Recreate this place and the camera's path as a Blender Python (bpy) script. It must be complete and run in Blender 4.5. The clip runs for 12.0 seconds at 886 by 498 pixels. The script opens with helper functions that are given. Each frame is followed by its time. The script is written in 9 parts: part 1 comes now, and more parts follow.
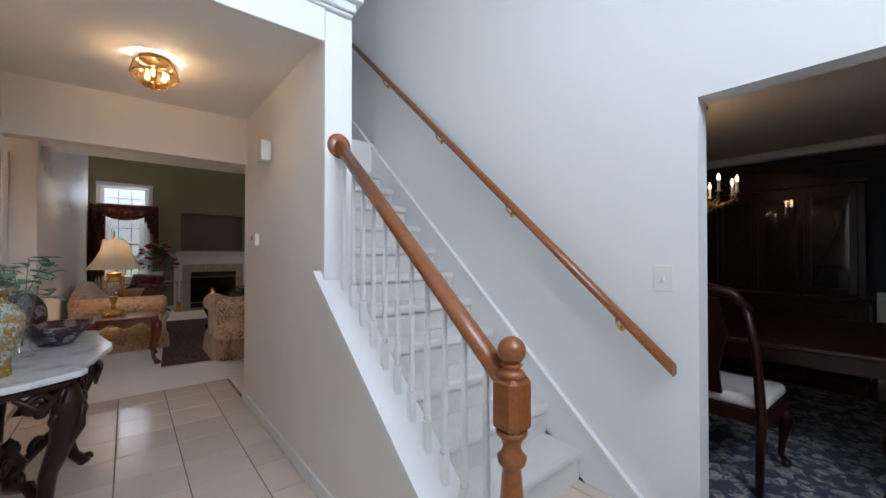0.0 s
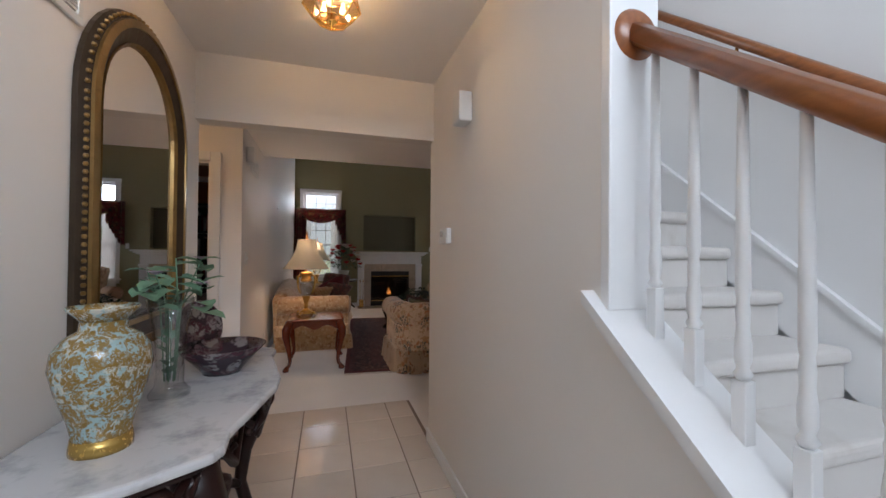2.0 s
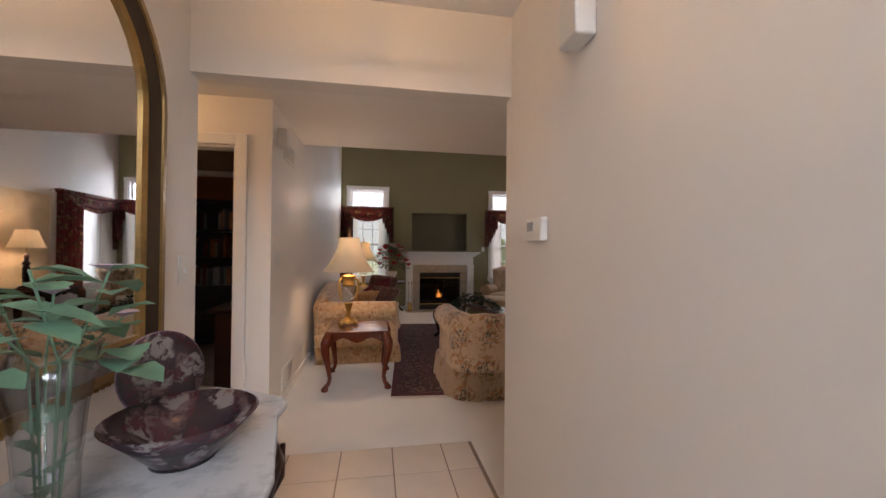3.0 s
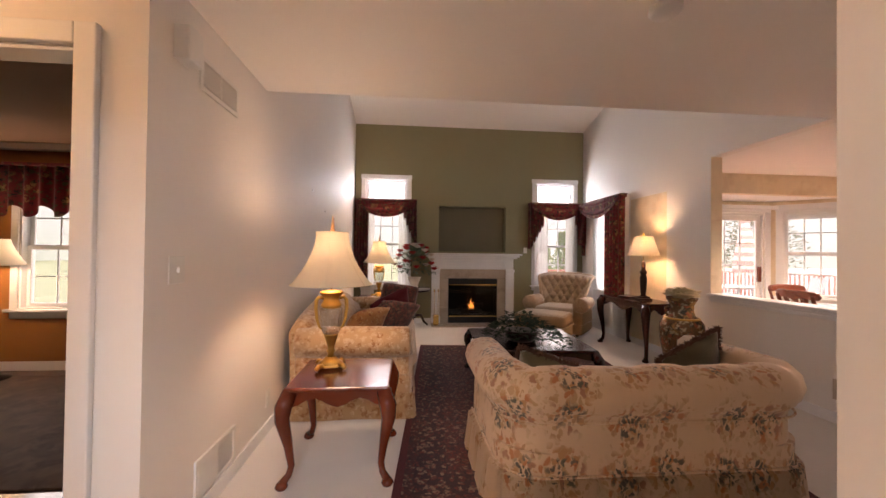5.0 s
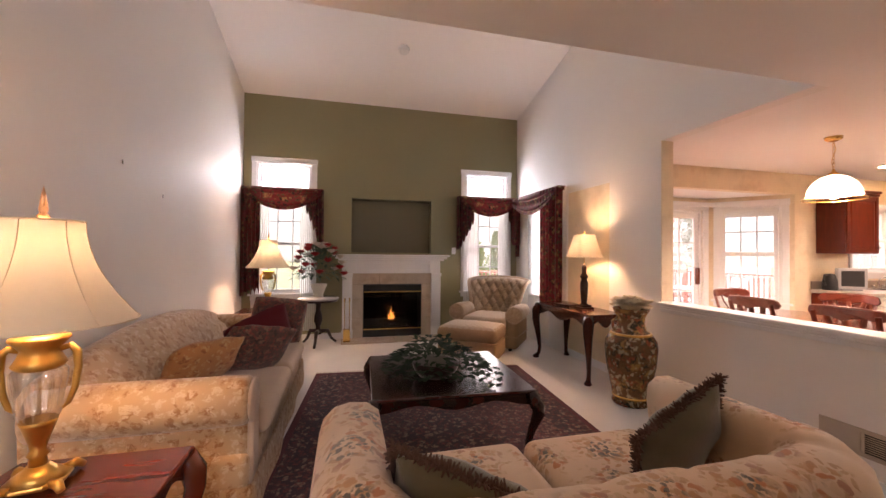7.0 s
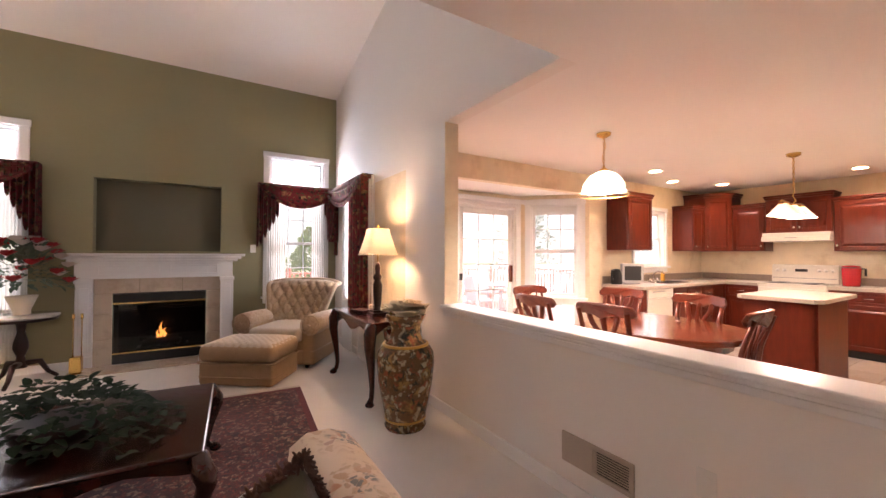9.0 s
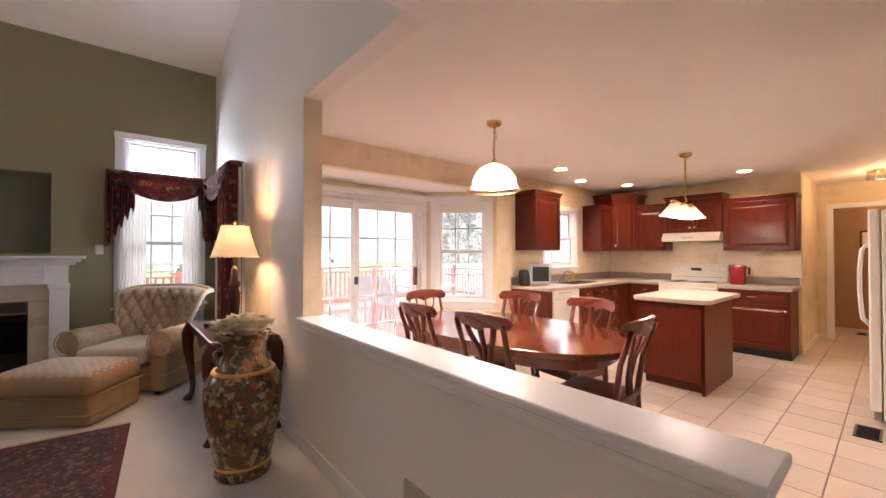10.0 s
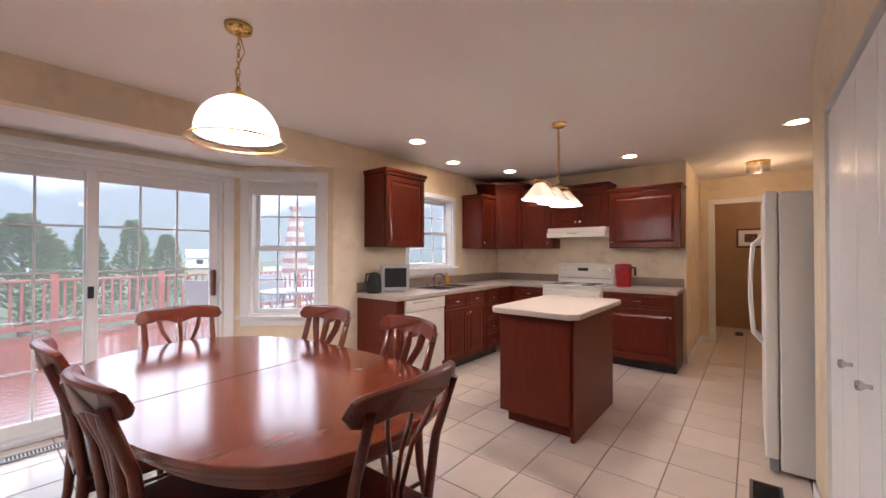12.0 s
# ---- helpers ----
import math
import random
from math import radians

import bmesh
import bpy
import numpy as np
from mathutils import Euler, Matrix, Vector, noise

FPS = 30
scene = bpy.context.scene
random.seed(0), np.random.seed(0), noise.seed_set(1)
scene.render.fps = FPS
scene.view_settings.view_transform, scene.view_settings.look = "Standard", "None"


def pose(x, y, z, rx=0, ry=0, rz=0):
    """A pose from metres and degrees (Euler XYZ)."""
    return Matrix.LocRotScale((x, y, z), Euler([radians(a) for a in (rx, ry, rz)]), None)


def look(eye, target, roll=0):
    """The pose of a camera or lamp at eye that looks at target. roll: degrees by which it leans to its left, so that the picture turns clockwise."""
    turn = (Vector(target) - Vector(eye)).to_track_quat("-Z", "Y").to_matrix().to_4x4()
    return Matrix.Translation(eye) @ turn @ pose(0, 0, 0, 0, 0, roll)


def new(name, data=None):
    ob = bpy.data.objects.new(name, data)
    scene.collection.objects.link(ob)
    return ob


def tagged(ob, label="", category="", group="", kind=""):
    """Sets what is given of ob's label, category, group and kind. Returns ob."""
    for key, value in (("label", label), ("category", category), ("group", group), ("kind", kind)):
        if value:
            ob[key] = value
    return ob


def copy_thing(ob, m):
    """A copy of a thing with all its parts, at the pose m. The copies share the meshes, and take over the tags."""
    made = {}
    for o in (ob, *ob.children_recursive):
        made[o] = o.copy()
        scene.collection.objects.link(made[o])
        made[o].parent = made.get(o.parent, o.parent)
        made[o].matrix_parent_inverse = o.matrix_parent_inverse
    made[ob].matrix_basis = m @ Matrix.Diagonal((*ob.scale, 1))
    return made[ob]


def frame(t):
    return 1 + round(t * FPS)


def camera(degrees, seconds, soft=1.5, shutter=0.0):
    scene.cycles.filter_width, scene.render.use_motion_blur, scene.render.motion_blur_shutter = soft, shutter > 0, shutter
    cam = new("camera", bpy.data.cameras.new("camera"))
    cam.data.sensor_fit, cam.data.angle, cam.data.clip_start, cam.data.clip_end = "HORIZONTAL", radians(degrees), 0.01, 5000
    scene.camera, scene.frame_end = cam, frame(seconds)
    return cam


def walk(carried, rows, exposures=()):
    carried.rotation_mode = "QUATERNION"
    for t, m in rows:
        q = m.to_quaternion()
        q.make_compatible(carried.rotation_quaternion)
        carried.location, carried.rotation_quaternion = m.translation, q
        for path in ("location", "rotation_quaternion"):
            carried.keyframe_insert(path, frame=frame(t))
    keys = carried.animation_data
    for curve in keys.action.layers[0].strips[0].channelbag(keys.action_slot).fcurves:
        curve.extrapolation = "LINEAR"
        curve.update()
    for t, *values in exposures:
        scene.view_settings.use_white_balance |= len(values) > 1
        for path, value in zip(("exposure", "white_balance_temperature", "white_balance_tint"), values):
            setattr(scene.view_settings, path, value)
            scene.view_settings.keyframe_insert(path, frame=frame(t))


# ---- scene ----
cam = camera(98.3, 12.0)
PATH = [
    (0, (0.09, -0.097, 1.286), (1.362, 1.446, 1.307), -0.0),
    (0.5, (0.089, 0.114, 1.275), (1.22, 1.764, 1.297), 0.0),
    (1, (0.092, 0.374, 1.272), (1.059, 2.125, 1.296), 0.2),
    (1.5, (0.155, 0.694, 1.281), (0.93, 2.537, 1.307), 0.3),
    (2, (0.203, 1.034, 1.286), (0.781, 2.948, 1.311), 0.5),
    (2.5, (0.229, 1.403, 1.291), (0.669, 3.354, 1.313), 0.5),
    (4.5, (0.388, 2.896, 1.305), (0.581, 4.886, 1.328), 0.7),
    (5, (0.472, 3.27, 1.31), (0.651, 5.261, 1.334), 0.7),
    (5.5, (0.519, 3.579, 1.319), (0.699, 5.571, 1.342), 0.9),
    (6, (0.608, 3.852, 1.35), (0.835, 5.839, 1.371), 0.7),
    (6.5, (0.753, 4.111, 1.345), (1.106, 6.079, 1.37), 0.6),
    (7, (0.959, 4.281, 1.34), (1.45, 6.22, 1.365), 0.5),
    (9, (2.171, 4.577, 1.321), (3.221, 6.279, 1.349), 0.2),
    (9.5, (2.542, 4.59, 1.337), (3.714, 6.21, 1.362), 0.2),
    (10, (2.89, 4.637, 1.346), (4.182, 6.164, 1.369), 0.0),
    (10.5, (3.296, 4.649, 1.335), (4.697, 6.076, 1.356), -0.0),
    (11, (3.688, 4.671, 1.335), (5.15, 6.035, 1.358), -0.1),
    (11.5, (4.07, 4.748, 1.325), (5.588, 6.049, 1.348), -0.0),
    (12, (4.445, 4.834, 1.325), (6.001, 6.09, 1.346), -0.0),
]
walk(cam, [(t, look(eye, target, roll)) for t, eye, target, roll in PATH], [
    (0.0, 0.12, 6150, 12), (2.0, 0.18, 6350, 14), (2.7, 0.5, 6700, 17), (4.5, 1.1, 7500, 24), (5.5, 1.4, 7600, 27), (6.5, 1.45, 7500, 28),
    (9.0, 1.7, 6950, 24), (10.0, 1.36, 6500, 19), (11.0, 0.98, 5800, 14), (12.0, 0.65, 5500, 13),
])

# ---- light ----
world = bpy.data.worlds.new("overcast_sky")
scene.world = world
world.use_nodes = True
wn = world.node_tree.nodes
sky = wn.new("ShaderNodeTexSky")
sky.sky_type = "NISHITA"
sky.sun_disc = False
sky.sun_elevation, sky.sun_rotation = radians(38), radians(200)
sky.air_density, sky.dust_density, sky.ozone_density = 1.0, 6.0, 2.0
wn["Background"].inputs["Strength"].default_value = 0.1
world.node_tree.links.new(sky.outputs[0], wn["Background"].inputs["Color"])


def lamp(name, kind, m, watts, colour, size=0.05, spot=None):
    data = bpy.data.lights.new(name, kind)
    data.energy, data.color = watts, colour
    if kind == "AREA":
        data.shape, data.size, data.size_y = "RECTANGLE", size[0], size[1]
    elif kind == "SUN":
        data.angle = radians(size)
    else:
        data.shadow_soft_size = size
    if spot:
        data.spot_size, data.spot_blend = radians(spot), 0.6
    ob = new(name, data)
    ob.matrix_world = m
    return ob


WARM, SOFT, DAY = (1.0, 0.76, 0.54), (1.0, 0.84, 0.7), (0.74, 0.87, 1.0)
lamp("sun", "SUN", look((0, 0, 20), (4, 9, 0)), 0.5, (1.0, 0.97, 0.92), 15)
# area lamp for daylight from an assumed, unseen window over the front door, behind the first steps
lamp("foyer_window_light", "AREA", look((0.7, -1.85, 3.6), (0.3, 3.5, 2.0)), 94, DAY, (1.8, 1.6))
# sky light in the openings of the living room's transoms and side window
for wx in (0.05, 3.3):
    lamp("transom_light", "AREA", look((wx, 10.65, 2.45), (wx, 5.0, 2.0)), 10, DAY, (0.7, 0.42))
lamp("side_window_light", "AREA", look((4.01, 9.43, 1.46), (0.0, 9.43, 1.46)), 8, DAY, (0.78, 1.4))
lamp("hall_bulb", "POINT", pose(0.21, 2.74, 2.365), 5.5, (1.0, 0.8, 0.6), 0.012)
lamp("lamp_bulb_west", "POINT", pose(-0.03, 5.86, 1.34), 6.8, WARM, 0.12)
lamp("lamp_bulb_north", "POINT", pose(0.0, 9.57, 1.39), 10, WARM, 0.07)
lamp("lamp_bulb_east", "POINT", pose(3.62, 8.16, 1.47), 11, (1.0, 0.68, 0.42), 0.06)
lamp("pendant_bulb", "POINT", pose(5.26, 6.79, 1.95), 150, SOFT, 0.05)
for bx in (7.12, 7.37, 7.62):
    lamp("island_bulb", "POINT", pose(bx, 6.06, 1.74), 18, SOFT, 0.04)
CANS = [(7.24, 7.42), (8.17, 7.68), (9.06, 7.39), (9.2, 5.92), (8.84, 4.53)]
for cx, cy in CANS:
    lamp("can_light", "SPOT", pose(cx, cy, 2.42), 13 if cy > 5 else 5, SOFT, 0.05, 125)
lamp("passage_bulb", "POINT", pose(10.47, 4.77, 2.25), 6.5, (1.0, 0.62, 0.32), 0.04)
# unseen lamp without a fixture, added to brighten the bathroom
lamp("bath_fill", "POINT", pose(12.3, 4.7, 2.2), 4.5, (1.0, 0.6, 0.32), 0.06)
lamp("chandelier_bulb", "POINT", pose(3.6, 0.95, 1.98), 2.4, (1.0, 0.62, 0.32), 0.05)
lamp("study_bulb", "POINT", pose(-3.63, 7.45, 1.27), 8, WARM, 0.05)
# no lamp is modelled here; this one is added for the wall's golden glow
lamp("passage_west_fill", "POINT", pose(-1.7, 4.2, 2.3), 7, (1.0, 0.62, 0.3), 0.05)

# ---- materials ----
def mat(name, colour, rough=0.5, metal=0.0, vary=0.12, scale=6.0, bump=0.0, fine=120.0, second=None, second_scale=2.0, low=0.4, high=0.65, coat=0.0, sheen=0.0, stretch=(1, 1, 1), trans=0.0, rvary=0.1):
    """A painted, wooden, woven or metal surface: large stains, fine grain, uneven gloss and relief."""
    m = bpy.data.materials.new(name)
    m.use_nodes = True
    nt = m.node_tree
    n, link = nt.nodes, nt.links.new
    b = n["Principled BSDF"]
    b.inputs["Roughness"].default_value, b.inputs["Metallic"].default_value = rough, metal
    b.inputs["Coat Weight"].default_value, b.inputs["Sheen Weight"].default_value = coat, sheen
    b.inputs["Coat Roughness"].default_value = 0.15
    co = n.new("ShaderNodeTexCoord")
    mp = n.new("ShaderNodeMapping")
    mp.inputs["Scale"].default_value = stretch
    link(co.outputs["Object"], mp.inputs[0])
    big = n.new("ShaderNodeTexNoise")
    big.inputs["Scale"].default_value, big.inputs["Detail"].default_value = scale, 6
    link(mp.outputs[0], big.inputs["Vector"])
    small = n.new("ShaderNodeTexNoise")
    small.inputs["Scale"].default_value, small.inputs["Detail"].default_value = fine, 3
    link(mp.outputs[0], small.inputs["Vector"])
    base = n.new("ShaderNodeMix")
    base.data_type = "RGBA"
    dark = tuple(c * (1 - vary) for c in colour)
    light = tuple(min(1, c * (1 + vary)) for c in colour)
    base.inputs[6].default_value, base.inputs[7].default_value = (*dark, 1), (*light, 1)
    link(big.outputs["Fac"], base.inputs[0])
    out = base.outputs[2]
    if second:
        pat = n.new("ShaderNodeTexNoise")
        pat.inputs["Scale"].default_value, pat.inputs["Detail"].default_value = second_scale, 8
        pat.inputs["Roughness"].default_value = 0.65
        link(mp.outputs[0], pat.inputs["Vector"])
        ramp = n.new("ShaderNodeMapRange")
        ramp.inputs[1].default_value, ramp.inputs[2].default_value = low, high
        link(pat.outputs["Fac"], ramp.inputs[0])
        two = n.new("ShaderNodeMix")
        two.data_type = "RGBA"
        link(ramp.outputs[0], two.inputs[0])
        link(out, two.inputs[6])
        two.inputs[7].default_value = (*second, 1)
        out = two.outputs[2]
    link(out, b.inputs["Base Color"])
    gl = n.new("ShaderNodeMapRange")
    gl.inputs[3].default_value, gl.inputs[4].default_value = max(0.02, rough - rvary), min(1, rough + rvary)
    link(small.outputs["Fac"], gl.inputs[0])
    link(gl.outputs[0], b.inputs["Roughness"])
    if bump:
        bp = n.new("ShaderNodeBump")
        bp.inputs["Strength"].default_value, bp.inputs["Distance"].default_value = bump, 0.004
        link(small.outputs["Fac"], bp.inputs["Height"])
        link(bp.outputs[0], b.inputs["Normal"])
    if trans:
        tr = n.new("ShaderNodeBsdfTranslucent")
        link(out, tr.inputs["Color"])
        mix = n.new("ShaderNodeMixShader")
        mix.inputs[0].default_value = trans
        link(b.outputs[0], mix.inputs[1])
        link(tr.outputs[0], mix.inputs[2])
        link(mix.outputs[0], n["Material Output"].inputs[0])
    return m


def glass(name, tint=(1, 1, 1), gloss=0.12, rough=0.0, glare=0.0):
    """Thin clear glass: it lets the view through and mirrors more at a slant."""
    m = bpy.data.materials.new(name)
    m.use_nodes = True
    n, link = m.node_tree.nodes, m.node_tree.links.new
    n.remove(n["Principled BSDF"])
    t, g, mix = n.new("ShaderNodeBsdfTransparent"), n.new("ShaderNodeBsdfGlossy"), n.new("ShaderNodeMixShader")
    t.inputs[0].default_value, g.inputs["Roughness"].default_value = (*tint, 1), rough
    facing, power, amount = n.new("ShaderNodeLayerWeight"), n.new("ShaderNodeMath"), n.new("ShaderNodeMath")
    facing.inputs[0].default_value = 0.5
    power.operation, power.inputs[1].default_value = "POWER", 4.0
    amount.operation, amount.inputs[1].default_value, amount.inputs[2].default_value = "MULTIPLY_ADD", 0.6, gloss * 0.35
    link(facing.outputs["Facing"], power.inputs[0])
    link(power.outputs[0], amount.inputs[0])
    link(amount.outputs[0], mix.inputs[0])
    link(t.outputs[0], mix.inputs[1])
    link(g.outputs[0], mix.inputs[2])
    link(mix.outputs[0], n["Material Output"].inputs[0])
    # an uneven white veil imitates bright haze over the view outside
    if glare:
        veil, blur, uneven, over = n.new("ShaderNodeBsdfTranslucent"), n.new("ShaderNodeTexNoise"), n.new("ShaderNodeMapRange"), n.new("ShaderNodeMixShader")
        veil.inputs[0].default_value = (0.9, 0.92, 0.93, 1)
        blur.inputs["Scale"].default_value = 2.5
        uneven.inputs[3].default_value, uneven.inputs[4].default_value = glare * 0.6, glare * 1.4
        link(blur.outputs["Fac"], uneven.inputs[0])
        link(uneven.outputs[0], over.inputs[0])
        link(mix.outputs[0], over.inputs[1])
        link(veil.outputs[0], over.inputs[2])
        link(over.outputs[0], n["Material Output"].inputs[0])
    return m


def glow(name, colour, strength):
    m = bpy.data.materials.new(name)
    m.use_nodes = True
    b = m.node_tree.nodes["Principled BSDF"]
    b.inputs["Base Color"].default_value = (*colour, 1)
    b.inputs["Emission Color"].default_value, b.inputs["Emission Strength"].default_value = (*colour, 1), strength
    return m


WALL = mat("wall_paint_warm_white", (0.84, 0.8, 0.76), 0.58, vary=0.03, scale=1.2, bump=0.05, fine=220)
WALL_COOL = mat("wall_paint_grey_white", (0.8, 0.8, 0.8), 0.5, vary=0.03, scale=1.2, bump=0.05, fine=220)
GREEN = mat("olive_wall_paint", (0.27, 0.25, 0.14), 0.55, vary=0.04, scale=1.5, bump=0.05, fine=220)
FAUX = mat("sponged_tan_wall_paint", (0.78, 0.66, 0.48), 0.55, vary=0.14, scale=5, bump=0.06, fine=160, second=(0.56, 0.41, 0.24), second_scale=2.6, low=0.52, high=0.8)
# darker, browner copy of FAUX for the far bathroom walls
BATH = mat("deep_tan_sponged_copy", (0.36, 0.21, 0.1), 0.55, vary=0.14, scale=5, bump=0.06, fine=160, second=(0.3, 0.19, 0.09), second_scale=2.6, low=0.5, high=0.8)
BRONZE = mat("dark_brown_gesso", (0.045, 0.028, 0.016), 0.4, metal=0.4, vary=0.4, scale=16, bump=0.3, fine=60)
CEIL = mat("ceiling_paint", (0.89, 0.86, 0.83), 0.7, vary=0.03, scale=0.8, bump=0.08, fine=160)
TRIM = mat("white_gloss_trim_paint", (0.82, 0.82, 0.82), 0.34, vary=0.03, scale=5, fine=60, rvary=0.02)
CARPET = mat("cream_carpet", (0.74, 0.7, 0.66), 0.95, vary=0.1, scale=3, bump=0.8, fine=350, sheen=0.3)
STAIR_CARPET = mat("worn_cream_stair_carpet", (0.66, 0.63, 0.6), 0.95, vary=0.07, scale=4, bump=0.7, fine=320, second=(0.5, 0.45, 0.4), second_scale=3.2, low=0.55, high=0.8, sheen=0.3)
GROUT = mat("tile_grout", (0.24, 0.18, 0.14), 0.9, vary=0.15, scale=30, bump=0.3)
TILE = mat("beige_floor_tile", (0.68, 0.58, 0.49), 0.2, vary=0.06, scale=6, bump=0.01, fine=25, second=(0.6, 0.5, 0.41), second_scale=4, low=0.5, high=0.95)
OAK = mat("honey_oak", (0.26, 0.082, 0.022), 0.3, vary=0.5, scale=13, fine=70, stretch=(5, 1, 5), bump=0.04, coat=0.15, rvary=0.05)
CHERRY = mat("dark_cherry_cabinet_wood", (0.115, 0.015, 0.005), 0.36, vary=0.4, scale=7, fine=80, stretch=(4, 4, 0.7), coat=0.04, bump=0.03)
CHERRY2 = mat("red_cherry_table_wood", (0.17, 0.036, 0.014), 0.15, rvary=0.05, vary=0.2, scale=6, fine=80, stretch=(1, 4, 1), coat=0.5, bump=0.02)
MAHOG = mat("dark_mahogany", (0.018, 0.005, 0.004), 0.3, vary=0.3, scale=8, fine=80, stretch=(4, 1, 4), coat=0.05, rvary=0.05)
MAHOG2 = mat("red_mahogany_table_wood", (0.13, 0.022, 0.008), 0.2, vary=0.3, scale=8, fine=80, stretch=(1, 5, 1), coat=0.25, rvary=0.03)
STUDY_WALL = mat("orange_brown_wall_paint", (0.32, 0.13, 0.035), 0.6, vary=0.06, scale=2, bump=0.05)
NAVY_WALL = mat("dark_navy_wall_paint", (0.012, 0.016, 0.035), 0.6, vary=0.1, scale=2)
WOOD_FLOOR = mat("dark_polished_wood_floor", (0.12, 0.045, 0.02), 0.16, vary=0.3, scale=5, fine=60, stretch=(1, 8, 1), coat=0.4)
COUNTER = mat("speckled_beige_laminate", (0.48, 0.41, 0.35), 0.35, vary=0.1, scale=40, fine=260, second=(0.34, 0.28, 0.23), second_scale=90, low=0.55, high=0.7)
SPLASH = mat("grey_brown_laminate_splashback", (0.3, 0.23, 0.18), 0.4, vary=0.1, scale=40, second=(0.2, 0.15, 0.12), second_scale=90, low=0.5, high=0.7)
APPL = mat("cream_white_enamel", (0.78, 0.74, 0.66), 0.25, vary=0.02, scale=3, fine=40, coat=0.3)
BRASS = mat("polished_brass", (0.75, 0.5, 0.17), 0.2, metal=1.0, vary=0.1, scale=20)
OLD_GOLD = mat("aged_gold_leaf", (0.32, 0.2, 0.075), 0.34, metal=0.85, vary=0.35, scale=14, bump=0.25, fine=60, second=(0.03, 0.018, 0.012), second_scale=7, low=0.52, high=0.8)
CHROME = mat("brushed_steel", (0.62, 0.62, 0.62), 0.22, metal=1.0, vary=0.06, scale=20)
BLACK = mat("black_satin", (0.012, 0.012, 0.013), 0.35, vary=0.3, scale=10)
GREY = mat("grey_plastic", (0.3, 0.3, 0.31), 0.4, vary=0.06, scale=10)
PLASTIC = mat("white_plastic", (0.78, 0.77, 0.74), 0.4, vary=0.02, scale=8)
GLASS = glass("window_glass", gloss=0.12, glare=0.03)
# patio door and bay panes, with a stronger painted glare
VEILED_GLASS = glass("veiled_door_glass", gloss=0.12, glare=0.07)
CRYSTAL = glass("cut_crystal", tint=(0.95, 0.96, 0.96), gloss=0.2, rough=0.05)
MIRROR = mat("mirror_silver", (0.9, 0.9, 0.9), 0.01, metal=1.0, vary=0.0, rvary=0.0)

# waxed wood shines less than plain varnish
for one, level in ((MAHOG, 0.3), (MAHOG2, 0.4), (CHERRY, 0.3)):
    one.node_tree.nodes["Principled BSDF"].inputs["Specular IOR Level"].default_value = level

# ---- mesh helpers ----
def add_box(bm, x0, y0, z0, x1, y1, z1, bevel=0.0, segs=2, m=None):
    """A box between two corners, with rounded edges, added to bm."""
    b = bmesh.new()
    bmesh.ops.create_cube(b, size=1)
    for v in b.verts:
        v.co = Vector((x0 + (v.co.x + 0.5) * (x1 - x0), y0 + (v.co.y + 0.5) * (y1 - y0), z0 + (v.co.z + 0.5) * (z1 - z0)))
    if bevel:
        bmesh.ops.bevel(b, geom=b.edges[:], offset=bevel, segments=segs, profile=0.5, affect="EDGES", clamp_overlap=True)
    return join(bm, b, m)


def join(bm, b, m=None):
    if m is not None:
        bmesh.ops.transform(b, matrix=m, verts=b.verts)
    data = bpy.data.meshes.new("tmp")
    b.to_mesh(data)
    b.free()
    bm.from_mesh(data)
    bpy.data.meshes.remove(data)
    return bm


def add_lathe(bm, profile, segs=24, m=None, square=0.0):
    """A turned body: profile of (radius, height) from bottom to top. square: how far the round is pulled towards an octagon or square."""
    b = bmesh.new()
    rings = []
    for r, z in profile:
        ring = []
        for i in range(segs):
            a = 2 * math.pi * (i + 0.5) / segs
            k = r
            if square:
                k = r * (1 - square + square / max(abs(math.cos(a)), abs(math.sin(a))))
            ring.append(b.verts.new((k * math.cos(a), k * math.sin(a), z)))
        rings.append(ring)
    for lo, hi in zip(rings, rings[1:]):
        for i in range(segs):
            f = b.faces.new((lo[i], lo[(i + 1) % segs], hi[(i + 1) % segs], hi[i]))
            f.smooth = True
    for ring, flip in ((rings[0], True), (rings[-1], False)):
        if (ring[0].co.xy).length > 1e-4:
            b.faces.new(ring[::-1] if flip else ring)
    bmesh.ops.recalc_face_normals(b, faces=b.faces)
    return join(bm, b, m)


def add_tube(bm, points, radius, segs=8, m=None, flat=1.0):
    """A tube along points; radius is a number or one a point. flat: its thickness across relative to its width."""
    b = bmesh.new()
    pts = [Vector(p) for p in points]
    radii = radius if isinstance(radius, (list, tuple)) else [radius] * len(pts)
    rings, side = [], None
    for i, p in enumerate(pts):
        way = (pts[min(i + 1, len(pts) - 1)] - pts[max(i - 1, 0)]).normalized()
        if side is None:
            side = way.orthogonal().normalized()
            if abs(way.z) < 0.95:
                side = way.cross(Vector((0, 0, 1))).normalized()
        side = (side - way * side.dot(way)).normalized()
        up = side.cross(way)
        rings.append([b.verts.new(p + radii[i] * (side * math.cos(2 * math.pi * k / segs) + flat * up * math.sin(2 * math.pi * k / segs))) for k in range(segs)])
    for lo, hi in zip(rings, rings[1:]):
        for k in range(segs):
            b.faces.new((lo[k], lo[(k + 1) % segs], hi[(k + 1) % segs], hi[k])).smooth = True
    b.faces.new(rings[0][::-1])
    b.faces.new(rings[-1])
    bmesh.ops.recalc_face_normals(b, faces=b.faces)
    return join(bm, b, m)


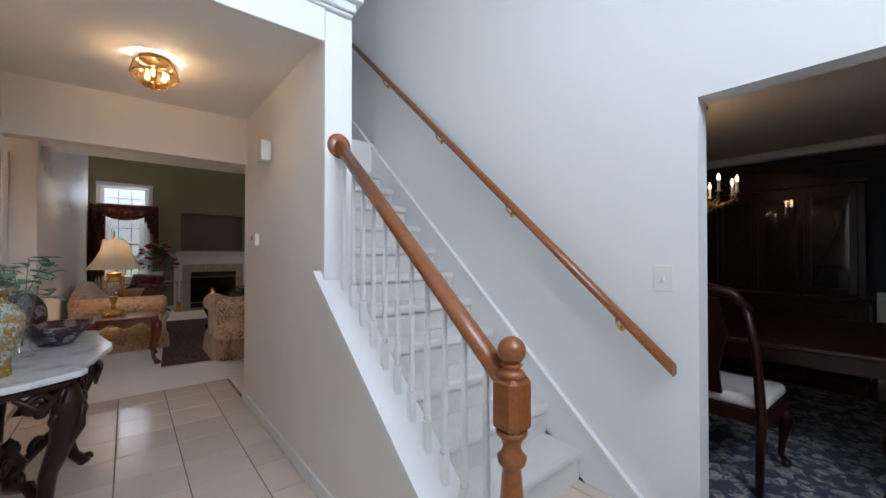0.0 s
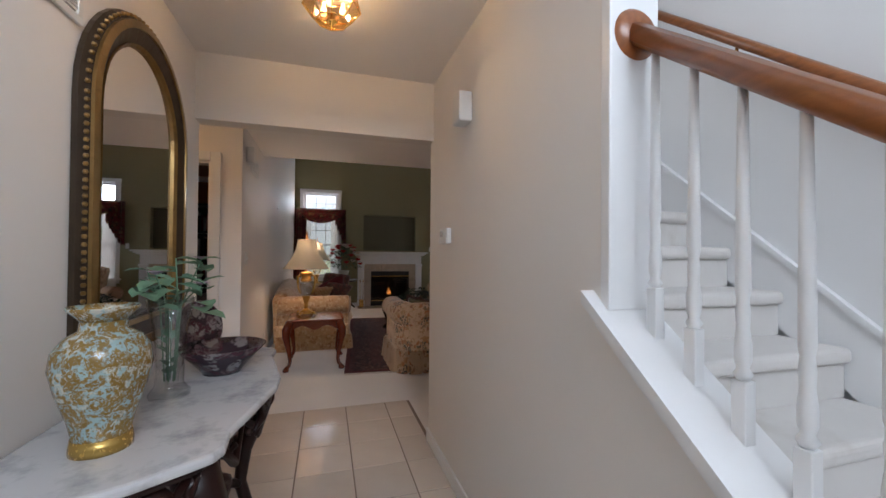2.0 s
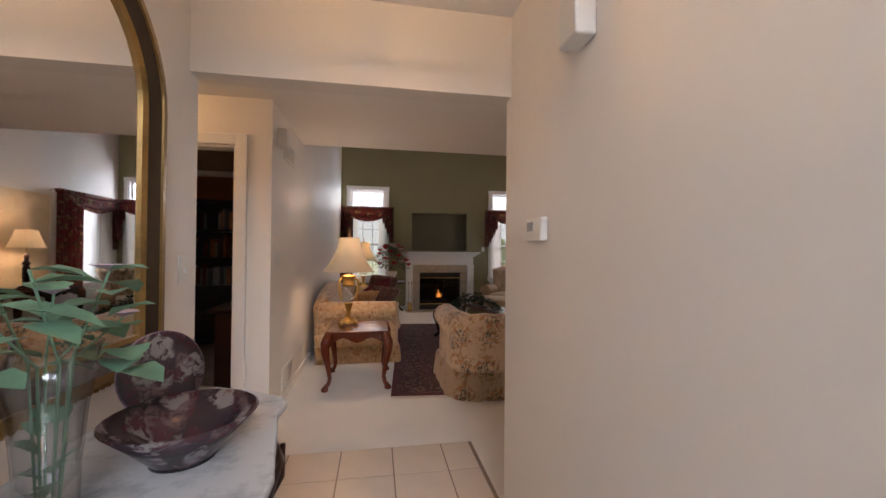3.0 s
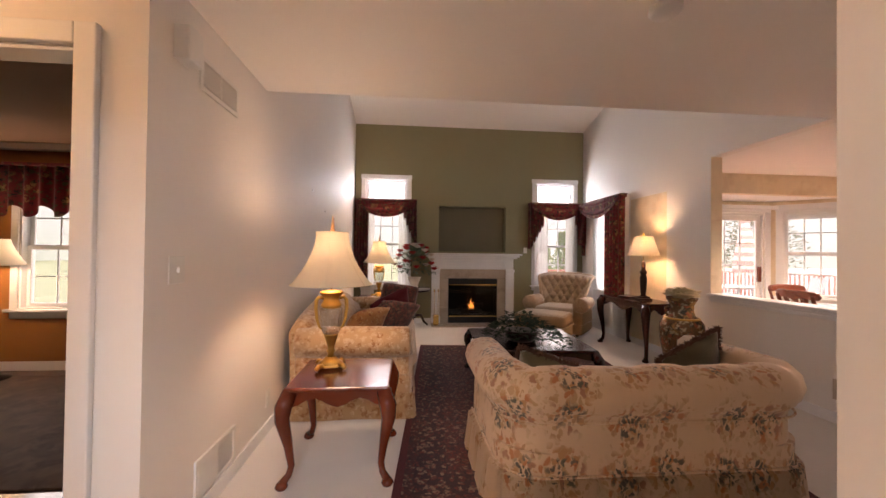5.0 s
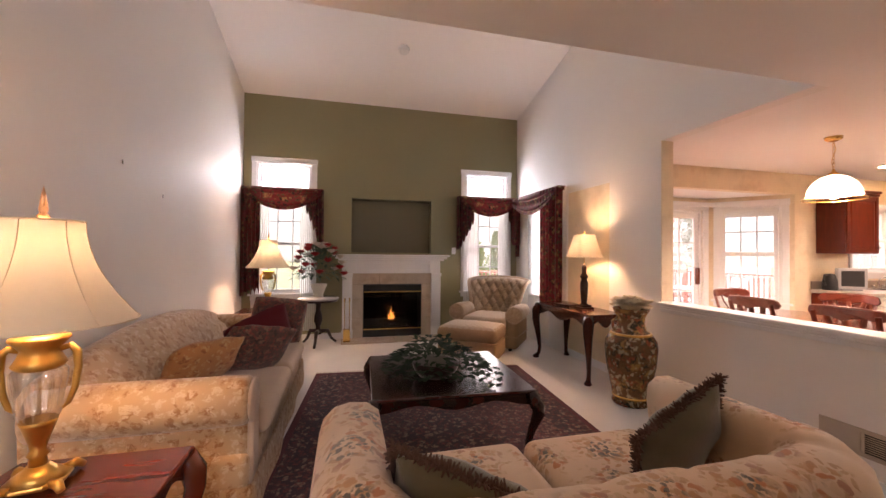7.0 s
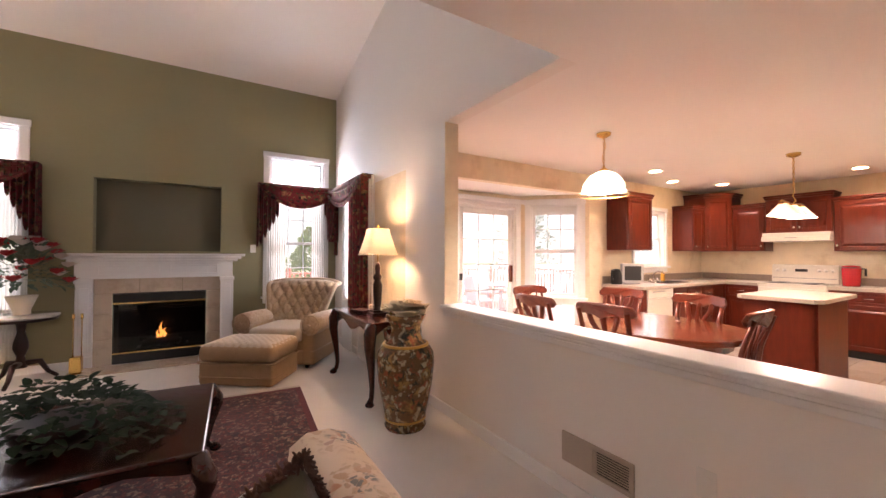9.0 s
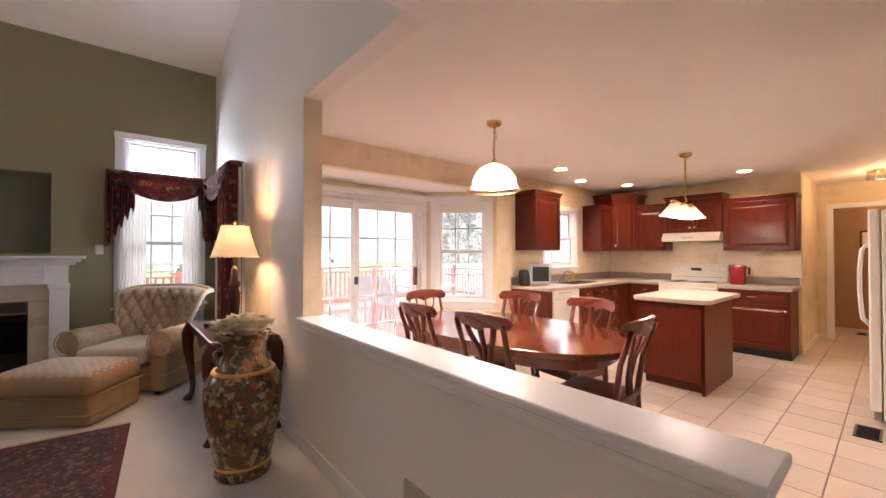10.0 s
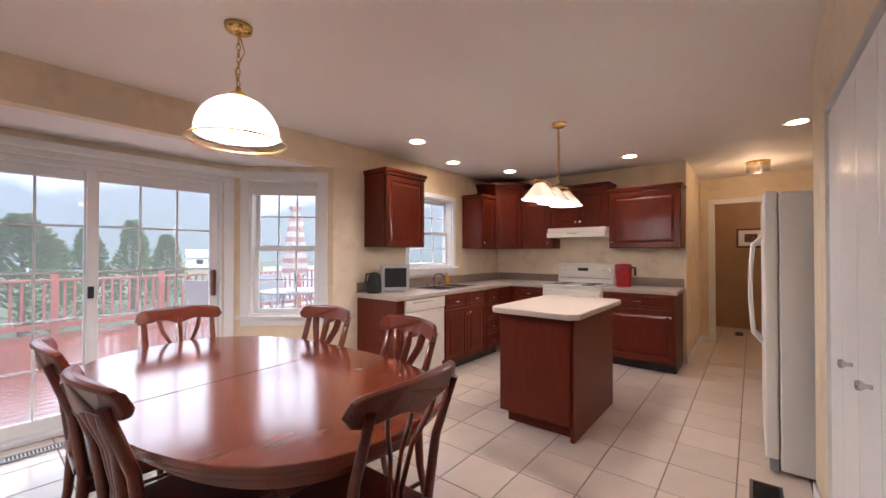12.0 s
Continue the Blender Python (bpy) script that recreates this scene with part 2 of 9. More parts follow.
def add_prism(bm, outline, z0, z1, bevel=0.0, m=None, smooth=False, segs=2):
    """An outline in the xy plane raised from z0 to z1."""
    b = bmesh.new()
    f = b.faces.new([b.verts.new((x, y, z0)) for x, y in outline])
    up = bmesh.ops.extrude_face_region(b, geom=[f])["geom"]
    for v in up:
        if isinstance(v, bmesh.types.BMVert):
            v.co.z = z1
    bmesh.ops.recalc_face_normals(b, faces=b.faces)
    if bevel:
        rim = [e for e in b.edges if abs(e.verts[0].co.z - e.verts[1].co.z) < 1e-6]
        bmesh.ops.bevel(b, geom=rim, offset=bevel, segments=segs, profile=0.5, affect="EDGES", clamp_overlap=True)
    if smooth:
        for q in b.faces:
            q.smooth = abs(q.normal.z) < 0.9
    return join(bm, b, m)


def mesh_of(name, bm, material):
    data = bpy.data.meshes.new(name)
    bm.to_mesh(data)
    bm.free()
    for one in material if isinstance(material, (list, tuple)) else [material]:
        data.materials.append(one)
    return data


def part(name, bm, material, parent, label=""):
    """One mesh object under a thing or a part."""
    ob = new(name, mesh_of(name, bm, material))
    ob.parent = parent
    return tagged(ob, label)


def thing(name, m, label, category, group="", kind=""):
    ob = new(name)
    ob.empty_display_size = 0.1
    ob.matrix_basis = m
    return tagged(ob, label, category, group, kind)


def piece(name, bm, material, m, label, category, group="", kind=""):
    """A thing that is one mesh."""
    ob = new(name, mesh_of(name, bm, material))
    ob.matrix_basis = m
    return tagged(ob, label, category, group, kind)


def structure(name, bm, material, label, category):
    return piece(name, bm, material, Matrix(), label, category, kind="structure")


def boxed(*boxes, bevel=0.0):
    bm = bmesh.new()
    for b in boxes:
        add_box(bm, *b, bevel=bevel)
    return bm


def wall_x(y0, y1, x0, x1, z0, z1, holes=()):
    """Wall along x between y0 and y1, with holes of (x from, x to, z from, z to) cut through."""
    bm, at = bmesh.new(), x0
    for a, b, lo, hi in sorted(holes):
        if a > at:
            add_box(bm, at, y0, z0, a, y1, z1)
        if lo > z0:
            add_box(bm, a, y0, z0, b, y1, lo)
        if hi < z1:
            add_box(bm, a, y0, hi, b, y1, z1)
        at = b
    if at < x1:
        add_box(bm, at, y0, z0, x1, y1, z1)
    return bm


def wall_y(x0, x1, y0, y1, z0, z1, holes=()):
    bm = wall_x(-x1, -x0, y0, y1, z0, z1, holes)
    bmesh.ops.transform(bm, matrix=Matrix.Rotation(radians(90), 4, "Z"), verts=bm.verts)
    return bm


# ---- the setting ----
W, E, N = -0.533, 3.87, 10.51
HE = 0.886
C = 2.44

structure("floor_carpet", boxed((W - 0.1, 4.36, -0.1, 3.93, N + 0.1, 0.0), (HE + 0.02, 3.55, -0.1, 4.4, 4.36, 0.0)), CARPET, "cream cut-pile carpet across the living room", "carpet")
floor_hall = structure("floor_hall", boxed((W - 0.1, -2.0, -0.1, HE + 0.02, 4.36, -0.004), (-3.2, 3.5, -0.1, W - 0.1, 4.83, -0.004), (HE + 0.02, -2.0, -0.1, 2.1, 1.4, -0.004)), GROUT, "grouted bed of the beige entrance hall tiles", "floor")
floor_kitchen = structure("floor_kitchen", boxed((3.93, 3.5, -0.1, 13.2, 8.95, -0.004)), GROUT, "grouted bed of the beige kitchen tiles", "floor")
structure("floor_study", boxed((-5.2, 4.83, -0.1, W - 0.1, 8.0, -0.002)), WOOD_FLOOR, "dark polished wood floor of the study", "floor")
structure("floor_dining", boxed((2.1, -2.2, -0.1, 5.9, 2.6, -0.002)), WOOD_FLOOR, "dark polished wood floor of the dining room", "floor")

# walls of the hall and foyer
structure("wall_hall_west", boxed((W - 0.12, -2.0, 0, W, 3.62, 5.2)), WALL, "off-white painted hall wall with the mirror", "wall")
structure("wall_hall_east", boxed((HE, 1.87, 0, HE + 0.14, 3.606, C)), WALL, "off-white painted wall beside the stairs", "wall")
structure("wall_hall_header", boxed((W, 3.54, 2.052, HE, 3.66, C), (-3.2, 3.54, C - 0.02, W, 3.66, C)), WALL, "painted header over the opening to the living room", "wall")
structure("wall_front", wall_x(-2.12, -2.0, W - 0.12, 2.22, 0, 5.2, [(0.0, 1.6, 2.9, 4.5)]), WALL, "painted front wall of the two-storey foyer", "wall")
structure("wall_stair_east", wall_y(2.1, 2.22, -2.0, 5.6, 0, 5.2, [(-1.2, 0.51, 0, 2.0), (3.5, 5.6, 0, C + 0.03)]), WALL_COOL, "tall white stair wall with a cased dining room opening", "wall")
structure("wall_upper", boxed((W, 1.87, C + 0.12, HE + 0.16, 1.97, 5.2)), TRIM, "white upper wall over the hall ceiling edge", "wall")
structure("wall_stair_end", boxed((HE + 0.14, 5.5, C + 0.03, 2.1, 5.6, 5.2)), WALL_COOL, "white wall at the head of the stairs", "wall")
structure("ceiling_foyer", boxed((W - 0.12, -2.1, 5.2, 2.22, 5.6, 5.3)), CEIL, "white ceiling of the two-storey foyer", "ceiling")
structure("wall_stair_back", boxed((HE, 3.606, C + 0.1, HE + 0.14, 5.6, 5.2)), WALL, "white wall beside the upper stairs", "wall")

# side passage to the study
structure("wall_passage_south", boxed((-3.2, 3.5, 0, W - 0.12, 3.62, C)), WALL, "warm white passage wall", "wall")
structure("wall_passage_west", boxed((-3.32, 3.5, 0, -3.2, 4.95, C)), WALL, "warm white passage end wall", "wall")
structure("wall_study_south", wall_x(4.83, 4.95, -5.2, W - 0.1, 0, C, [(-1.62, -0.78, 0, 2.078)]), WALL, "painted wall with the study doorway", "wall")

# study
structure("wall_study_north", wall_x(7.78, 7.9, -5.2, W - 0.1, 0, C, [(-3.69, -2.78, 0.66, 2.0)]), STUDY_WALL, "orange-brown study wall with a window", "wall")
structure("wall_study_west", boxed((-5.3, 4.83, 0, -5.2, 7.9, C)), STUDY_WALL, "orange-brown study side wall", "wall")
# the ceiling's dimness is put into its brown colour
structure("ceiling_study", boxed((-5.3, 4.951, C, W - 0.101, 7.9, C + 0.1)), mat("dim_tan_study_ceiling", (0.36, 0.22, 0.14), 0.7, vary=0.05, scale=1, bump=0.08, fine=160), "study ceiling coloured tan for its dimness", "ceiling")

# living room
structure("wall_living_west", boxed((W - 0.1, 4.83, 0, W, N + 0.1, 5.2)), WALL, "long warm white living room wall", "wall")
WIN_L, WIN_R = (-0.34, 0.44, 0.72, 2.70), (2.92, 3.68, 0.72, 2.70)
bm = wall_x(N, N + 0.16, W, 0.9, 0, 4.2, [WIN_L])
join(bm, wall_x(N, N + 0.16, 0.9, 2.45, 1.2, 4.2, [(1.04, 2.33, 1.35, 2.21)]))
join(bm, wall_x(N, N + 0.16, 0.9, 2.45, 0, 1.2, [(1.2, 2.2, 0.0, 0.86)]))
join(bm, wall_x(N, N + 0.16, 2.45, E + 0.13, 0, 4.2, [WIN_R]))
structure("wall_living_north", bm, GREEN, "olive green fireplace wall with two tall windows", "wall")
# recess shade is put into the back's colour, darker than GREEN
structure("niche_back", boxed((1.0, N + 0.16, 1.3, 2.37, N + 0.2, 2.26)), mat("olive_recess_shade", (0.13, 0.118, 0.072), 0.6, vary=0.06, scale=2, bump=0.05, fine=220), "olive back of the recess over the mantel, darkened for shade", "recess")
structure("wall_living_east", wall_y(E, E + 0.13, 7.31, N, 0, 4.6, [(9.0, 9.86, 0.72, 2.2)]), WALL, "warm white living room side wall", "wall")
structure("wall_over_opening", boxed((E, 6.06, C, E + 0.13, 7.31, 5.2)), WALL, "painted wall over the kitchen opening", "wall")
structure("wall_vault_south", boxed((W, 5.94, C + 0.02, E + 0.13, 6.058, 5.2)), WALL, "painted wall above the flat ceiling edge", "wall")
structure("wall_living_east_end", boxed((E + 0.002, 7.304, 0.904, E + 0.134, 7.31, C - 0.001), (E + 0.13, 7.31, 0, E + 0.134, 8.05, C - 0.001)), FAUX, "sponged tan kitchen face of the dividing wall", "wall")
half = structure("half_wall", boxed((E, 4.83, 0, E + 0.13, 7.31, 0.87)), WALL, "low painted half wall between living room and kitchen", "half wall")
bm = bmesh.new()
slope = 0.25
b = bmesh.new()
pts = [(W - 0.1, N + 0.1, 3.715 - slope * 0.1), (E + 0.13, N + 0.1, 3.715 - slope * 0.1), (E + 0.13, 5.95, 3.715 + slope * (N - 5.95)), (W - 0.1, 5.95, 3.715 + slope * (N - 5.95))]
f = b.faces.new([b.verts.new(p) for p in pts])
for v in bmesh.ops.extrude_face_region(b, geom=[f])["geom"]:
    if isinstance(v, bmesh.types.BMVert):
        v.co.z += 0.1
bmesh.ops.recalc_face_normals(b, faces=b.faces)
join(bm, b)
structure("ceiling_vault", bm, CEIL, "white sloped living room ceiling", "ceiling")
structure("ceiling_flat", boxed((-3.3, 3.54, C, W - 0.1, 4.95, C + 0.02), (W - 0.1, 3.54, C, E + 0.13, 6.06, C + 0.02), (W, 1.87, C, HE + 0.14, 3.54, C + 0.12), (E + 0.13, 3.4, C, 13.2, 8.06, C + 0.1)), CEIL, "flat off-white ceiling", "ceiling")
structure("wall_living_south", boxed((HE + 0.14, 3.5, 0, 4.4, 3.606, C), (4.28, 3.606, 0, 4.4, 4.57, C)), WALL, "warm white wall behind the sofa", "wall")

# kitchen and bay
KN, KE = 8.05, 9.85
structure("wall_kitchen_north", wall_x(KN, KN + 0.14, 6.7, KE + 0.1, 0, C, [(7.76, 8.62, 1.14, 2.03)]), FAUX, "sponged tan kitchen wall with a window over the sink", "wall")
structure("wall_kitchen_east", boxed((KE, 5.45, 0, KE + 0.12, KN, C)), FAUX, "sponged tan kitchen wall behind the stove", "wall")
structure("wall_passage_north", boxed((KE + 0.12, 5.45, 0, 11.45, 5.57, C)), FAUX, "sponged tan passage wall", "wall")
structure("wall_bath", wall_y(11.45, 11.57, 3.5, 5.57, 0, C, [(4.5, 5.27, 0, 2.05)]), FAUX, "sponged tan end wall with the bathroom doorway", "wall")
structure("wall_bath_far", boxed((13.0, 3.5, 0, 13.1, 6.2, C), (11.57, 6.1, 0, 13.0, 6.2, C)), BATH, "sponged tan bathroom wall", "wall")
# darker copy of FAUX: the shade on this wall is in its colour
SHADED_TAN = mat("shaded_veined_tan", (0.2, 0.155, 0.115), 0.5, vary=0.2, scale=3, bump=0.06, fine=160, second=(0.12, 0.09, 0.065), second_scale=3.5, low=0.5, high=0.75)
# low specular keeps slanting reflections from brightening it
SHADED_TAN.node_tree.nodes["Principled BSDF"].inputs["Specular IOR Level"].default_value = 0.1
structure("wall_pantry_side", boxed((4.4, 4.45, 0, 5.735, 4.572, C)), SHADED_TAN, "veined wall before the pantry, shade put into its dark colour", "wall")
structure("wall_pantry", wall_x(4.45, 4.57, 5.735, 7.36, 0, C, [(5.74, 6.93, 0, 1.99)]), FAUX, "sponged wall around the folding pantry doors", "wall")
structure("wall_kitchen_south", boxed((7.3, 3.5, 0, 7.36, 4.45, C), (7.36, 3.5, 0, 13.0, 3.6, C), (4.4, 3.7, 0, 7.3, 3.8, C)), FAUX, "sponged tan wall behind the refrigerator", "wall")
structure("bay_header", boxed((E + 0.13, KN, 2.17, 6.7, KN + 0.1, C)), FAUX, "sponged header over the bay", "wall")
structure("ceiling_bay", boxed((E + 0.13, KN + 0.1, 2.17, 6.75, 9.0, 2.23)), CEIL, "white dropped bay ceiling", "ceiling")
structure("wall_bay_west", boxed((E, 8.05, 0, E + 0.13, 8.75, 2.17)), FAUX, "sponged side wall of the bay", "wall")
structure("wall_bay_north", wall_x(8.74, 8.88, E, 6.05, 0, 2.17, [(4.12, 5.96, 0, 2.0)]), FAUX, "sponged bay wall round the sliding door", "wall")
L = math.hypot(0.65, 0.7)
bay = structure("wall_bay_angled", wall_x(0, 0.14, 0, L, 0, 2.17, [(0.16, L - 0.14, 0.72, 2.03)]), FAUX, "sponged slanting bay wall with a window", "wall")
BAY = Matrix.Translation((6.05, 8.74, 0)) @ Matrix.Rotation(math.atan2(-0.7, 0.65), 4, "Z")
bay.matrix_basis = BAY

# dining room
structure("wall_dining_east", boxed((5.8, -2.2, 0, 5.92, 2.6, C)), NAVY_WALL, "dark navy dining room wall", "wall")
structure("wall_dining_ends", boxed((2.22, 2.5, 0, 5.8, 2.6, C), (2.22, -2.3, 0, 5.92, -2.2, C)), NAVY_WALL, "dark navy dining room end walls", "wall")
structure("ceiling_dining", boxed((2.22, -2.3, C, 5.92, 2.6, C + 0.1)), CEIL, "white dining room ceiling", "ceiling")

# ---- fabric and pattern materials ----
def patterned(name, ground, colours, scale=9.0, rough=0.85, reach=0.42, leaf=None, bump=0.15, sheen=0.2, shape="F1", warp=0.25, trans=0.0):
    """Cloth, rug or china with scattered motifs of several colours on a mottled ground."""
    m = mat(name, ground, rough, vary=0.12, scale=8, bump=bump, fine=300, sheen=sheen, trans=trans)
    n, link = m.node_tree.nodes, m.node_tree.links.new
    b = n["Principled BSDF"]
    source = b.inputs["Base Color"].links[0].from_socket
    co = n["Texture Coordinate"]
    wob = n.new("ShaderNodeTexNoise")
    wob.inputs["Scale"].default_value, wob.inputs["Detail"].default_value = scale * 1.5, 4
    link(co.outputs["Object"], wob.inputs["Vector"])
    mixv = n.new("ShaderNodeMix")
    mixv.data_type = "VECTOR"
    mixv.inputs[0].default_value = warp * 0.3
    link(co.outputs["Object"], mixv.inputs[4])
    link(wob.outputs["Color"], mixv.inputs[5])
    for k, colour in enumerate(colours):
        mp = n.new("ShaderNodeMapping")
        mp.inputs["Location"].default_value = (k * 3.7, k * 1.9, k * 5.1)
        link(mixv.outputs[1], mp.inputs[0])
        v = n.new("ShaderNodeTexVoronoi")
        v.feature = shape
        v.inputs["Scale"].default_value = scale * (1 + 0.35 * k)
        link(mp.outputs[0], v.inputs["Vector"])
        r = n.new("ShaderNodeMapRange")
        r.inputs[1].default_value, r.inputs[2].default_value = reach, reach * 0.72
        link(v.outputs["Distance"], r.inputs[0])
        fine = n.new("ShaderNodeTexNoise")
        fine.inputs["Scale"].default_value, fine.inputs["Detail"].default_value = scale * 5, 3
        link(mp.outputs[0], fine.inputs["Vector"])
        cut = n.new("ShaderNodeMapRange")
        cut.inputs[1].default_value, cut.inputs[2].default_value = 0.38, 0.5
        link(fine.outputs["Fac"], cut.inputs[0])
        mul = n.new("ShaderNodeMath")
        mul.operation = "MULTIPLY"
        link(r.outputs[0], mul.inputs[0])
        link(cut.outputs[0], mul.inputs[1])
        mx = n.new("ShaderNodeMix")
        mx.data_type = "RGBA"
        link(mul.outputs[0], mx.inputs[0])
        link(source, mx.inputs[6])
        mx.inputs[7].default_value = (*colour, 1)
        source = mx.outputs[2]
    link(source, b.inputs["Base Color"])
    return m


BURGUNDY = patterned("burgundy_floral_drapery", (0.2, 0.022, 0.026), [(0.36, 0.22, 0.1), (0.025, 0.012, 0.012), (0.22, 0.03, 0.03), (0.09, 0.09, 0.04)], 11, 0.75, 0.4)
SHEER = mat("white_sheer_voile", (0.85, 0.85, 0.84), 0.9, vary=0.03, scale=20, trans=0.6)
OUT_WHITE = mat("pale_vinyl_siding", (0.7, 0.72, 0.75), 0.5, vary=0.05)


def window(name, m, w, h, label, splits=((0.0, 1.0),), cols=3, rows=2, casing=0.075, sill=True, deep=0.15, pane_glass=GLASS):
    """A window in a wall's hole: local x along the wall, y outwards, z up from the hole's lower corner on the room side."""
    win = thing(name, m, label, "window", kind="structure")
    bm = bmesh.new()
    add_box(bm, -casing, -0.022, 0.0, 0.0, 0.0, h, 0.006)
    add_box(bm, w, -0.022, 0.0, w + casing, 0.0, h, 0.006)
    add_box(bm, -casing - 0.008, -0.026, h, w + casing + 0.008, 0.0, h + casing, 0.006)
    for a, b in ((0, 0.02), (w - 0.02, w)):
        add_box(bm, a, 0.0, 0.0, b, deep, h)
    add_box(bm, 0.02, 0.0, h - 0.02, w - 0.02, deep, h)
    add_box(bm, 0.02, 0.0, 0.0, w - 0.02, deep, 0.015)
    part("window_frame", bm, TRIM, win)
    if sill:
        part("window_sill", boxed((-casing - 0.03, -0.06, -0.03, w + casing + 0.03, 0.0, 0.0), (-casing, -0.02, -0.1, w + casing, 0.0, -0.03), bevel=0.006), TRIM, win)
    for k, (lo, hi) in enumerate(splits):
        z0, z1, y = 0.015 + lo * (h - 0.035), 0.015 + hi * (h - 0.035), 0.06 + 0.03 * (k % 2)
        x0, x1, s = 0.02, w - 0.02, 0.04
        bm = bmesh.new()
        add_box(bm, x0, y, z0, x0 + s, y + 0.03, z1, 0.004)
        add_box(bm, x1 - s, y, z0, x1, y + 0.03, z1, 0.004)
        add_box(bm, x0 + s, y, z0, x1 - s, y + 0.03, z0 + s, 0.004)
        add_box(bm, x0 + s, y, z1 - s, x1 - s, y + 0.03, z1, 0.004)
        sash = part("sash", bm, TRIM, win)
        bm = bmesh.new()
        for i in range(1, cols):
            x = x0 + s + (x1 - x0 - 2 * s) * i / cols
            add_box(bm, x - 0.007, y + 0.008, z0 + s, x + 0.007, y + 0.022, z1 - s)
        for i in range(1, rows):
            z = z0 + s + (z1 - z0 - 2 * s) * i / rows
            add_box(bm, x0 + s, y + 0.009, z - 0.007, x1 - s, y + 0.021, z + 0.007)
        part("muntin", bm, TRIM, sash)
        pane = part("pane", boxed((x0 + s - 0.005, y + 0.013, z0 + s - 0.005, x1 - s + 0.005, y + 0.017, z1 - s + 0.005)), pane_glass, sash)
        pane.visible_shadow = False
    return win


three = ((0.0, 0.39), (0.37, 0.745), (0.765, 1.0))
window("window_1", pose(WIN_L[0], N, WIN_L[2]), WIN_L[1] - WIN_L[0], WIN_L[3] - WIN_L[2], "white double-hung window with transom behind burgundy drapes", three)
window("window_2", pose(WIN_R[0], N, WIN_R[2]), WIN_R[1] - WIN_R[0], WIN_R[3] - WIN_R[2], "white double-hung window with transom behind the armchair", three)
window("window_3", Matrix.Translation((E, 9.86, 0.72)) @ Matrix.Rotation(radians(-90), 4, "Z"), 0.86, 1.48, "white double-hung side window behind burgundy drapes", ((0, 0.51), (0.49, 1)))
window("window_4", pose(7.76, KN, 1.14), 0.86, 0.89, "white double-hung window over the kitchen sink", ((0, 0.52), (0.48, 1)), casing=0.06)
win = window("window_5", BAY @ pose(0.16, 0, 0.72), L - 0.3, 1.31, "white double-hung window in the slanting bay wall", ((0, 0.51), (0.49, 1)), casing=0.085, pane_glass=VEILED_GLASS)
part("blind", boxed(*[(0.03, 0.012, 1.17 + 0.012 * i, L - 0.33, 0.045, 1.178 + 0.012 * i) for i in range(10)]), PLASTIC, win, "raised white slatted blind")
window("window_6", pose(-3.69, 7.78, 0.66), 0.91, 1.34, "white double-hung study window under a dark valance", ((0, 0.51), (0.49, 1)))
window("window_7", Matrix.Translation((1.6, -2.0, 2.9)) @ Matrix.Rotation(radians(180), 4, "Z"), 1.6, 1.6, "assumed tall white foyer window over the front door", ((0, 1),))

# sliding patio door in the bay
door = thing("door_1", pose(4.12, 8.74, 0), "white sliding glass patio door with grid panes", "patio door", kind="structure")
part("door_frame", boxed((-0.09, -0.03, 0, 0, 0, 2.0), (1.84, -0.03, 0, 1.93, 0, 2.0), (-0.09, -0.034, 2.0, 1.93, 0, 2.09), (0, 0, 1.96, 1.84, 0.14, 2.0), (0, 0, 0, 0.03, 0.14, 1.96), (1.81, 0, 0, 1.84, 0.14, 1.96), (0.03, 0, 0, 1.81, 0.14, 0.035), bevel=0.006), TRIM, door)
for k, (x0, x1, y) in enumerate(((0.03, 0.95, 0.08), (0.89, 1.81, 0.035))):
    s = 0.07
    panel = part("door_panel", boxed((x0, y, 0.035, x0 + s, y + 0.035, 1.96), (x1 - s, y, 0.035, x1, y + 0.035, 1.96), (x0 + s, y, 0.035, x1 - s, y + 0.035, 0.13), (x0 + s, y, 1.88, x1 - s, y + 0.035, 1.96), bevel=0.005), TRIM, door)
    bars = [(x0 + s + (x1 - x0 - 2 * s) * i / 3 - 0.008, y + 0.01, 0.13, x0 + s + (x1 - x0 - 2 * s) * i / 3 + 0.008, y + 0.025, 1.88) for i in (1, 2)]
    bars += [(x0 + s, y + 0.011, 0.13 + 1.75 * i / 5 - 0.008, x1 - s, y + 0.024, 0.13 + 1.75 * i / 5 + 0.008) for i in range(1, 5)]
    part("muntin", boxed(*bars), TRIM, panel)
    pane = part("pane", boxed((x0 + s - 0.01, y + 0.015, 0.12, x1 - s + 0.01, y + 0.02, 1.89)), VEILED_GLASS, panel)
    pane.visible_shadow = False
part("door_handle", boxed((1.745, -0.03, 0.93, 1.775, 0.03, 1.17), bevel=0.01), MAHOG2, door, "wooden pull handle")
part("door_latch", boxed((0.895, 0.0, 0.98, 0.93, 0.034, 1.07), bevel=0.004), BLACK, door, "black latch")

blind = thing("vertical_blind", pose(4.03, 8.66, 0), "cream vertical blind drawn open beside the patio door", "blind")
part("head_rail", boxed((0, -0.05, 2.04, 2.05, 0.0, 2.1), bevel=0.008), TRIM, blind)
for i in range(13):
    bm = boxed((-0.042, -0.0012, 0.04, 0.042, 0.0012, 2.04))
    bmesh.ops.transform(bm, matrix=pose(0.05 + 0.026 * i, -0.03, 0, 0, 0, 72 + 6 * math.sin(i * 2.3)), verts=bm.verts)
    part("slat", bm, mat("vinyl_slat", (0.76, 0.7, 0.62), 0.6, vary=0.05, trans=0.4) if i == 0 else bpy.data.materials["vinyl_slat"], blind)

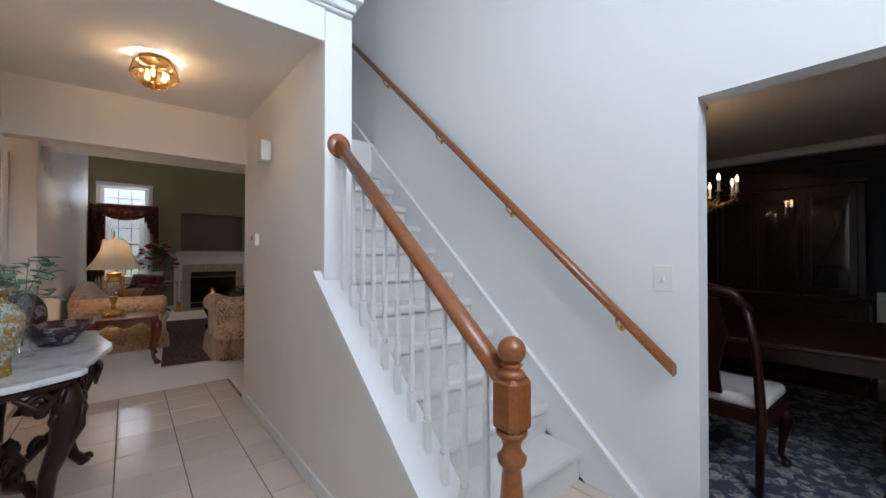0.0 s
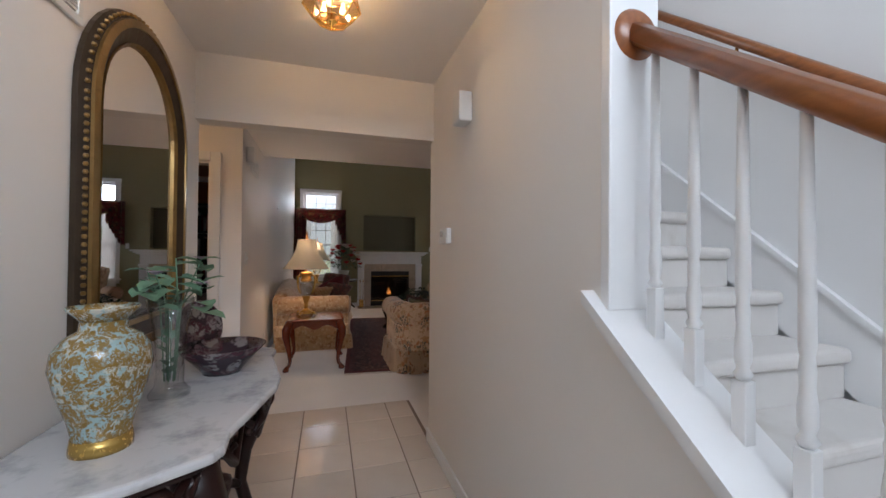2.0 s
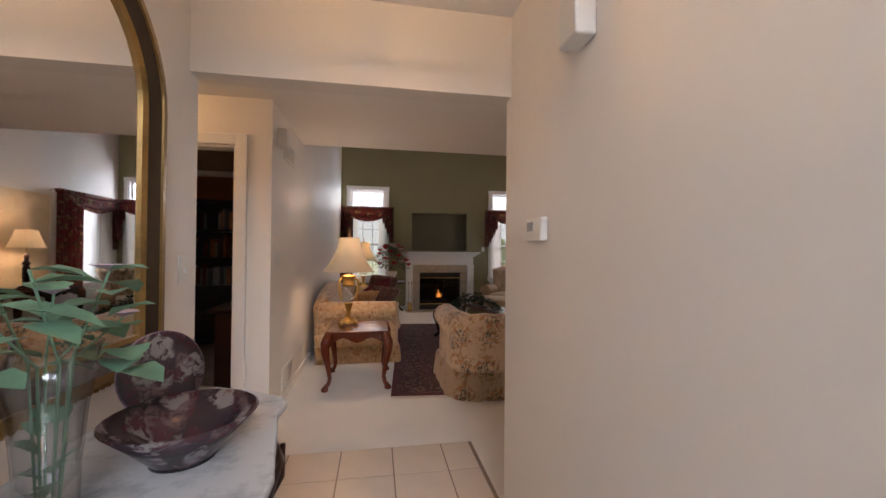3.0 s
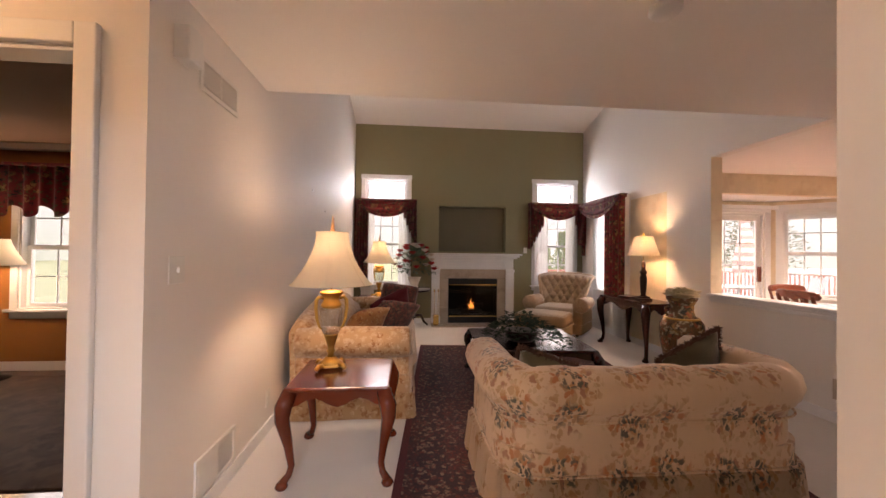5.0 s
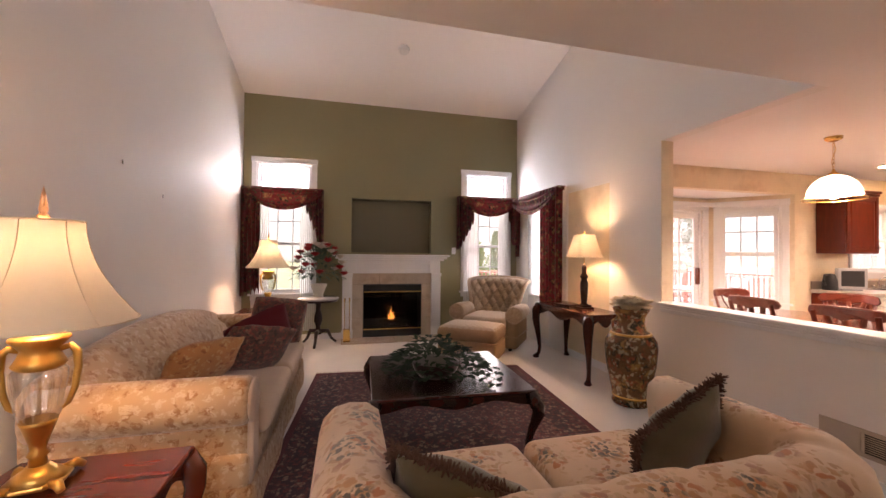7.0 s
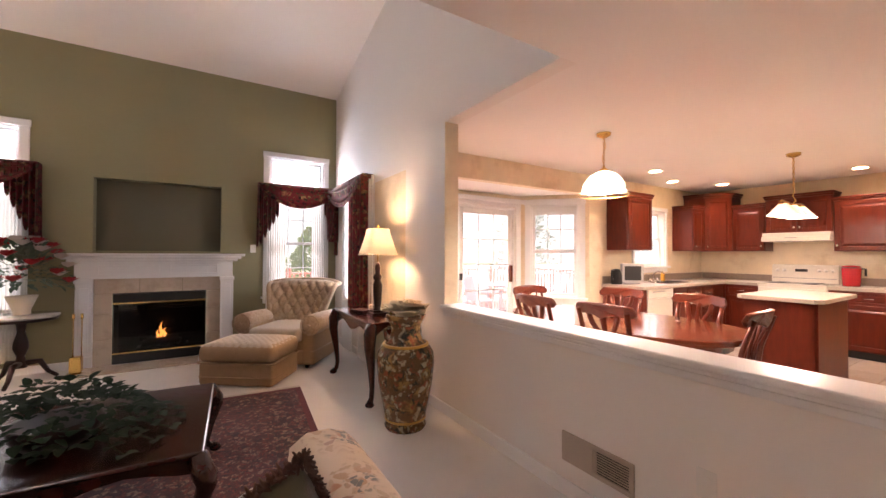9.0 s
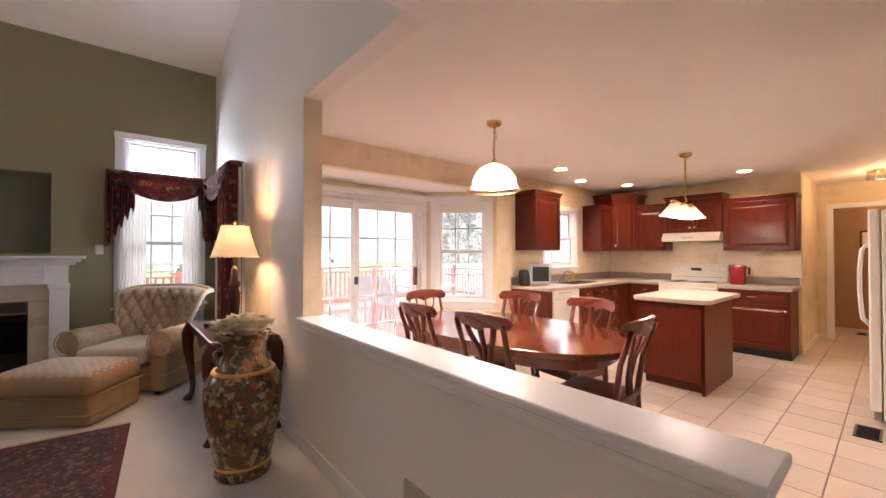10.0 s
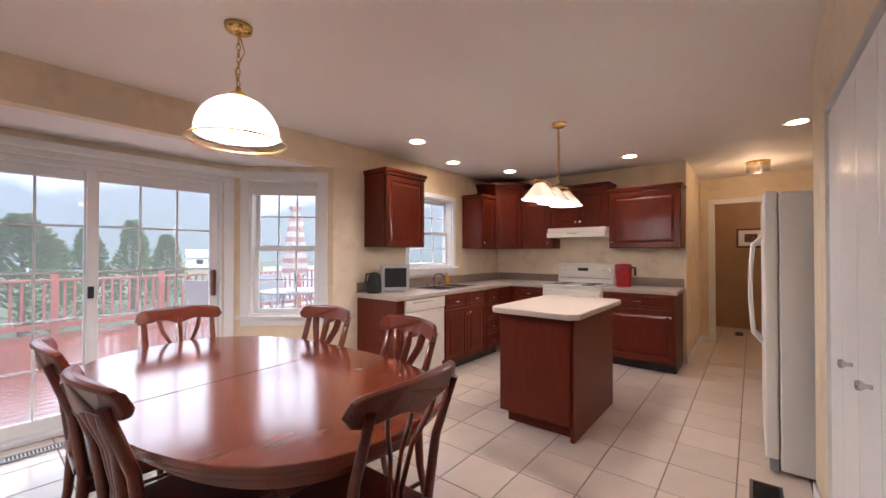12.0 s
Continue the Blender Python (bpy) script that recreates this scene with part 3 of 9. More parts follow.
# ---- trim ----
def skirting(name, boxes, label="white painted baseboard"):
    structure(name, boxed(*boxes, bevel=0.004), TRIM, label, "baseboard")


skirting("baseboard_hall", [(HE - 0.014, 1.2, 0, HE - 0.001, 3.606, 0.085), (W + 0.001, -1.9, 0, W + 0.014, 3.6, 0.085), (HE - 0.014, 3.607, 0, HE + 0.3, 3.62, 0.085)])
skirting("baseboard_living", [(W + 0.001, 4.845, 0, W + 0.014, N - 0.02, 0.09), (E - 0.014, 4.83, 0, E - 0.001, N - 0.02, 0.09), (W + 0.02, N - 0.014, 0, 0.9, N - 0.001, 0.09), (2.5, N - 0.014, 0, E - 0.02, N - 0.001, 0.09)])
skirting("baseboard_kitchen", [(KE + 0.0, 5.436, 0, 11.44, 5.449, 0.08), (11.436, 5.36, 0, 11.449, 5.43, 0.08), (6.94, 4.571, 0, 7.35, 4.584, 0.08), (6.71, KN - 0.014, 0, 6.98, KN - 0.001, 0.08)])
skirting("baseboard_study", [(-5.19, 7.765, 0, W - 0.12, 7.779, 0.1)])
structure("trim_chair_rail", boxed((-5.19, 7.755, 0.86, -3.95, 7.779, 0.93), bevel=0.006), TRIM, "white chair rail on the study wall", "chair rail")
structure("trim_half_wall_cap", boxed((E - 0.045, 4.79, 0.87, E + 0.175, 7.32, 0.902), (E - 0.02, 4.808, 0.845, E - 0.001, 7.31, 0.869), (E - 0.012, 4.815, 0.81, E - 0.001, 7.31, 0.844), (E - 0.018, 4.81, 0.83, E + 0.15, 4.829, 0.869), bevel=0.008), TRIM, "white moulded cap of the half wall", "wall cap")
structure("trim_study_door", boxed((-0.779, 4.80, 0, -0.70, 4.829, 2.16), (-1.70, 4.80, 0, -1.621, 4.829, 2.16), (-1.62, 4.80, 2.08, -0.78, 4.829, 2.16), (-0.8, 4.83, 0, -0.781, 4.95, 2.078), (-1.619, 4.83, 2.06, -0.801, 4.95, 2.077), bevel=0.005), TRIM, "white moulded study door casing", "door casing")
structure("trim_bath_door", boxed((11.43, 5.27, 0, 11.449, 5.345, 2.12), (11.43, 4.42, 2.05, 11.449, 5.269, 2.12), (11.43, 4.42, 0, 11.449, 4.495, 2.05), bevel=0.004), TRIM, "painted bathroom door casing", "door casing")
structure("trim_crown_study", boxed((-5.19, 7.70, 2.36, W - 0.12, 7.779, 2.439), bevel=0.02), TRIM, "white study crown moulding", "crown moulding")
structure("trim_picture_rail_dining", boxed((5.76, -2.19, 2.2, 5.799, 2.49, 2.26), bevel=0.01), MAHOG, "dark stained picture rail under the dining crown", "picture rail")
structure("trim_crown_dining", boxed((5.7, -2.19, 2.34, 5.799, 2.49, 2.439), bevel=0.025), TRIM, "white dining room crown moulding", "crown moulding")
structure("trim_chair_rail_dining", boxed((5.775, -2.19, 0.82, 5.799, 0.1, 0.9), bevel=0.006), TRIM, "white dining room chair rail", "chair rail")
structure("wall_dining_lower", boxed((5.785, -2.19, 0.0, 5.798, 0.1, 0.82)), WALL, "off-white lower wall under the chair rail", "wall")

# ---- outdoors ----
GRASS = mat("lawn_grass", (0.14, 0.16, 0.08), 0.95, vary=0.3, scale=1.5, fine=60, bump=0.6)
DECK_WOOD = mat("wet_red_deck_stain", (0.36, 0.07, 0.03), 0.14, vary=0.22, scale=5, fine=50, stretch=(1, 6, 1), bump=0.1)
RAIL_WOOD = mat("red_stained_rail", (0.38, 0.12, 0.08), 0.5, vary=0.2, scale=6, fine=50)
structure("ground", boxed((-300, 8.95, -0.7, 300, 400, -0.6), (-300, -300, -0.7, 300, 8.95, -0.62)), GRASS, "green lawn sloping away behind the house", "ground")
# glowing backdrop: mist painted as a pale height ramp, also lighting the rooms
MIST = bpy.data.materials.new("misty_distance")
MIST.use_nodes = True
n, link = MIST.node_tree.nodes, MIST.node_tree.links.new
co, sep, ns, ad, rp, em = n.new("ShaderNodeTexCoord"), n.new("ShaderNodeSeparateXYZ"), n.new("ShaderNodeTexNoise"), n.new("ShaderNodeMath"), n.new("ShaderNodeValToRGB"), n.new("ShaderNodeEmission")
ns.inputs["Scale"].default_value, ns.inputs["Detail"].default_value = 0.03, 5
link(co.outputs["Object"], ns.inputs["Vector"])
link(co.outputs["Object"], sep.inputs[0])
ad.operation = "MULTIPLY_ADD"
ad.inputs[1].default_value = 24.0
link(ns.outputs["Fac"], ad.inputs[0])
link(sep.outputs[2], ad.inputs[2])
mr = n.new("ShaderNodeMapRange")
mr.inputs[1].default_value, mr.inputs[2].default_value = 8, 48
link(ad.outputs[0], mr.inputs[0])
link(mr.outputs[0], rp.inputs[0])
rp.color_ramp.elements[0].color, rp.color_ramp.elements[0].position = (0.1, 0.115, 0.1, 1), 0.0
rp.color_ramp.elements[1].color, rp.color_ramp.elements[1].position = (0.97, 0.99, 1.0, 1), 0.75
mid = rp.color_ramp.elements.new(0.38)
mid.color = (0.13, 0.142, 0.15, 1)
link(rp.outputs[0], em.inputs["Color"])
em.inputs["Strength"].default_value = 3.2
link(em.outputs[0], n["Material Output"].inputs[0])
bm = bmesh.new()
ring = []
for i in range(61):
    a = radians(360 * i / 60)
    ring.append([bm.verts.new((90 * math.cos(a) + 3, 90 * math.sin(a) + 5, z)) for z in (-1, 40, 80)])
for p, q in zip(ring, ring[1:]):
    for k in range(2):
        bm.faces.new((p[k], q[k], q[k + 1], p[k + 1])).smooth = True
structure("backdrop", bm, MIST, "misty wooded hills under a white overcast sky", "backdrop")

deck = thing("deck", pose(2.2, 8.95, -0.12), "wet red-stained wooden deck behind the house", "deck", kind="structure")
plank = mesh_of("plank", boxed((0.0, 0.0, 0.0, 9.5, 0.138, 0.03), bevel=0.004), DECK_WOOD)
for i in range(38):
    ob = new("plank", plank)
    ob.parent, ob.location = deck, (0, 0.02 + 0.145 * i, 0)
part("deck_frame", boxed((0, 0, -0.5, 9.5, 5.5, -0.01)), RAIL_WOOD, deck)
rail = thing("deck_railing", pose(2.3, 14.35, -0.09), "red-stained wooden deck railing with square balusters", "railing")
part("top_rail", boxed((0, -0.06, 0.92, 9.3, 0.08, 0.96), bevel=0.006), RAIL_WOOD, rail)
part("bottom_rail", boxed((0, -0.02, 0.1, 9.3, 0.02, 0.19)), RAIL_WOOD, rail)
post, stick = mesh_of("post", boxed((-0.05, -0.05, 0, 0.05, 0.05, 1.06), bevel=0.006), RAIL_WOOD), mesh_of("baluster", boxed((-0.018, -0.018, 0.1, 0.018, 0.018, 0.92)), RAIL_WOOD)
for i in range(7):
    ob = new("post", post)
    ob.parent, ob.location = rail, (1.55 * i, 0, 0)
for i in range(72):
    if i % 12:
        ob = new("baluster", stick)
        ob.parent, ob.location = rail, (1.55 * i / 12, 0, 0)
rail2 = thing("deck_railing", pose(11.6, 9.1, -0.09, 0, 0, 90), "red-stained wooden deck railing with square balusters", "railing")
part("top_rail", boxed((0, -0.06, 0.92, 5.2, 0.08, 0.96), bevel=0.006), RAIL_WOOD, rail2)
part("bottom_rail", boxed((0, -0.02, 0.1, 5.2, 0.02, 0.19)), RAIL_WOOD, rail2)
for i in range(41):
    ob = new("baluster", stick)
    ob.parent, ob.location = rail2, (0.13 * i, 0, 0)

FOLIAGE = mat("evergreen_foliage", (0.09, 0.115, 0.06), 0.8, vary=0.4, scale=4, fine=30, trans=0.3)
BARK = mat("grey_brown_bark", (0.14, 0.1, 0.075), 0.9, vary=0.3, scale=12, bump=0.6, fine=40)


FOLIAGE2 = mat("light_arborvitae_foliage", (0.17, 0.24, 0.075), 0.8, vary=0.35, scale=4, fine=30, trans=0.35)


def conifer(m, h, r, count, seed, label):
    rnd = random.Random(seed)
    tree = thing("evergreen_tree", m, label, "tree", "evergreens beyond the deck")
    bm = add_tube(bmesh.new(), [(0, 0, -0.5), (0.03, 0, h * 0.5), (0, 0.02, h * 0.97)], [0.09, 0.05, 0.01], 7)
    for i in range(16):
        a, z = i * 2.4, h * (0.1 + 0.8 * i / 16)
        k = r * (1 - z / h) * 0.8
        add_tube(bm, [(0, 0, z), (k * math.cos(a), k * math.sin(a), z + 0.12)], [0.02, 0.005], 5)
    part("trunk", bm, BARK, tree)
    bm = bmesh.new()
    for i in range(count):
        u = rnd.random() ** 0.7
        z, a = h * (0.04 + 0.96 * u), rnd.uniform(0, 2 * math.pi)
        k = r * (1 - u) ** 0.75 * math.sqrt(rnd.uniform(0.25, 1)) * (0.8 + 0.3 * math.sin(a * 3 + z * 4)) + 0.02
        c = Vector((k * math.cos(a), k * math.sin(a), z))
        d = Vector((math.cos(a), math.sin(a), rnd.uniform(0.1, 0.9))).normalized() * rnd.uniform(0.1, 0.2)
        s = d.cross(Vector((rnd.random(), rnd.random(), 1))).normalized() * rnd.uniform(0.03, 0.06)
        v = [bm.verts.new(c + p) for p in (-s * 0.4, s * 0.9 + d * 0.5, d, -s * 0.9 + d * 0.5)]
        bm.faces.new(v)
    part("crown", bm, FOLIAGE2 if "light" in label else FOLIAGE, tree)
    return tree


conifer(pose(5.2, 17.8, -0.6), 2.75, 1.6, 5200, 3, "broad light green evergreen beyond the deck")
conifer(pose(7.0, 22.5, -0.6), 2.7, 1.0, 3000, 4, "small light green pyramid evergreen on the lawn")
conifer(pose(8.0, 21.4, -0.6), 3.0, 0.85, 3000, 5, "narrow light green columnar evergreen on the lawn")
conifer(pose(9.4, 23.0, -0.6), 2.6, 0.95, 3000, 9, "narrow light green columnar evergreen on the lawn")
conifer(pose(1.9, 16.5, -0.6), 4.5, 1.6, 4200, 6, "broad dark green evergreen by the living room")
conifer(pose(16.5, 19.5, -0.6), 6.0, 2.2, 4200, 7, "tall dark evergreen beside the deck")
conifer(pose(-2.4, 15.0, -0.6), 4.0, 1.4, 3000, 8, "dark evergreen seen through the living room window")
# a bare tree outside the study
bare = thing("bare_tree", pose(-4.6, 11.5, -0.6), "leafless grey tree with forked twigs by the study window", "tree")
bm, rnd = bmesh.new(), random.Random(5)
add_tube(bm, [(0, 0, 0), (0.1, 0, 1.2), (0.0, 0.1, 3.2)], [0.12, 0.09, 0.03], 8)
part("trunk", bm, BARK, bare)
bm = bmesh.new()
for i in range(38):
    z, a = rnd.uniform(0.8, 3.1), rnd.uniform(0, 6.28)
    p, d, r = Vector((0.05, 0, z)), Vector((math.cos(a), math.sin(a), rnd.uniform(-0.1, 0.6))), 0.022
    pts = [p.copy()]
    for k in range(5):
        d = (d + Vector((rnd.uniform(-0.4, 0.4), rnd.uniform(-0.4, 0.4), rnd.uniform(-0.2, 0.3)))).normalized()
        p = p + d * 0.3
        pts.append(p.copy())
    add_tube(bm, pts, [r, r * 0.8, r * 0.6, r * 0.45, r * 0.3, 0.003], 5)
part("limb", bm, BARK, bare)

# closed patio umbrella, table and chairs on the deck
STRIPE = mat("red_white_umbrella_cloth", (0.72, 0.66, 0.62), 0.8, vary=0.05)
n, link = STRIPE.node_tree.nodes, STRIPE.node_tree.links.new
wv = n.new("ShaderNodeTexWave")
wv.bands_direction = "Z"
wv.inputs["Scale"].default_value, wv.inputs["Distortion"].default_value, wv.inputs["Detail"].default_value = 1.6, 1.5, 2
link(n["Texture Coordinate"].outputs["Object"], wv.inputs["Vector"])
mr, mx = n.new("ShaderNodeMapRange"), n.new("ShaderNodeMix")
mr.inputs[1].default_value, mr.inputs[2].default_value = 0.5, 0.6
mx.data_type = "RGBA"
link(wv.outputs["Fac"], mr.inputs[0])
link(mr.outputs[0], mx.inputs[0])
mx.inputs[6].default_value, mx.inputs[7].default_value = (0.62, 0.56, 0.53, 1), (0.42, 0.24, 0.22, 1)
link(mx.outputs[2], n["Principled BSDF"].inputs["Base Color"])
umb = thing("patio_umbrella", pose(8.35, 11.6, -0.09), "closed red and white striped patio umbrella", "umbrella")
part("pole", add_lathe(bmesh.new(), [(0.02, 0.0), (0.02, 2.3)], 10), CHROME, umb)
bm = bmesh.new()
rows = []
for z, r in ((0.95, 0.2), (1.2, 0.19), (1.6, 0.15), (2.0, 0.1), (2.2, 0.06), (2.27, 0.1), (2.36, 0.02)):
    rows.append([bm.verts.new(((r * (1 + 0.25 * (-1) ** i)) * math.cos(i * math.pi / 8), (r * (1 + 0.25 * (-1) ** i)) * math.sin(i * math.pi / 8), z + 0.05 * (z < 1) * (i % 4))) for i in range(16)])
for p, q in zip(rows, rows[1:]):
    for i in range(16):
        bm.faces.new((p[i], p[(i + 1) % 16], q[(i + 1) % 16], q[i])).smooth = True
part("canopy", bm, STRIPE, umb)
part("base", add_lathe(bmesh.new(), [(0.25, 0), (0.25, 0.05), (0.05, 0.09), (0.03, 0.2)], 20), BLACK, umb)
PATIO = mat("grey_patio_metal", (0.3, 0.31, 0.33), 0.4, metal=0.4, vary=0.1)
MESH = mat("grey_sling_mesh", (0.34, 0.34, 0.36), 0.8, vary=0.1, fine=300, bump=0.4)
tab = thing("patio_table", pose(8.35, 11.6, -0.09), "round grey patio table with the umbrella through it", "patio table")
part("tabletop", add_lathe(bmesh.new(), [(0.03, 0.68), (0.6, 0.68), (0.62, 0.7), (0.6, 0.715), (0.03, 0.715)], 32), PATIO, tab)
for i in range(4):
    a = i * math.pi / 2 + 0.4
    part("leg", add_tube(bmesh.new(), [(0.3 * math.cos(a), 0.3 * math.sin(a), 0.68), (0.5 * math.cos(a), 0.5 * math.sin(a), 0)], 0.018, 8), PATIO, tab)
pc = thing("patio_chair", pose(7.35, 11.3, -0.09, 0, 0, -100), "grey sling patio chair on the wet deck", "patio chair", "patio chairs")
part("seat", boxed((-0.25, -0.25, 0.4, 0.25, 0.25, 0.42), bevel=0.005), MESH, pc)
bm = boxed((-0.25, -0.01, 0, 0.25, 0.01, 0.55), bevel=0.005)
bmesh.ops.transform(bm, matrix=pose(0, -0.25, 0.42, 14, 0, 0), verts=bm.verts)
part("backrest", bm, MESH, pc)
for sx in (-0.27, 0.27):
    part("frame", add_tube(bmesh.new(), [(sx, 0.28, 0), (sx, 0.27, 0.62), (sx, -0.26, 0.62), (sx, -0.34, 0)], 0.016, 8), PATIO, pc)
    part("back_post", add_tube(bmesh.new(), [(sx, -0.2, 0.4), (sx, -0.4, 1.0)], 0.014, 8), PATIO, pc)
copy_thing(pc, pose(9.3, 11.2, -0.09, 0, 0, 70))
copy_thing(pc, pose(7.2, 12.3, -0.09, 0, 0, -60))
copy_thing(pc, pose(8.6, 12.7, -0.09, 0, 0, 180))
# pale fence and neighbour house beyond the sink window
nb = thing("neighbour_house", pose(25, 60, -0.6, 0, 0, -14) @ Matrix.Diagonal((0.8, 0.8, 0.55, 1)), "pale grey neighbouring house with a low roof", "house")
part("wall", boxed((-4, -3, 0, 4, 3, 2.6)), OUT_WHITE, nb)
bm = bmesh.new()
add_prism(bm, [(-3.4, 2.5), (3.4, 2.5), (0, 4.4)], -4.3, 4.3, m=Matrix.Rotation(radians(90), 4, "X") @ Matrix.Identity(4))
bmesh.ops.transform(bm, matrix=Matrix.Rotation(radians(90), 4, "Z"), verts=bm.verts)
part("roof", bm, GREY, nb)
for x in (-2.5, 0, 2.5):
    part("window", boxed((x - 0.45, -3.03, 1.0, x + 0.45, -3.0, 2.0)), BLACK, nb)
copy_thing(nb, pose(9.5, 58, -0.6, 0, 0, 18) @ Matrix.Diagonal((0.8, 0.8, 0.5, 1)))
fence = thing("white_fence", pose(10.2, 16.5, -0.6), "white vertical board fence across the lawn", "fence")
picket = mesh_of("board", boxed((-0.06, -0.01, 0, 0.06, 0.01, 1.5), bevel=0.004), OUT_WHITE)
for i in range(60):
    ob = new("board", picket)
    ob.parent, ob.location = fence, (0.135 * i, 0, 0)
part("rail", boxed((0, 0.01, 0.3, 8.0, 0.05, 0.38), (0, 0.01, 1.2, 8.0, 0.05, 1.28)), OUT_WHITE, fence)

# ---- hall and stairs ----
# stairs rise northwards between the hall wall and the tall stair wall
RISE, RUN, Y0 = 0.19, 0.221, 1.1
stairs = thing("staircase", pose(0, 0, 0), "carpeted cream staircase with a white skirt board", "staircase", kind="structure")
for i in range(13):
    y, z = Y0 + RUN * i, RISE * (i + 1)
    bm = bmesh.new()
    add_box(bm, 0.99, y - 0.03, z - 0.06, 2.075, y + RUN + 0.02, z, 0.022, 3)
    add_box(bm, 0.99, y, max(0.0, z - RISE), 2.075, y + RUN, z - 0.05)
    part("step", bm, STAIR_CARPET, stairs)


def slanted(x0, x1, y0, z0, y1, z1, thick):
    """A board that climbs from (y0, z0) to (y1, z1), its top edge on that line."""
    bm = bmesh.new()
    vs = [bm.verts.new((x, y, z)) for x in (x0, x1) for y, z in ((y0, z0 - thick), (y1, z1 - thick), (y1, z1), (y0, z0))]
    f = [(0, 1, 2, 3), (7, 6, 5, 4), (0, 4, 5, 1), (1, 5, 6, 2), (2, 6, 7, 3), (3, 7, 4, 0)]
    for q in f:
        bm.faces.new([vs[i] for i in q])
    bmesh.ops.recalc_face_normals(bm, faces=bm.faces)
    return bm


G = (2.75 - 0.09) / (3.914 - 0.82)
part("skirt_board", slanted(2.076, 2.098, 0.72, 0.09 + G * -0.1, 3.95, 2.75 + G * 0.036, 0.3), TRIM, stairs)
part("skirt_moulding", slanted(2.066, 2.098, 0.72, 0.115 + G * -0.1, 3.95, 2.775 + G * 0.036, 0.028), TRIM, stairs)
# closed string wall under the balustrade, following the slope of its cap
S = (1.139 - 0.539) / (1.72 - 0.93)
cap_z = lambda y: 1.139 + S * (y - 1.83)  # noqa: E731
bm = bmesh.new()
vs = [bm.verts.new((x, y, z)) for x in (HE, HE + 0.12) for y, z in ((0.62, 0), (1.87, 0), (1.87, cap_z(1.87) - 0.03), (0.62, max(0.02, cap_z(0.62) - 0.03)))]
for q in [(0, 1, 2, 3), (7, 6, 5, 4), (0, 4, 5, 1), (1, 5, 6, 2), (2, 6, 7, 3), (3, 7, 4, 0)]:
    bm.faces.new([vs[i] for i in q])
bmesh.ops.recalc_face_normals(bm, faces=bm.faces)
structure("wall_stair_string", bm, WALL, "off-white sloping wall under the stair balusters", "wall")
bal = thing("balustrade", pose(0, 0, 0), "white turned balusters under a honey oak handrail", "stair railing")
part("cap_board", slanted(HE - 0.04, HE + 0.14, 0.6, cap_z(0.6), 1.9, cap_z(1.9), 0.032), TRIM, bal)
part("cap_moulding", slanted(HE - 0.02, HE - 0.001, 0.6, cap_z(0.6) - 0.033, 1.868, cap_z(1.868) - 0.033, 0.03), TRIM, bal)
RZ = lambda y: 0.9 + (1.875 - 0.9) / (1.85 - 0.66) * (y - 0.66)  # noqa: E731
bm = bmesh.new()
prof = [(-0.033, -0.02), (-0.033, 0.005), (-0.024, 0.025), (0.0, 0.033), (0.024, 0.025), (0.033, 0.005), (0.033, -0.02), (0.02, -0.033), (-0.02, -0.033)]
ends = [[bm.verts.new((0.965 + px, y, RZ(y) + pz)) for px, pz in prof] for y in (0.66, 1.86)]
for i in range(9):
    bm.faces.new((ends[0][i], ends[0][(i + 1) % 9], ends[1][(i + 1) % 9], ends[1][i])).smooth = True
bm.faces.new(ends[0])
bm.faces.new(ends[1][::-1])
bmesh.ops.recalc_face_normals(bm, faces=bm.faces)
part("handrail", bm, OAK, bal, "honey oak handrail")
part("rosette", add_lathe(bmesh.new(), [(0.075, 0), (0.075, 0.012), (0.062, 0.02), (0.055, 0.028), (0.0, 0.028)], 28, Matrix.Translation((0.962, 1.852, RZ(1.83))) @ Matrix.Rotation(radians(90), 4, "X")), OAK, bal, "round oak wall rosette")
bm = bmesh.new()
add_box(bm, -0.017, -0.017, 0, 0.017, 0.017, 0.16, 0.003)
add_lathe(bm, [(0.012, 0.16), (0.02, 0.175), (0.012, 0.19), (0.0175, 0.21), (0.0175, 0.25), (0.013, 0.29), (0.015, 0.33), (0.012, 0.36), (0.0155, 0.38), (0.015, 0.5), (0.0105, 0.93)], 12)
baluster = mesh_of("baluster", bm, TRIM)
ys = [1.775 - 0.1025 * i for i in range(11)]
for y in ys:
    ob = new("baluster", baluster)
    ob.parent, ob.location = bal, (0.965, y, cap_z(y) - 0.012)
    ob.scale = (0.82, 0.82, (RZ(y) - cap_z(y) + 0.0) / 0.93)
newel = part("newel_post", add_box(bmesh.new(), 0.918, 0.6, 0.765, 1.012, 0.695, 0.93, 0.018, 1), OAK, bal, "turned honey oak newel post")
part("turning", add_lathe(bmesh.new(), [(0.05, 0), (0.05, 0.2), (0.034, 0.22), (0.048, 0.24), (0.036, 0.27), (0.043, 0.4), (0.036, 0.55), (0.029, 0.64), (0.027, 0.66), (0.04, 0.672), (0.044, 0.69), (0.03, 0.705), (0.026, 0.725), (0.034, 0.745), (0.046, 0.757), (0.046, 0.77)], 20, pose(0.965, 0.647, 0)), OAK, newel)
part("ball", add_lathe(bmesh.new(), [(0.045, 0.925), (0.036, 0.94), (0.024, 0.95), (0.034, 0.958), (0.022, 0.966)] + [(0.042 * math.cos(a), 1.0 + 0.042 * math.sin(a)) for a in [radians(-62 + 152 * k / 10) for k in range(11)]], 24, pose(0.965, 0.647, 0)), OAK, newel)
wr = thing("wall_handrail", pose(0, 0, 0), "honey oak handrail on brass brackets along the wall", "handrail")
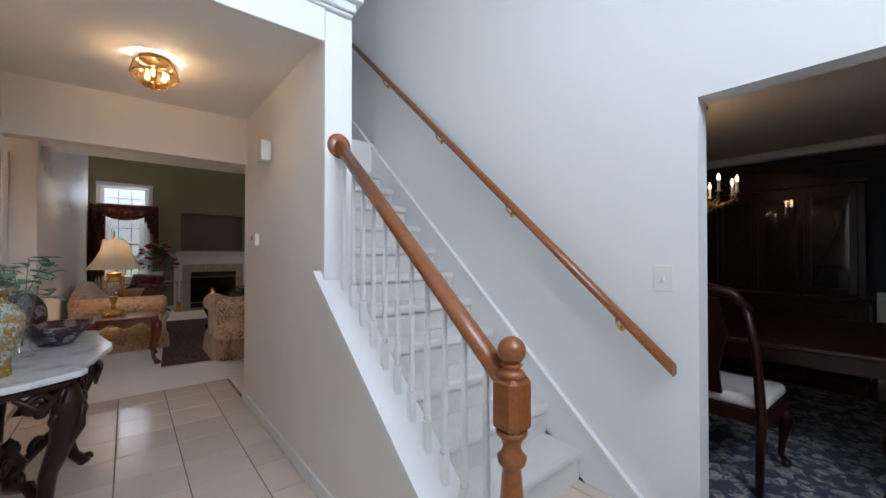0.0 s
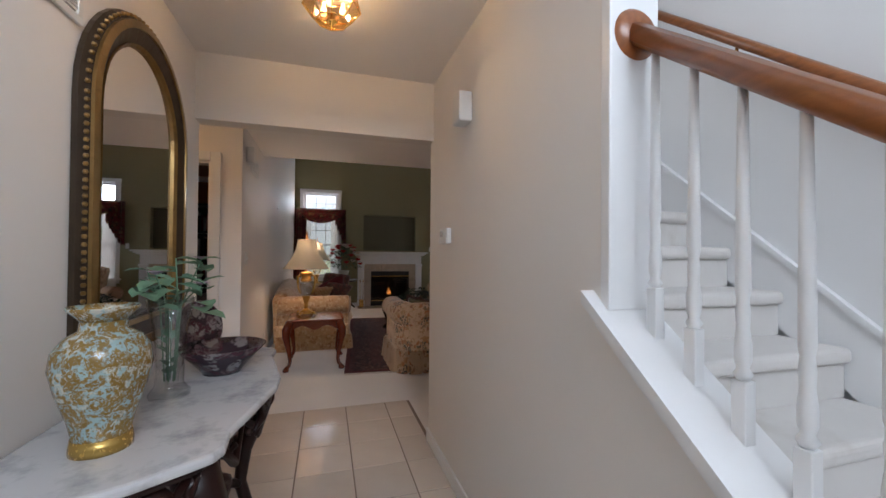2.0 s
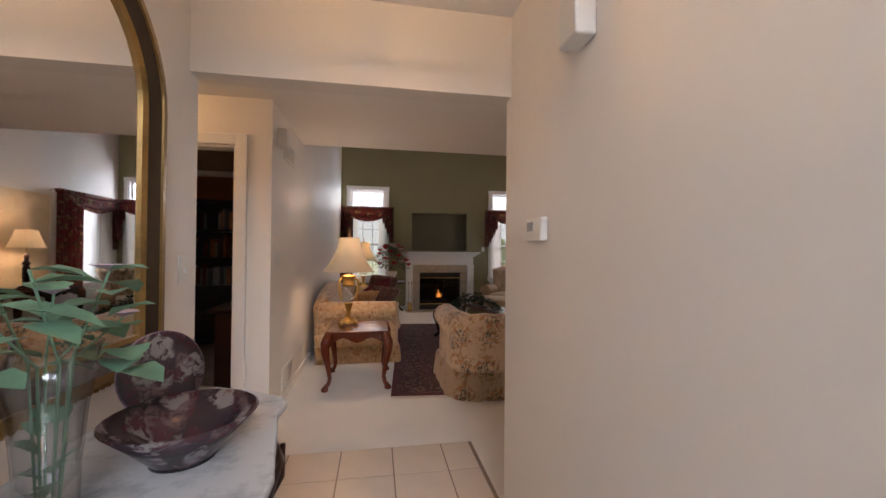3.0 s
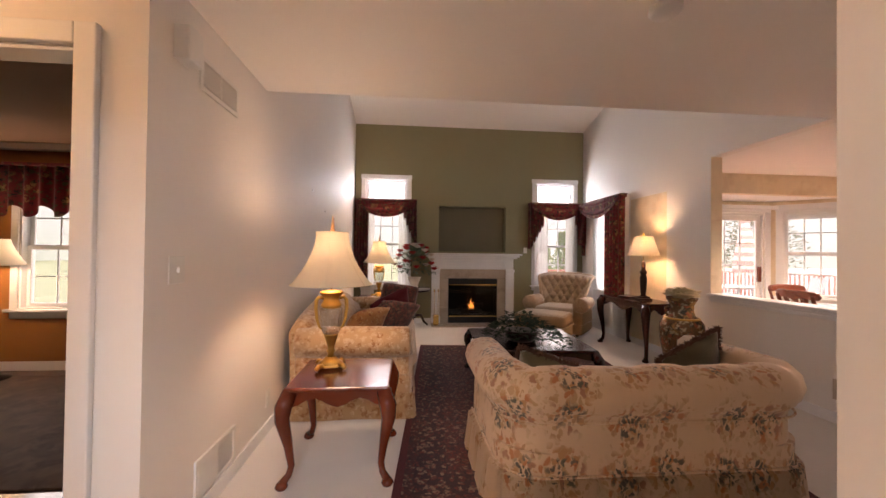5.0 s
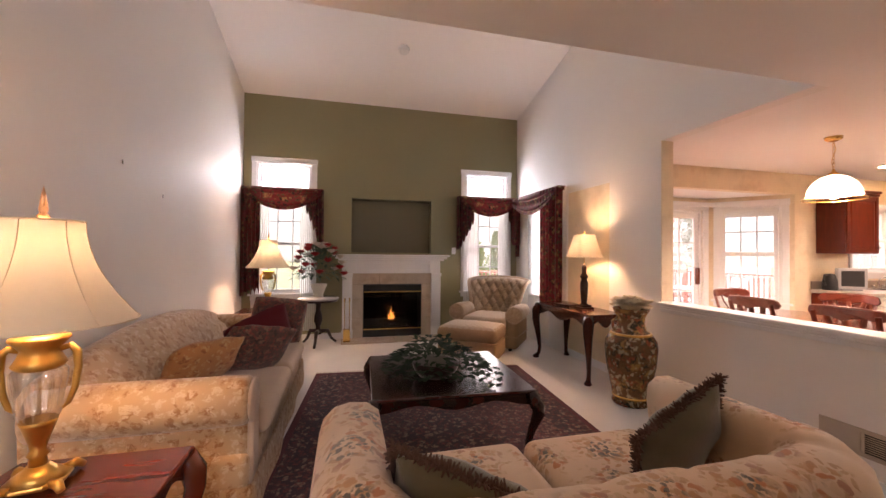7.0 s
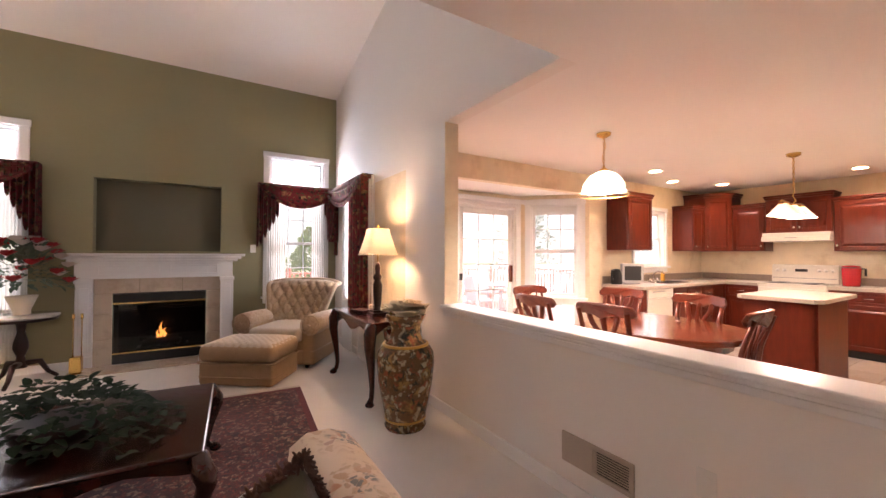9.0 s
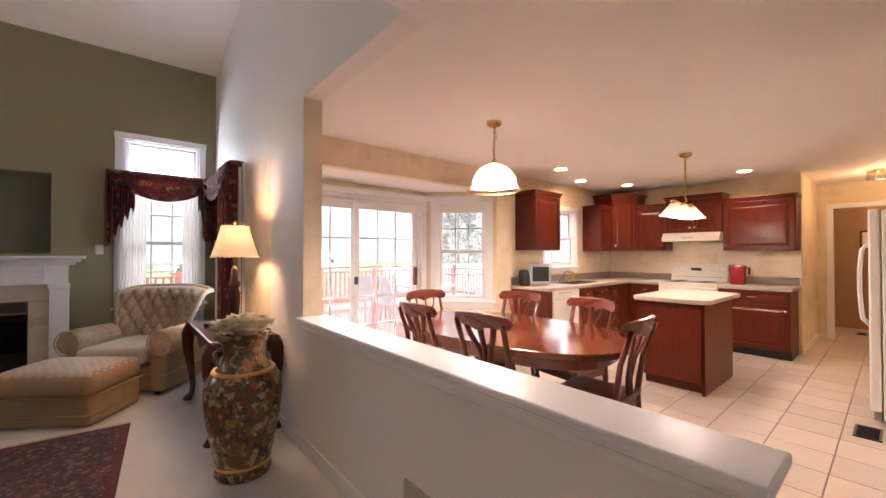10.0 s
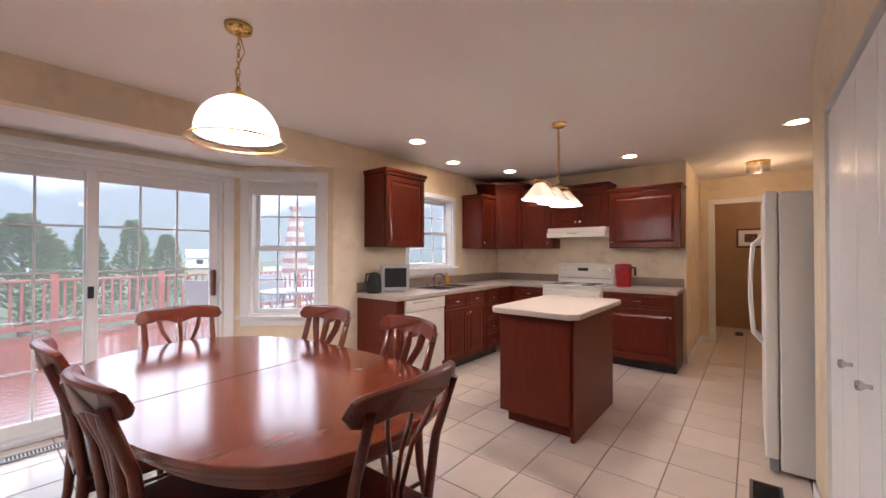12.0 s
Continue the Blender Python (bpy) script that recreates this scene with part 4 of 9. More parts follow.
q = lambda y: 0.755 + (3.608 - 0.755) / (3.839 - 0.596) * (y - 0.596)  # noqa: E731
bm = bmesh.new()
ends = [[bm.verts.new((2.035 + px * 0.85, y, q(y) + pz * 0.9)) for px, pz in prof] for y in (0.59, 4.1)]
for i in range(9):
    bm.faces.new((ends[0][i], ends[0][(i + 1) % 9], ends[1][(i + 1) % 9], ends[1][i])).smooth = True
bm.faces.new(ends[0])
bm.faces.new(ends[1][::-1])
bmesh.ops.recalc_face_normals(bm, faces=bm.faces)
part("rail", bm, OAK, wr)
for y in (0.86, 1.6, 2.35, 3.2):
    bm = add_tube(bmesh.new(), [(2.098, y, q(y) - 0.09), (2.06, y, q(y) - 0.085), (2.036, y, q(y) - 0.06), (2.035, y, q(y) - 0.03)], 0.007, 8)
    add_lathe(bm, [(0.02, 0), (0.02, 0.006), (0.0, 0.006)], 14, Matrix.Translation((2.099, y, q(y) - 0.09)) @ Matrix.Rotation(radians(-90), 4, "Y"))
    part("bracket", bm, BRASS, wr, "small brass bracket")
# white end post of the hall wall, and the crown above the ceiling edge
structure("trim_stair_post", boxed((HE - 0.004, 1.835, cap_z(1.84), HE + 0.15, 1.869, C + 0.12), bevel=0.004), TRIM, "white painted end post of the hall wall", "post")
structure("trim_foyer_edge", boxed((W, 1.835, C - 0.045, HE - 0.005, 1.869, C + 0.13), bevel=0.004), TRIM, "white painted edge of the hall ceiling", "trim")
structure("trim_foyer_crown", boxed((W, 1.77, C + 0.2, HE + 0.19, 1.869, C + 0.25), (W, 1.8, C + 0.15, HE + 0.16, 1.869, C + 0.2), (W, 1.82, C + 0.13, HE + 0.15, 1.869, C + 0.15), bevel=0.01), TRIM, "white crown moulding along the upper edge", "crown moulding")


def plate(name, m, w, h, label, category, toggle=True, knob=False):
    """A wall plate: local x along the wall, z up, its face towards -y."""
    ob = thing(name, m, label, category)
    part("cover", boxed((-w / 2, -0.006, -h / 2, w / 2, 0, h / 2), bevel=0.003), PLASTIC, ob)
    if toggle:
        part("toggle", boxed((-0.005, -0.018, -0.012, 0.005, -0.006, 0.012), bevel=0.002), PLASTIC, ob)
    if knob:
        for dz in (-0.02, 0.02):
            part("socket", boxed((-0.016, -0.008, dz - 0.014, 0.016, -0.005, dz + 0.014), bevel=0.004), PLASTIC, ob)
    return ob


TO_E, TO_W = Matrix.Rotation(radians(90), 4, "Z"), Matrix.Rotation(radians(-90), 4, "Z")
plate("light_switch", Matrix.Translation((2.099, 0.656, 1.164)) @ TO_W, 0.085, 0.125, "white toggle switch plate by the dining opening", "light switch")
plate("light_switch", Matrix.Translation((W + 0.001, 3.5, 1.214)) @ TO_E, 0.075, 0.12, "white toggle switch plate on the hall wall", "light switch")
plate("light_switch", Matrix.Translation((W + 0.001, 5.03, 1.225)) @ TO_E, 0.115, 0.12, "white dimmer switch plate on the living room wall", "light switch")
plate("wall_outlet", Matrix.Translation((W + 0.001, 6.16, 0.25)) @ TO_E, 0.075, 0.12, "white outlet plate above the baseboard", "outlet", False, True)
plate("wall_outlet", Matrix.Translation((E - 0.001, 5.33, 0.41)) @ TO_W, 0.075, 0.12, "white outlet plate on the half wall", "outlet", False, True)
plate("light_switch", pose(2.72, N - 0.001, 1.39), 0.07, 0.11, "cream switch plate beside the mantel", "light switch")
th = thing("thermostat", Matrix.Translation((HE - 0.001, 3.2, 1.39)) @ TO_W, "white wall thermostat with a grey display", "thermostat")
part("body", boxed((-0.075, -0.03, -0.045, 0.075, 0, 0.045), bevel=0.008), PLASTIC, th)
part("display", boxed((-0.055, -0.032, -0.005, 0.0, -0.0301, 0.03)), GREY, th)
part("door", boxed((-0.074, -0.033, -0.044, 0.074, -0.0301, -0.012), bevel=0.001), PLASTIC, th)
sn = thing("wall_sensor", Matrix.Translation((HE - 0.001, 3.295, 1.368)) @ TO_W, "small round white sensor button under the thermostat", "sensor")
part("button", add_lathe(bmesh.new(), [(0.016, 0.0), (0.016, 0.008), (0.01, 0.014), (0.0, 0.015)], 20, pose(0, 0, 0, 90)), PLASTIC, sn)
ch = thing("door_chime", Matrix.Translation((HE - 0.001, 2.86, 2.02)) @ TO_W, "white rectangular door chime box on the wall", "door chime")
part("cover", boxed((-0.055, -0.07, -0.075, 0.055, 0, 0.075), bevel=0.008), PLASTIC, ch)
ch2 = copy_thing(ch, Matrix.Translation((W + 0.001, 5.03, 2.2)) @ TO_E)
tagged(ch2, "white wall sensor box near the ceiling", "sensor box")


def grille(name, m, w, h, label, cols, slats=12, solid_half=False, material=None):
    """A vent cover: a rim, slats, and a dark back; local x along the wall, z up, its face towards -y."""
    g = thing(name, m, label, "vent")
    material = material or PLASTIC
    part("rim", boxed((0, -0.012, 0, w, 0, 0.025), (0, -0.012, h - 0.025, w, 0, h), (0, -0.012, 0.025, 0.025, 0, h - 0.025), (w - 0.025, -0.012, 0.025, w, 0, h - 0.025), *[(w * i / cols - 0.008, -0.011, 0.025, w * i / cols + 0.008, 0, h - 0.025) for i in range(1, cols)], bevel=0.003), material, g)
    part("backing", boxed((0.02, -0.002, 0.02, w - 0.02, 0, h - 0.02)), BLACK, g)
    slat = mesh_of("slat", boxed((0.025, -0.009, -0.002, w - 0.025, -0.003, 0.003)), material)
    for i in range(slats):
        ob = new("slat", slat)
        ob.parent, ob.location = g, (0, 0, 0.03 + (h - 0.06) * (i + 0.5) / slats)
    if solid_half:
        part("cover_plate", boxed((0.02, -0.0125, 0.02, w / 2 - 0.01, -0.004, h - 0.02)), material, g)
    return g


grille("return_vent", Matrix.Translation((W + 0.001, 1.75, 1.97)) @ TO_E, 0.72, 0.2, "white two-bay return vent beside the mirror", 3, 12)
grille("wall_vent", Matrix.Translation((W + 0.001, 5.18, 2.08)) @ TO_E, 0.4, 0.17, "white slatted vent high on the living room wall", 2, 10)
grille("wall_vent", Matrix.Translation((W + 0.001, 5.2, 0.1)) @ TO_E, 0.42, 0.2, "white return vent low on the wall", 2, 10, True)
BEIGE = mat("beige_vent_enamel", (0.48, 0.4, 0.32), 0.5, vary=0.05)
grille("wall_vent", Matrix.Translation((E - 0.001, 6.05, 0.19)) @ TO_W, 0.42, 0.16, "beige register on the half wall, half covered", 2, 8, True, BEIGE)

# flush brass ceiling lantern
AMBER = glass("amber_seeded_glass", (0.95, 0.74, 0.45), 0.5, 0.12)
hl = thing("ceiling_lantern", pose(0.21, 2.74, 2.281) @ Matrix.Diagonal((0.8, 0.8, 0.8, 1)), "octagonal brass and amber glass flush ceiling light", "ceiling light")
part("canopy", add_lathe(bmesh.new(), [(0.09, 0.17), (0.1, 0.185), (0.1, 0.198)], 8), BRASS, hl)
for i in range(8):
    a0, a1 = 2 * math.pi * i / 8, 2 * math.pi * (i + 1) / 8
    p = lambda r, a, z: (r * math.cos(a), r * math.sin(a), z)  # noqa: E731
    bm = bmesh.new()
    for z0, z1, r0, r1 in ((0.07, 0.16, 0.15, 0.125), (0.0, 0.07, 0.085, 0.15)):
        bm.faces.new([bm.verts.new(v) for v in (p(r0, a0, z0), p(r0, a1, z0), p(r1, a1, z1), p(r1, a0, z1))])
    part("pane", bm, AMBER, hl)
    part("came", add_tube(bmesh.new(), [p(0.085, a0, 0), p(0.151, a0, 0.07), p(0.126, a0, 0.16)], 0.004, 6), BRASS, hl)
part("ring", add_tube(bmesh.new(), [p(0.151, 2 * math.pi * i / 8, 0.07) for i in range(9)], 0.005, 6), BRASS, hl)
part("top_ring", add_tube(bmesh.new(), [p(0.126, 2 * math.pi * i / 8, 0.16) for i in range(9)], 0.006, 6), BRASS, hl)
part("finial", add_lathe(bmesh.new(), [(0.03, 0.0), (0.025, -0.006), (0.012, -0.01), (0.009, -0.02), (0.0, -0.026)], 8), BRASS, hl)
part("bottom_ring", add_tube(bmesh.new(), [p(0.086, 2 * math.pi * i / 8, 0.0) for i in range(9)], 0.005, 6), BRASS, hl)
part("bottom_pane", add_lathe(bmesh.new(), [(0.03, 0.001), (0.084, 0.001)], 8), AMBER, hl)
LANTERN_BULB = glow("small_warm_bulb", (1.0, 0.72, 0.42), 5.0)
for a0 in (0.3, 2.4, 4.5):
    part("bulb", add_lathe(bmesh.new(), [(0.0, 0.04), (0.014, 0.05), (0.018, 0.07), (0.01, 0.1), (0.008, 0.12)], 10, pose(0.06 * math.cos(a0), 0.06 * math.sin(a0), 0)), LANTERN_BULB, hl)

# arched gilt mirror
MY, MB, MW, MT = 2.87, 0.9, 0.86, 2.2
mirror = thing("wall_mirror", Matrix.Translation((W + 0.002, MY, MB)) @ TO_E, "tall arched mirror in an aged gold beaded frame", "mirror")


def arch(w, h, off, count=20):
    """Outline of a round-headed panel of width w and height h, grown outwards by off."""
    r = w / 2 + off
    pts = [(-r, -off), (r, -off)]
    return pts + [(r * math.cos(math.pi * k / count), h - w / 2 + r * math.sin(math.pi * k / count)) for k in range(count + 1)]


H = MT - MB
iw, ih = MW - 0.24, H - 0.24
STAND = Matrix.Rotation(radians(90), 4, "X")
up = lambda bm: (bmesh.ops.transform(bm, matrix=Matrix.Translation((0, 0, 0.12)) @ STAND, verts=bm.verts), bm)[1]  # noqa: E731
part("mirror_glass", up(add_prism(bmesh.new(), arch(iw, ih, 0.012), 0.004, 0.012)), MIRROR, mirror)


def ring_band(a, b, za, zb, material, name):
    """A moulding band between the outlines grown by a and b, its inner edge at depth za and its outer at zb."""
    bm = bmesh.new()
    inner, outer = arch(iw, ih, a), arch(iw, ih, b)
    k = len(inner)
    vi = [bm.verts.new((x, y, za)) for x, y in inner]
    vo = [bm.verts.new((x, y, zb)) for x, y in outer]
    wi = [bm.verts.new((x, y, 0)) for x, y in inner]
    wo = [bm.verts.new((x, y, 0)) for x, y in outer]
    for i in range(k):
        j = (i + 1) % k
        for quad in ((vi[i], vi[j], vo[j], vo[i]), (wi[i], wi[j], vi[j], vi[i]), (vo[i], vo[j], wo[j], wo[i])):
            bm.faces.new(quad)
    bmesh.ops.recalc_face_normals(bm, faces=bm.faces)
    part(name, up(bm), material, mirror)


ring_band(0.0, 0.014, 0.02, 0.03, OLD_GOLD, "inner_moulding")
ring_band(0.014, 0.068, 0.022, 0.042, BRONZE, "dark_band")
ring_band(0.068, 0.096, 0.05, 0.046, OLD_GOLD, "outer_moulding")
ring_band(0.096, 0.12, 0.036, 0.015, BRONZE, "outer_edge")
bm = bmesh.new()
out = arch(iw, ih, 0.108, 40)
for (xa, ya), (xb, yb) in zip(out, out[1:] + out[:1]):
    d = math.hypot(xb - xa, yb - ya)
    for s in range(max(1, int(d / 0.024))):
        f = s / max(1, int(d / 0.024))
        bmesh.ops.create_icosphere(bm, subdivisions=1, radius=0.0085, matrix=Matrix.Translation((xa + f * (xb - xa), ya + f * (yb - ya), 0.032)))
part("beading", up(bm), OLD_GOLD, mirror)

# carved console table with a marble top
MARBLE = mat("white_grey_veined_marble", (0.58, 0.58, 0.59), 0.12, vary=0.06, scale=4, fine=40, second=(0.36, 0.36, 0.38), second_scale=11, low=0.5, high=0.72, coat=0.3)
con = thing("console_table", pose(W, 2.62, 0), "carved dark mahogany console table with a white marble top", "console table")


def half_outline(k, d):
    """Bowed and notched front between slanting ends, the back against the wall; k: half length, d: depth."""
    half_ = [(0.01 / d, 1.0), (0.2, 0.985), (0.4, 0.94), (0.6, 0.875), (0.765, 0.79), (0.835, 0.75), (0.865, 0.7), (0.86, 0.64), (0.852, 0.58), (0.87, 0.5), (0.895, 0.42), (0.94, 0.24), (0.985, 0.08)]
    return [(d * x, k * y) for x, y in half_] + [(d * x, -k * y) for x, y in half_[::-1]]


part("marble_top", add_prism(bmesh.new(), half_outline(0.72, 0.575), 0.773, 0.8, 0.009, smooth=False), MARBLE, con, "white veined marble top")
part("apron", add_prism(bmesh.new(), half_outline(0.68, 0.52), 0.735, 0.772, 0.01), MAHOG, con)
part("apron_moulding", add_prism(bmesh.new(), half_outline(0.695, 0.54), 0.752, 0.764, 0.004), MAHOG, con)


def curl(bm, at, along, z, size, turns=1.35, flip=1, thick=0.013):
    """A carved C-scroll in the upright plane through at and along, curling into its own middle."""
    pts, radii = [], []
    for i in range(19):
        f = i / 18
        a = 2 * math.pi * turns * f
        r = size * (1 - 0.78 * f)
        h = flip * (r * math.cos(a) - size * 0.2)
        pts.append((at[0] + along[0] * h + 0.006 * math.sin(a), at[1] + along[1] * h, z + r * math.sin(a)))
        radii.append(thick * (0.55 + 0.6 * math.sin(math.pi * min(1.0, f * 1.15 + 0.12))))
    return add_tube(bm, pts, radii, 7)


line = half_outline(0.67, 0.5)[2:-2]
for i, ((xa, ya), (xb, yb)) in enumerate(zip(line[::2], line[2::2])):
    k = math.hypot(xb - xa, yb - ya)
    along, mid_at = ((xb - xa) / k, (yb - ya) / k), ((xa + xb) / 2, (ya + yb) / 2)
    bm = curl(bmesh.new(), mid_at, along, 0.69, 0.042, 1.4, 1 if ya > 0 else -1)
    curl(bm, mid_at, along, 0.655, 0.028, 1.2, -1 if ya > 0 else 1, 0.011)
    add_tube(bm, [(xa, ya, 0.735), (mid_at[0] + 0.012, mid_at[1], 0.63 + 0.02 * (i % 2)), (xb, yb, 0.735)], [0.012, 0.017, 0.012], 7)
    part("carved_scroll", bm, MAHOG, con)
bm = bmesh.new()
for k in range(-3, 4):
    add_tube(bm, [(0.495, 0.0, 0.735), (0.515, 0.022 * k, 0.68), (0.5, 0.038 * k, 0.6 + 0.007 * k * k)], [0.012, 0.015, 0.006], 7)
part("carved_shell", bm, MAHOG, con)
for fx, fy, s in ((0.385, 0.41, 1), (0.385, -0.41, -1)):
    bm = add_tube(bmesh.new(), [(fx - 0.02, fy - 0.02 * s, 0.75), (fx + 0.03, fy + 0.03 * s, 0.7), (fx + 0.055, fy + 0.05 * s, 0.62), (fx + 0.035, fy + 0.035 * s, 0.5), (fx - 0.01, fy + 0.005 * s, 0.36), (fx - 0.025, fy - 0.005 * s, 0.22), (fx, fy + 0.02 * s, 0.1), (fx + 0.04, fy + 0.055 * s, 0.035), (fx + 0.06, fy + 0.075 * s, 0.03)], [0.045, 0.058, 0.06, 0.045, 0.032, 0.027, 0.027, 0.03, 0.02], 10)
    curl(bm, (fx + 0.055, fy + 0.06 * s), (0.75, 0.66 * s), 0.035, 0.033, 1.1, 1, 0.015)
    leg_ = part("leg", bm, MAHOG, con)
    bm = curl(bmesh.new(), (fx + 0.075, fy + 0.02 * s), (-0.5, 0.86 * s), 0.645, 0.036, 1.3, 1, 0.014)
    curl(bm, (fx + 0.03, fy + 0.075 * s), (0.86, -0.5 * s), 0.6, 0.03, 1.3, 1, 0.013)
    add_tube(bm, [(fx + 0.1, fy + 0.09 * s, 0.66), (fx + 0.09, fy + 0.08 * s, 0.56), (fx + 0.04, fy + 0.045 * s, 0.44)], [0.008, 0.02, 0.006], 7)
    part("knee_carving", bm, MAHOG, leg_)
for fy, s in ((0.56, 1), (-0.56, -1)):
    part("back_leg", add_tube(bmesh.new(), [(0.07, fy, 0.75), (0.085, fy + 0.02 * s, 0.6), (0.07, fy, 0.35), (0.065, fy, 0.15), (0.08, fy + 0.02 * s, 0.02)], [0.03, 0.032, 0.022, 0.02, 0.024], 8), MAHOG, con)
bm = add_tube(bmesh.new(), [(0.37, 0.42, 0.2), (0.3, 0.3, 0.28), (0.22, 0.14, 0.22), (0.2, 0, 0.29), (0.22, -0.14, 0.22), (0.3, -0.3, 0.28), (0.37, -0.42, 0.2)], [0.018, 0.026, 0.022, 0.036, 0.022, 0.026, 0.018], 8)
add_lathe(bm, [(0.0, 0.22), (0.05, 0.24), (0.06, 0.28), (0.04, 0.31), (0.02, 0.35), (0.03, 0.38), (0.0, 0.41)], 14, pose(0.2, 0, 0))
for s in (-1, 1):
    curl(bm, (0.26, 0.22 * s), (0.45, 0.9 * s), 0.27, 0.045, 1.3, 1)
    curl(bm, (0.2, 0.09 * s), (0.1, 1.0 * s), 0.3, 0.035, 1.3, -1)
part("stretcher", bm, MAHOG, con)
part("back_stretcher", add_tube(bmesh.new(), [(0.07, 0.56, 0.2), (0.2, 0.0, 0.27), (0.07, -0.56, 0.2)], 0.018, 8), MAHOG, con)

CHINA = patterned("gold_blue_scroll_china", (0.31, 0.42, 0.42), [(0.52, 0.5, 0.42), (0.25, 0.15, 0.035), (0.22, 0.13, 0.03), (0.25, 0.15, 0.04)], 17, 0.2, 0.53, bump=0.05, sheen=0.0, warp=0.5)
v = thing("china_vase", pose(-0.325, 2.19, 0.8) @ Matrix.Diagonal((0.89, 0.89, 1.0, 1)), "gold and pale blue scrolled china vase on the console", "vase")
part("body", add_lathe(bmesh.new(), [(0.06, 0.0), (0.068, 0.01), (0.064, 0.035), (0.075, 0.08), (0.1, 0.15), (0.113, 0.205), (0.108, 0.245), (0.085, 0.275), (0.055, 0.292), (0.052, 0.315)], 32), CHINA, v)
part("foot_band", add_lathe(bmesh.new(), [(0.0705, 0.0), (0.071, 0.012), (0.067, 0.036)], 32), mat("gilt_china", (0.45, 0.28, 0.07), 0.25, metal=0.6), v)
part("rim", add_lathe(bmesh.new(), [(0.052, 0.315), (0.06, 0.325), (0.082, 0.345), (0.08, 0.35), (0.055, 0.335), (0.04, 0.3)], 32), CHINA, v)

gv = thing("crystal_vase", pose(-0.3, 2.54, 0.8), "tall fluted crystal vase with water and stems", "vase")
part("body", add_lathe(bmesh.new(), [(0.0, 0.0), (0.058, 0.0), (0.06, 0.015), (0.04, 0.04), (0.042, 0.12), (0.05, 0.22), (0.07, 0.33), (0.066, 0.33), (0.046, 0.22), (0.037, 0.1), (0.0, 0.05)], 20, square=0.12), CRYSTAL, gv)
LEAF = mat("silk_green_leaf", (0.15, 0.29, 0.19), 0.55, vary=0.5, scale=22, trans=0.15)
PETAL = mat("pale_pink_silk_petal", (0.55, 0.42, 0.55), 0.7, vary=0.1)


def leaf(bm, base, way, length, width, curl=0.25):
    """A pointed leaf of six faces, bent along its length."""
    way = Vector(way).normalized()
    side = way.cross(Vector((0, 0, 1)))
    side = side.normalized() if side.length > 0.1 else Vector((1, 0, 0))
    up_ = side.cross(way)
    rows = []
    for t, w in ((0, 0.1), (0.35, 1.0), (0.7, 0.8), (1.0, 0.05)):
        c = Vector(base) + way * length * t - Vector((0, 0, 1)) * curl * length * t * t
        rows.append([bm.verts.new(c - side * width * w + up_ * width * 0.25 * w), bm.verts.new(c), bm.verts.new(c + side * width * w + up_ * width * 0.25 * w)])
    for a, b in zip(rows, rows[1:]):
        for i in range(2):
            bm.faces.new((a[i], a[i + 1], b[i + 1], b[i])).smooth = True


rnd = random.Random(11)
st = thing("silk_flowers", pose(-0.3, 2.54, 0.84), "green silk leaf stems with pale pink blossoms", "flowers")
bm = bmesh.new()
tips = []
for i in range(7):
    a = i * 2.4
    tip = Vector((0.13 * math.cos(a) * rnd.uniform(0.4, 1), 0.2 * math.sin(a) * rnd.uniform(0.4, 1), rnd.uniform(0.28, 0.43)))
    tips.append(tip)
    add_tube(bm, [(0.015 * math.cos(a), 0.015 * math.sin(a), 0.01), (0.03 * math.cos(a), 0.03 * math.sin(a), 0.26), tip], 0.0022, 5)
part("stem", bm, LEAF, st)
for tip in tips:
    for k in range(6):
        bm = bmesh.new()
        a = rnd.uniform(0, 6.28)
        leaf(bm, tip - Vector((0, 0, 0.02 * k)), (math.cos(a), math.sin(a), rnd.uniform(-0.1, 0.7)), rnd.uniform(0.06, 0.095), rnd.uniform(0.024, 0.038))
        part("leaf", bm, LEAF, st)
for k in range(10):
    bm = bmesh.new()
    a = rnd.uniform(0, 6.28)
    leaf(bm, (0.01 * math.cos(a), 0.01 * math.sin(a), rnd.uniform(0.03, 0.2)), (math.cos(a), math.sin(a), 1.2), 0.05, 0.018)
    part("leaf", bm, LEAF, st)
for tip in tips[:4]:
    bm = bmesh.new()
    for k in range(5):
        a = k * 1.257
        leaf(bm, tip, (math.cos(a), math.sin(a), 0.5), 0.032, 0.014, 0.1)
    part("blossom", bm, PETAL, st)
DECOR = patterned("purple_black_decorated_glass", (0.035, 0.022, 0.03), [(0.11, 0.07, 0.08), (0.2, 0.18, 0.185), (0.06, 0.02, 0.03)], 13, 0.15, 0.45, bump=0.0, sheen=0.0)
bw = thing("decorated_bowl", pose(-0.2, 2.79, 0.8) @ Matrix.Diagonal((1.2, 1.2, 1.12, 1)), "flared purple-black decorated glass bowl", "bowl")
part("body", add_lathe(bmesh.new(), [(0.0, 0.012), (0.055, 0.0), (0.06, 0.008), (0.09, 0.045), (0.135, 0.095), (0.131, 0.097), (0.085, 0.052), (0.05, 0.018), (0.0, 0.018)], 32), DECOR, bw)
part("foot_ring", add_lathe(bmesh.new(), [(0.05, 0.0), (0.058, 0.0), (0.056, 0.008), (0.05, 0.008)], 24), BLACK, bw)
pl = thing("decorated_plate", Matrix.Translation((-0.32, 2.95, 0.845)) @ Matrix.Rotation(radians(55), 4, "Z") @ pose(0, 0, 0, 78), "round purple decorated glass plate on a stand", "plate")
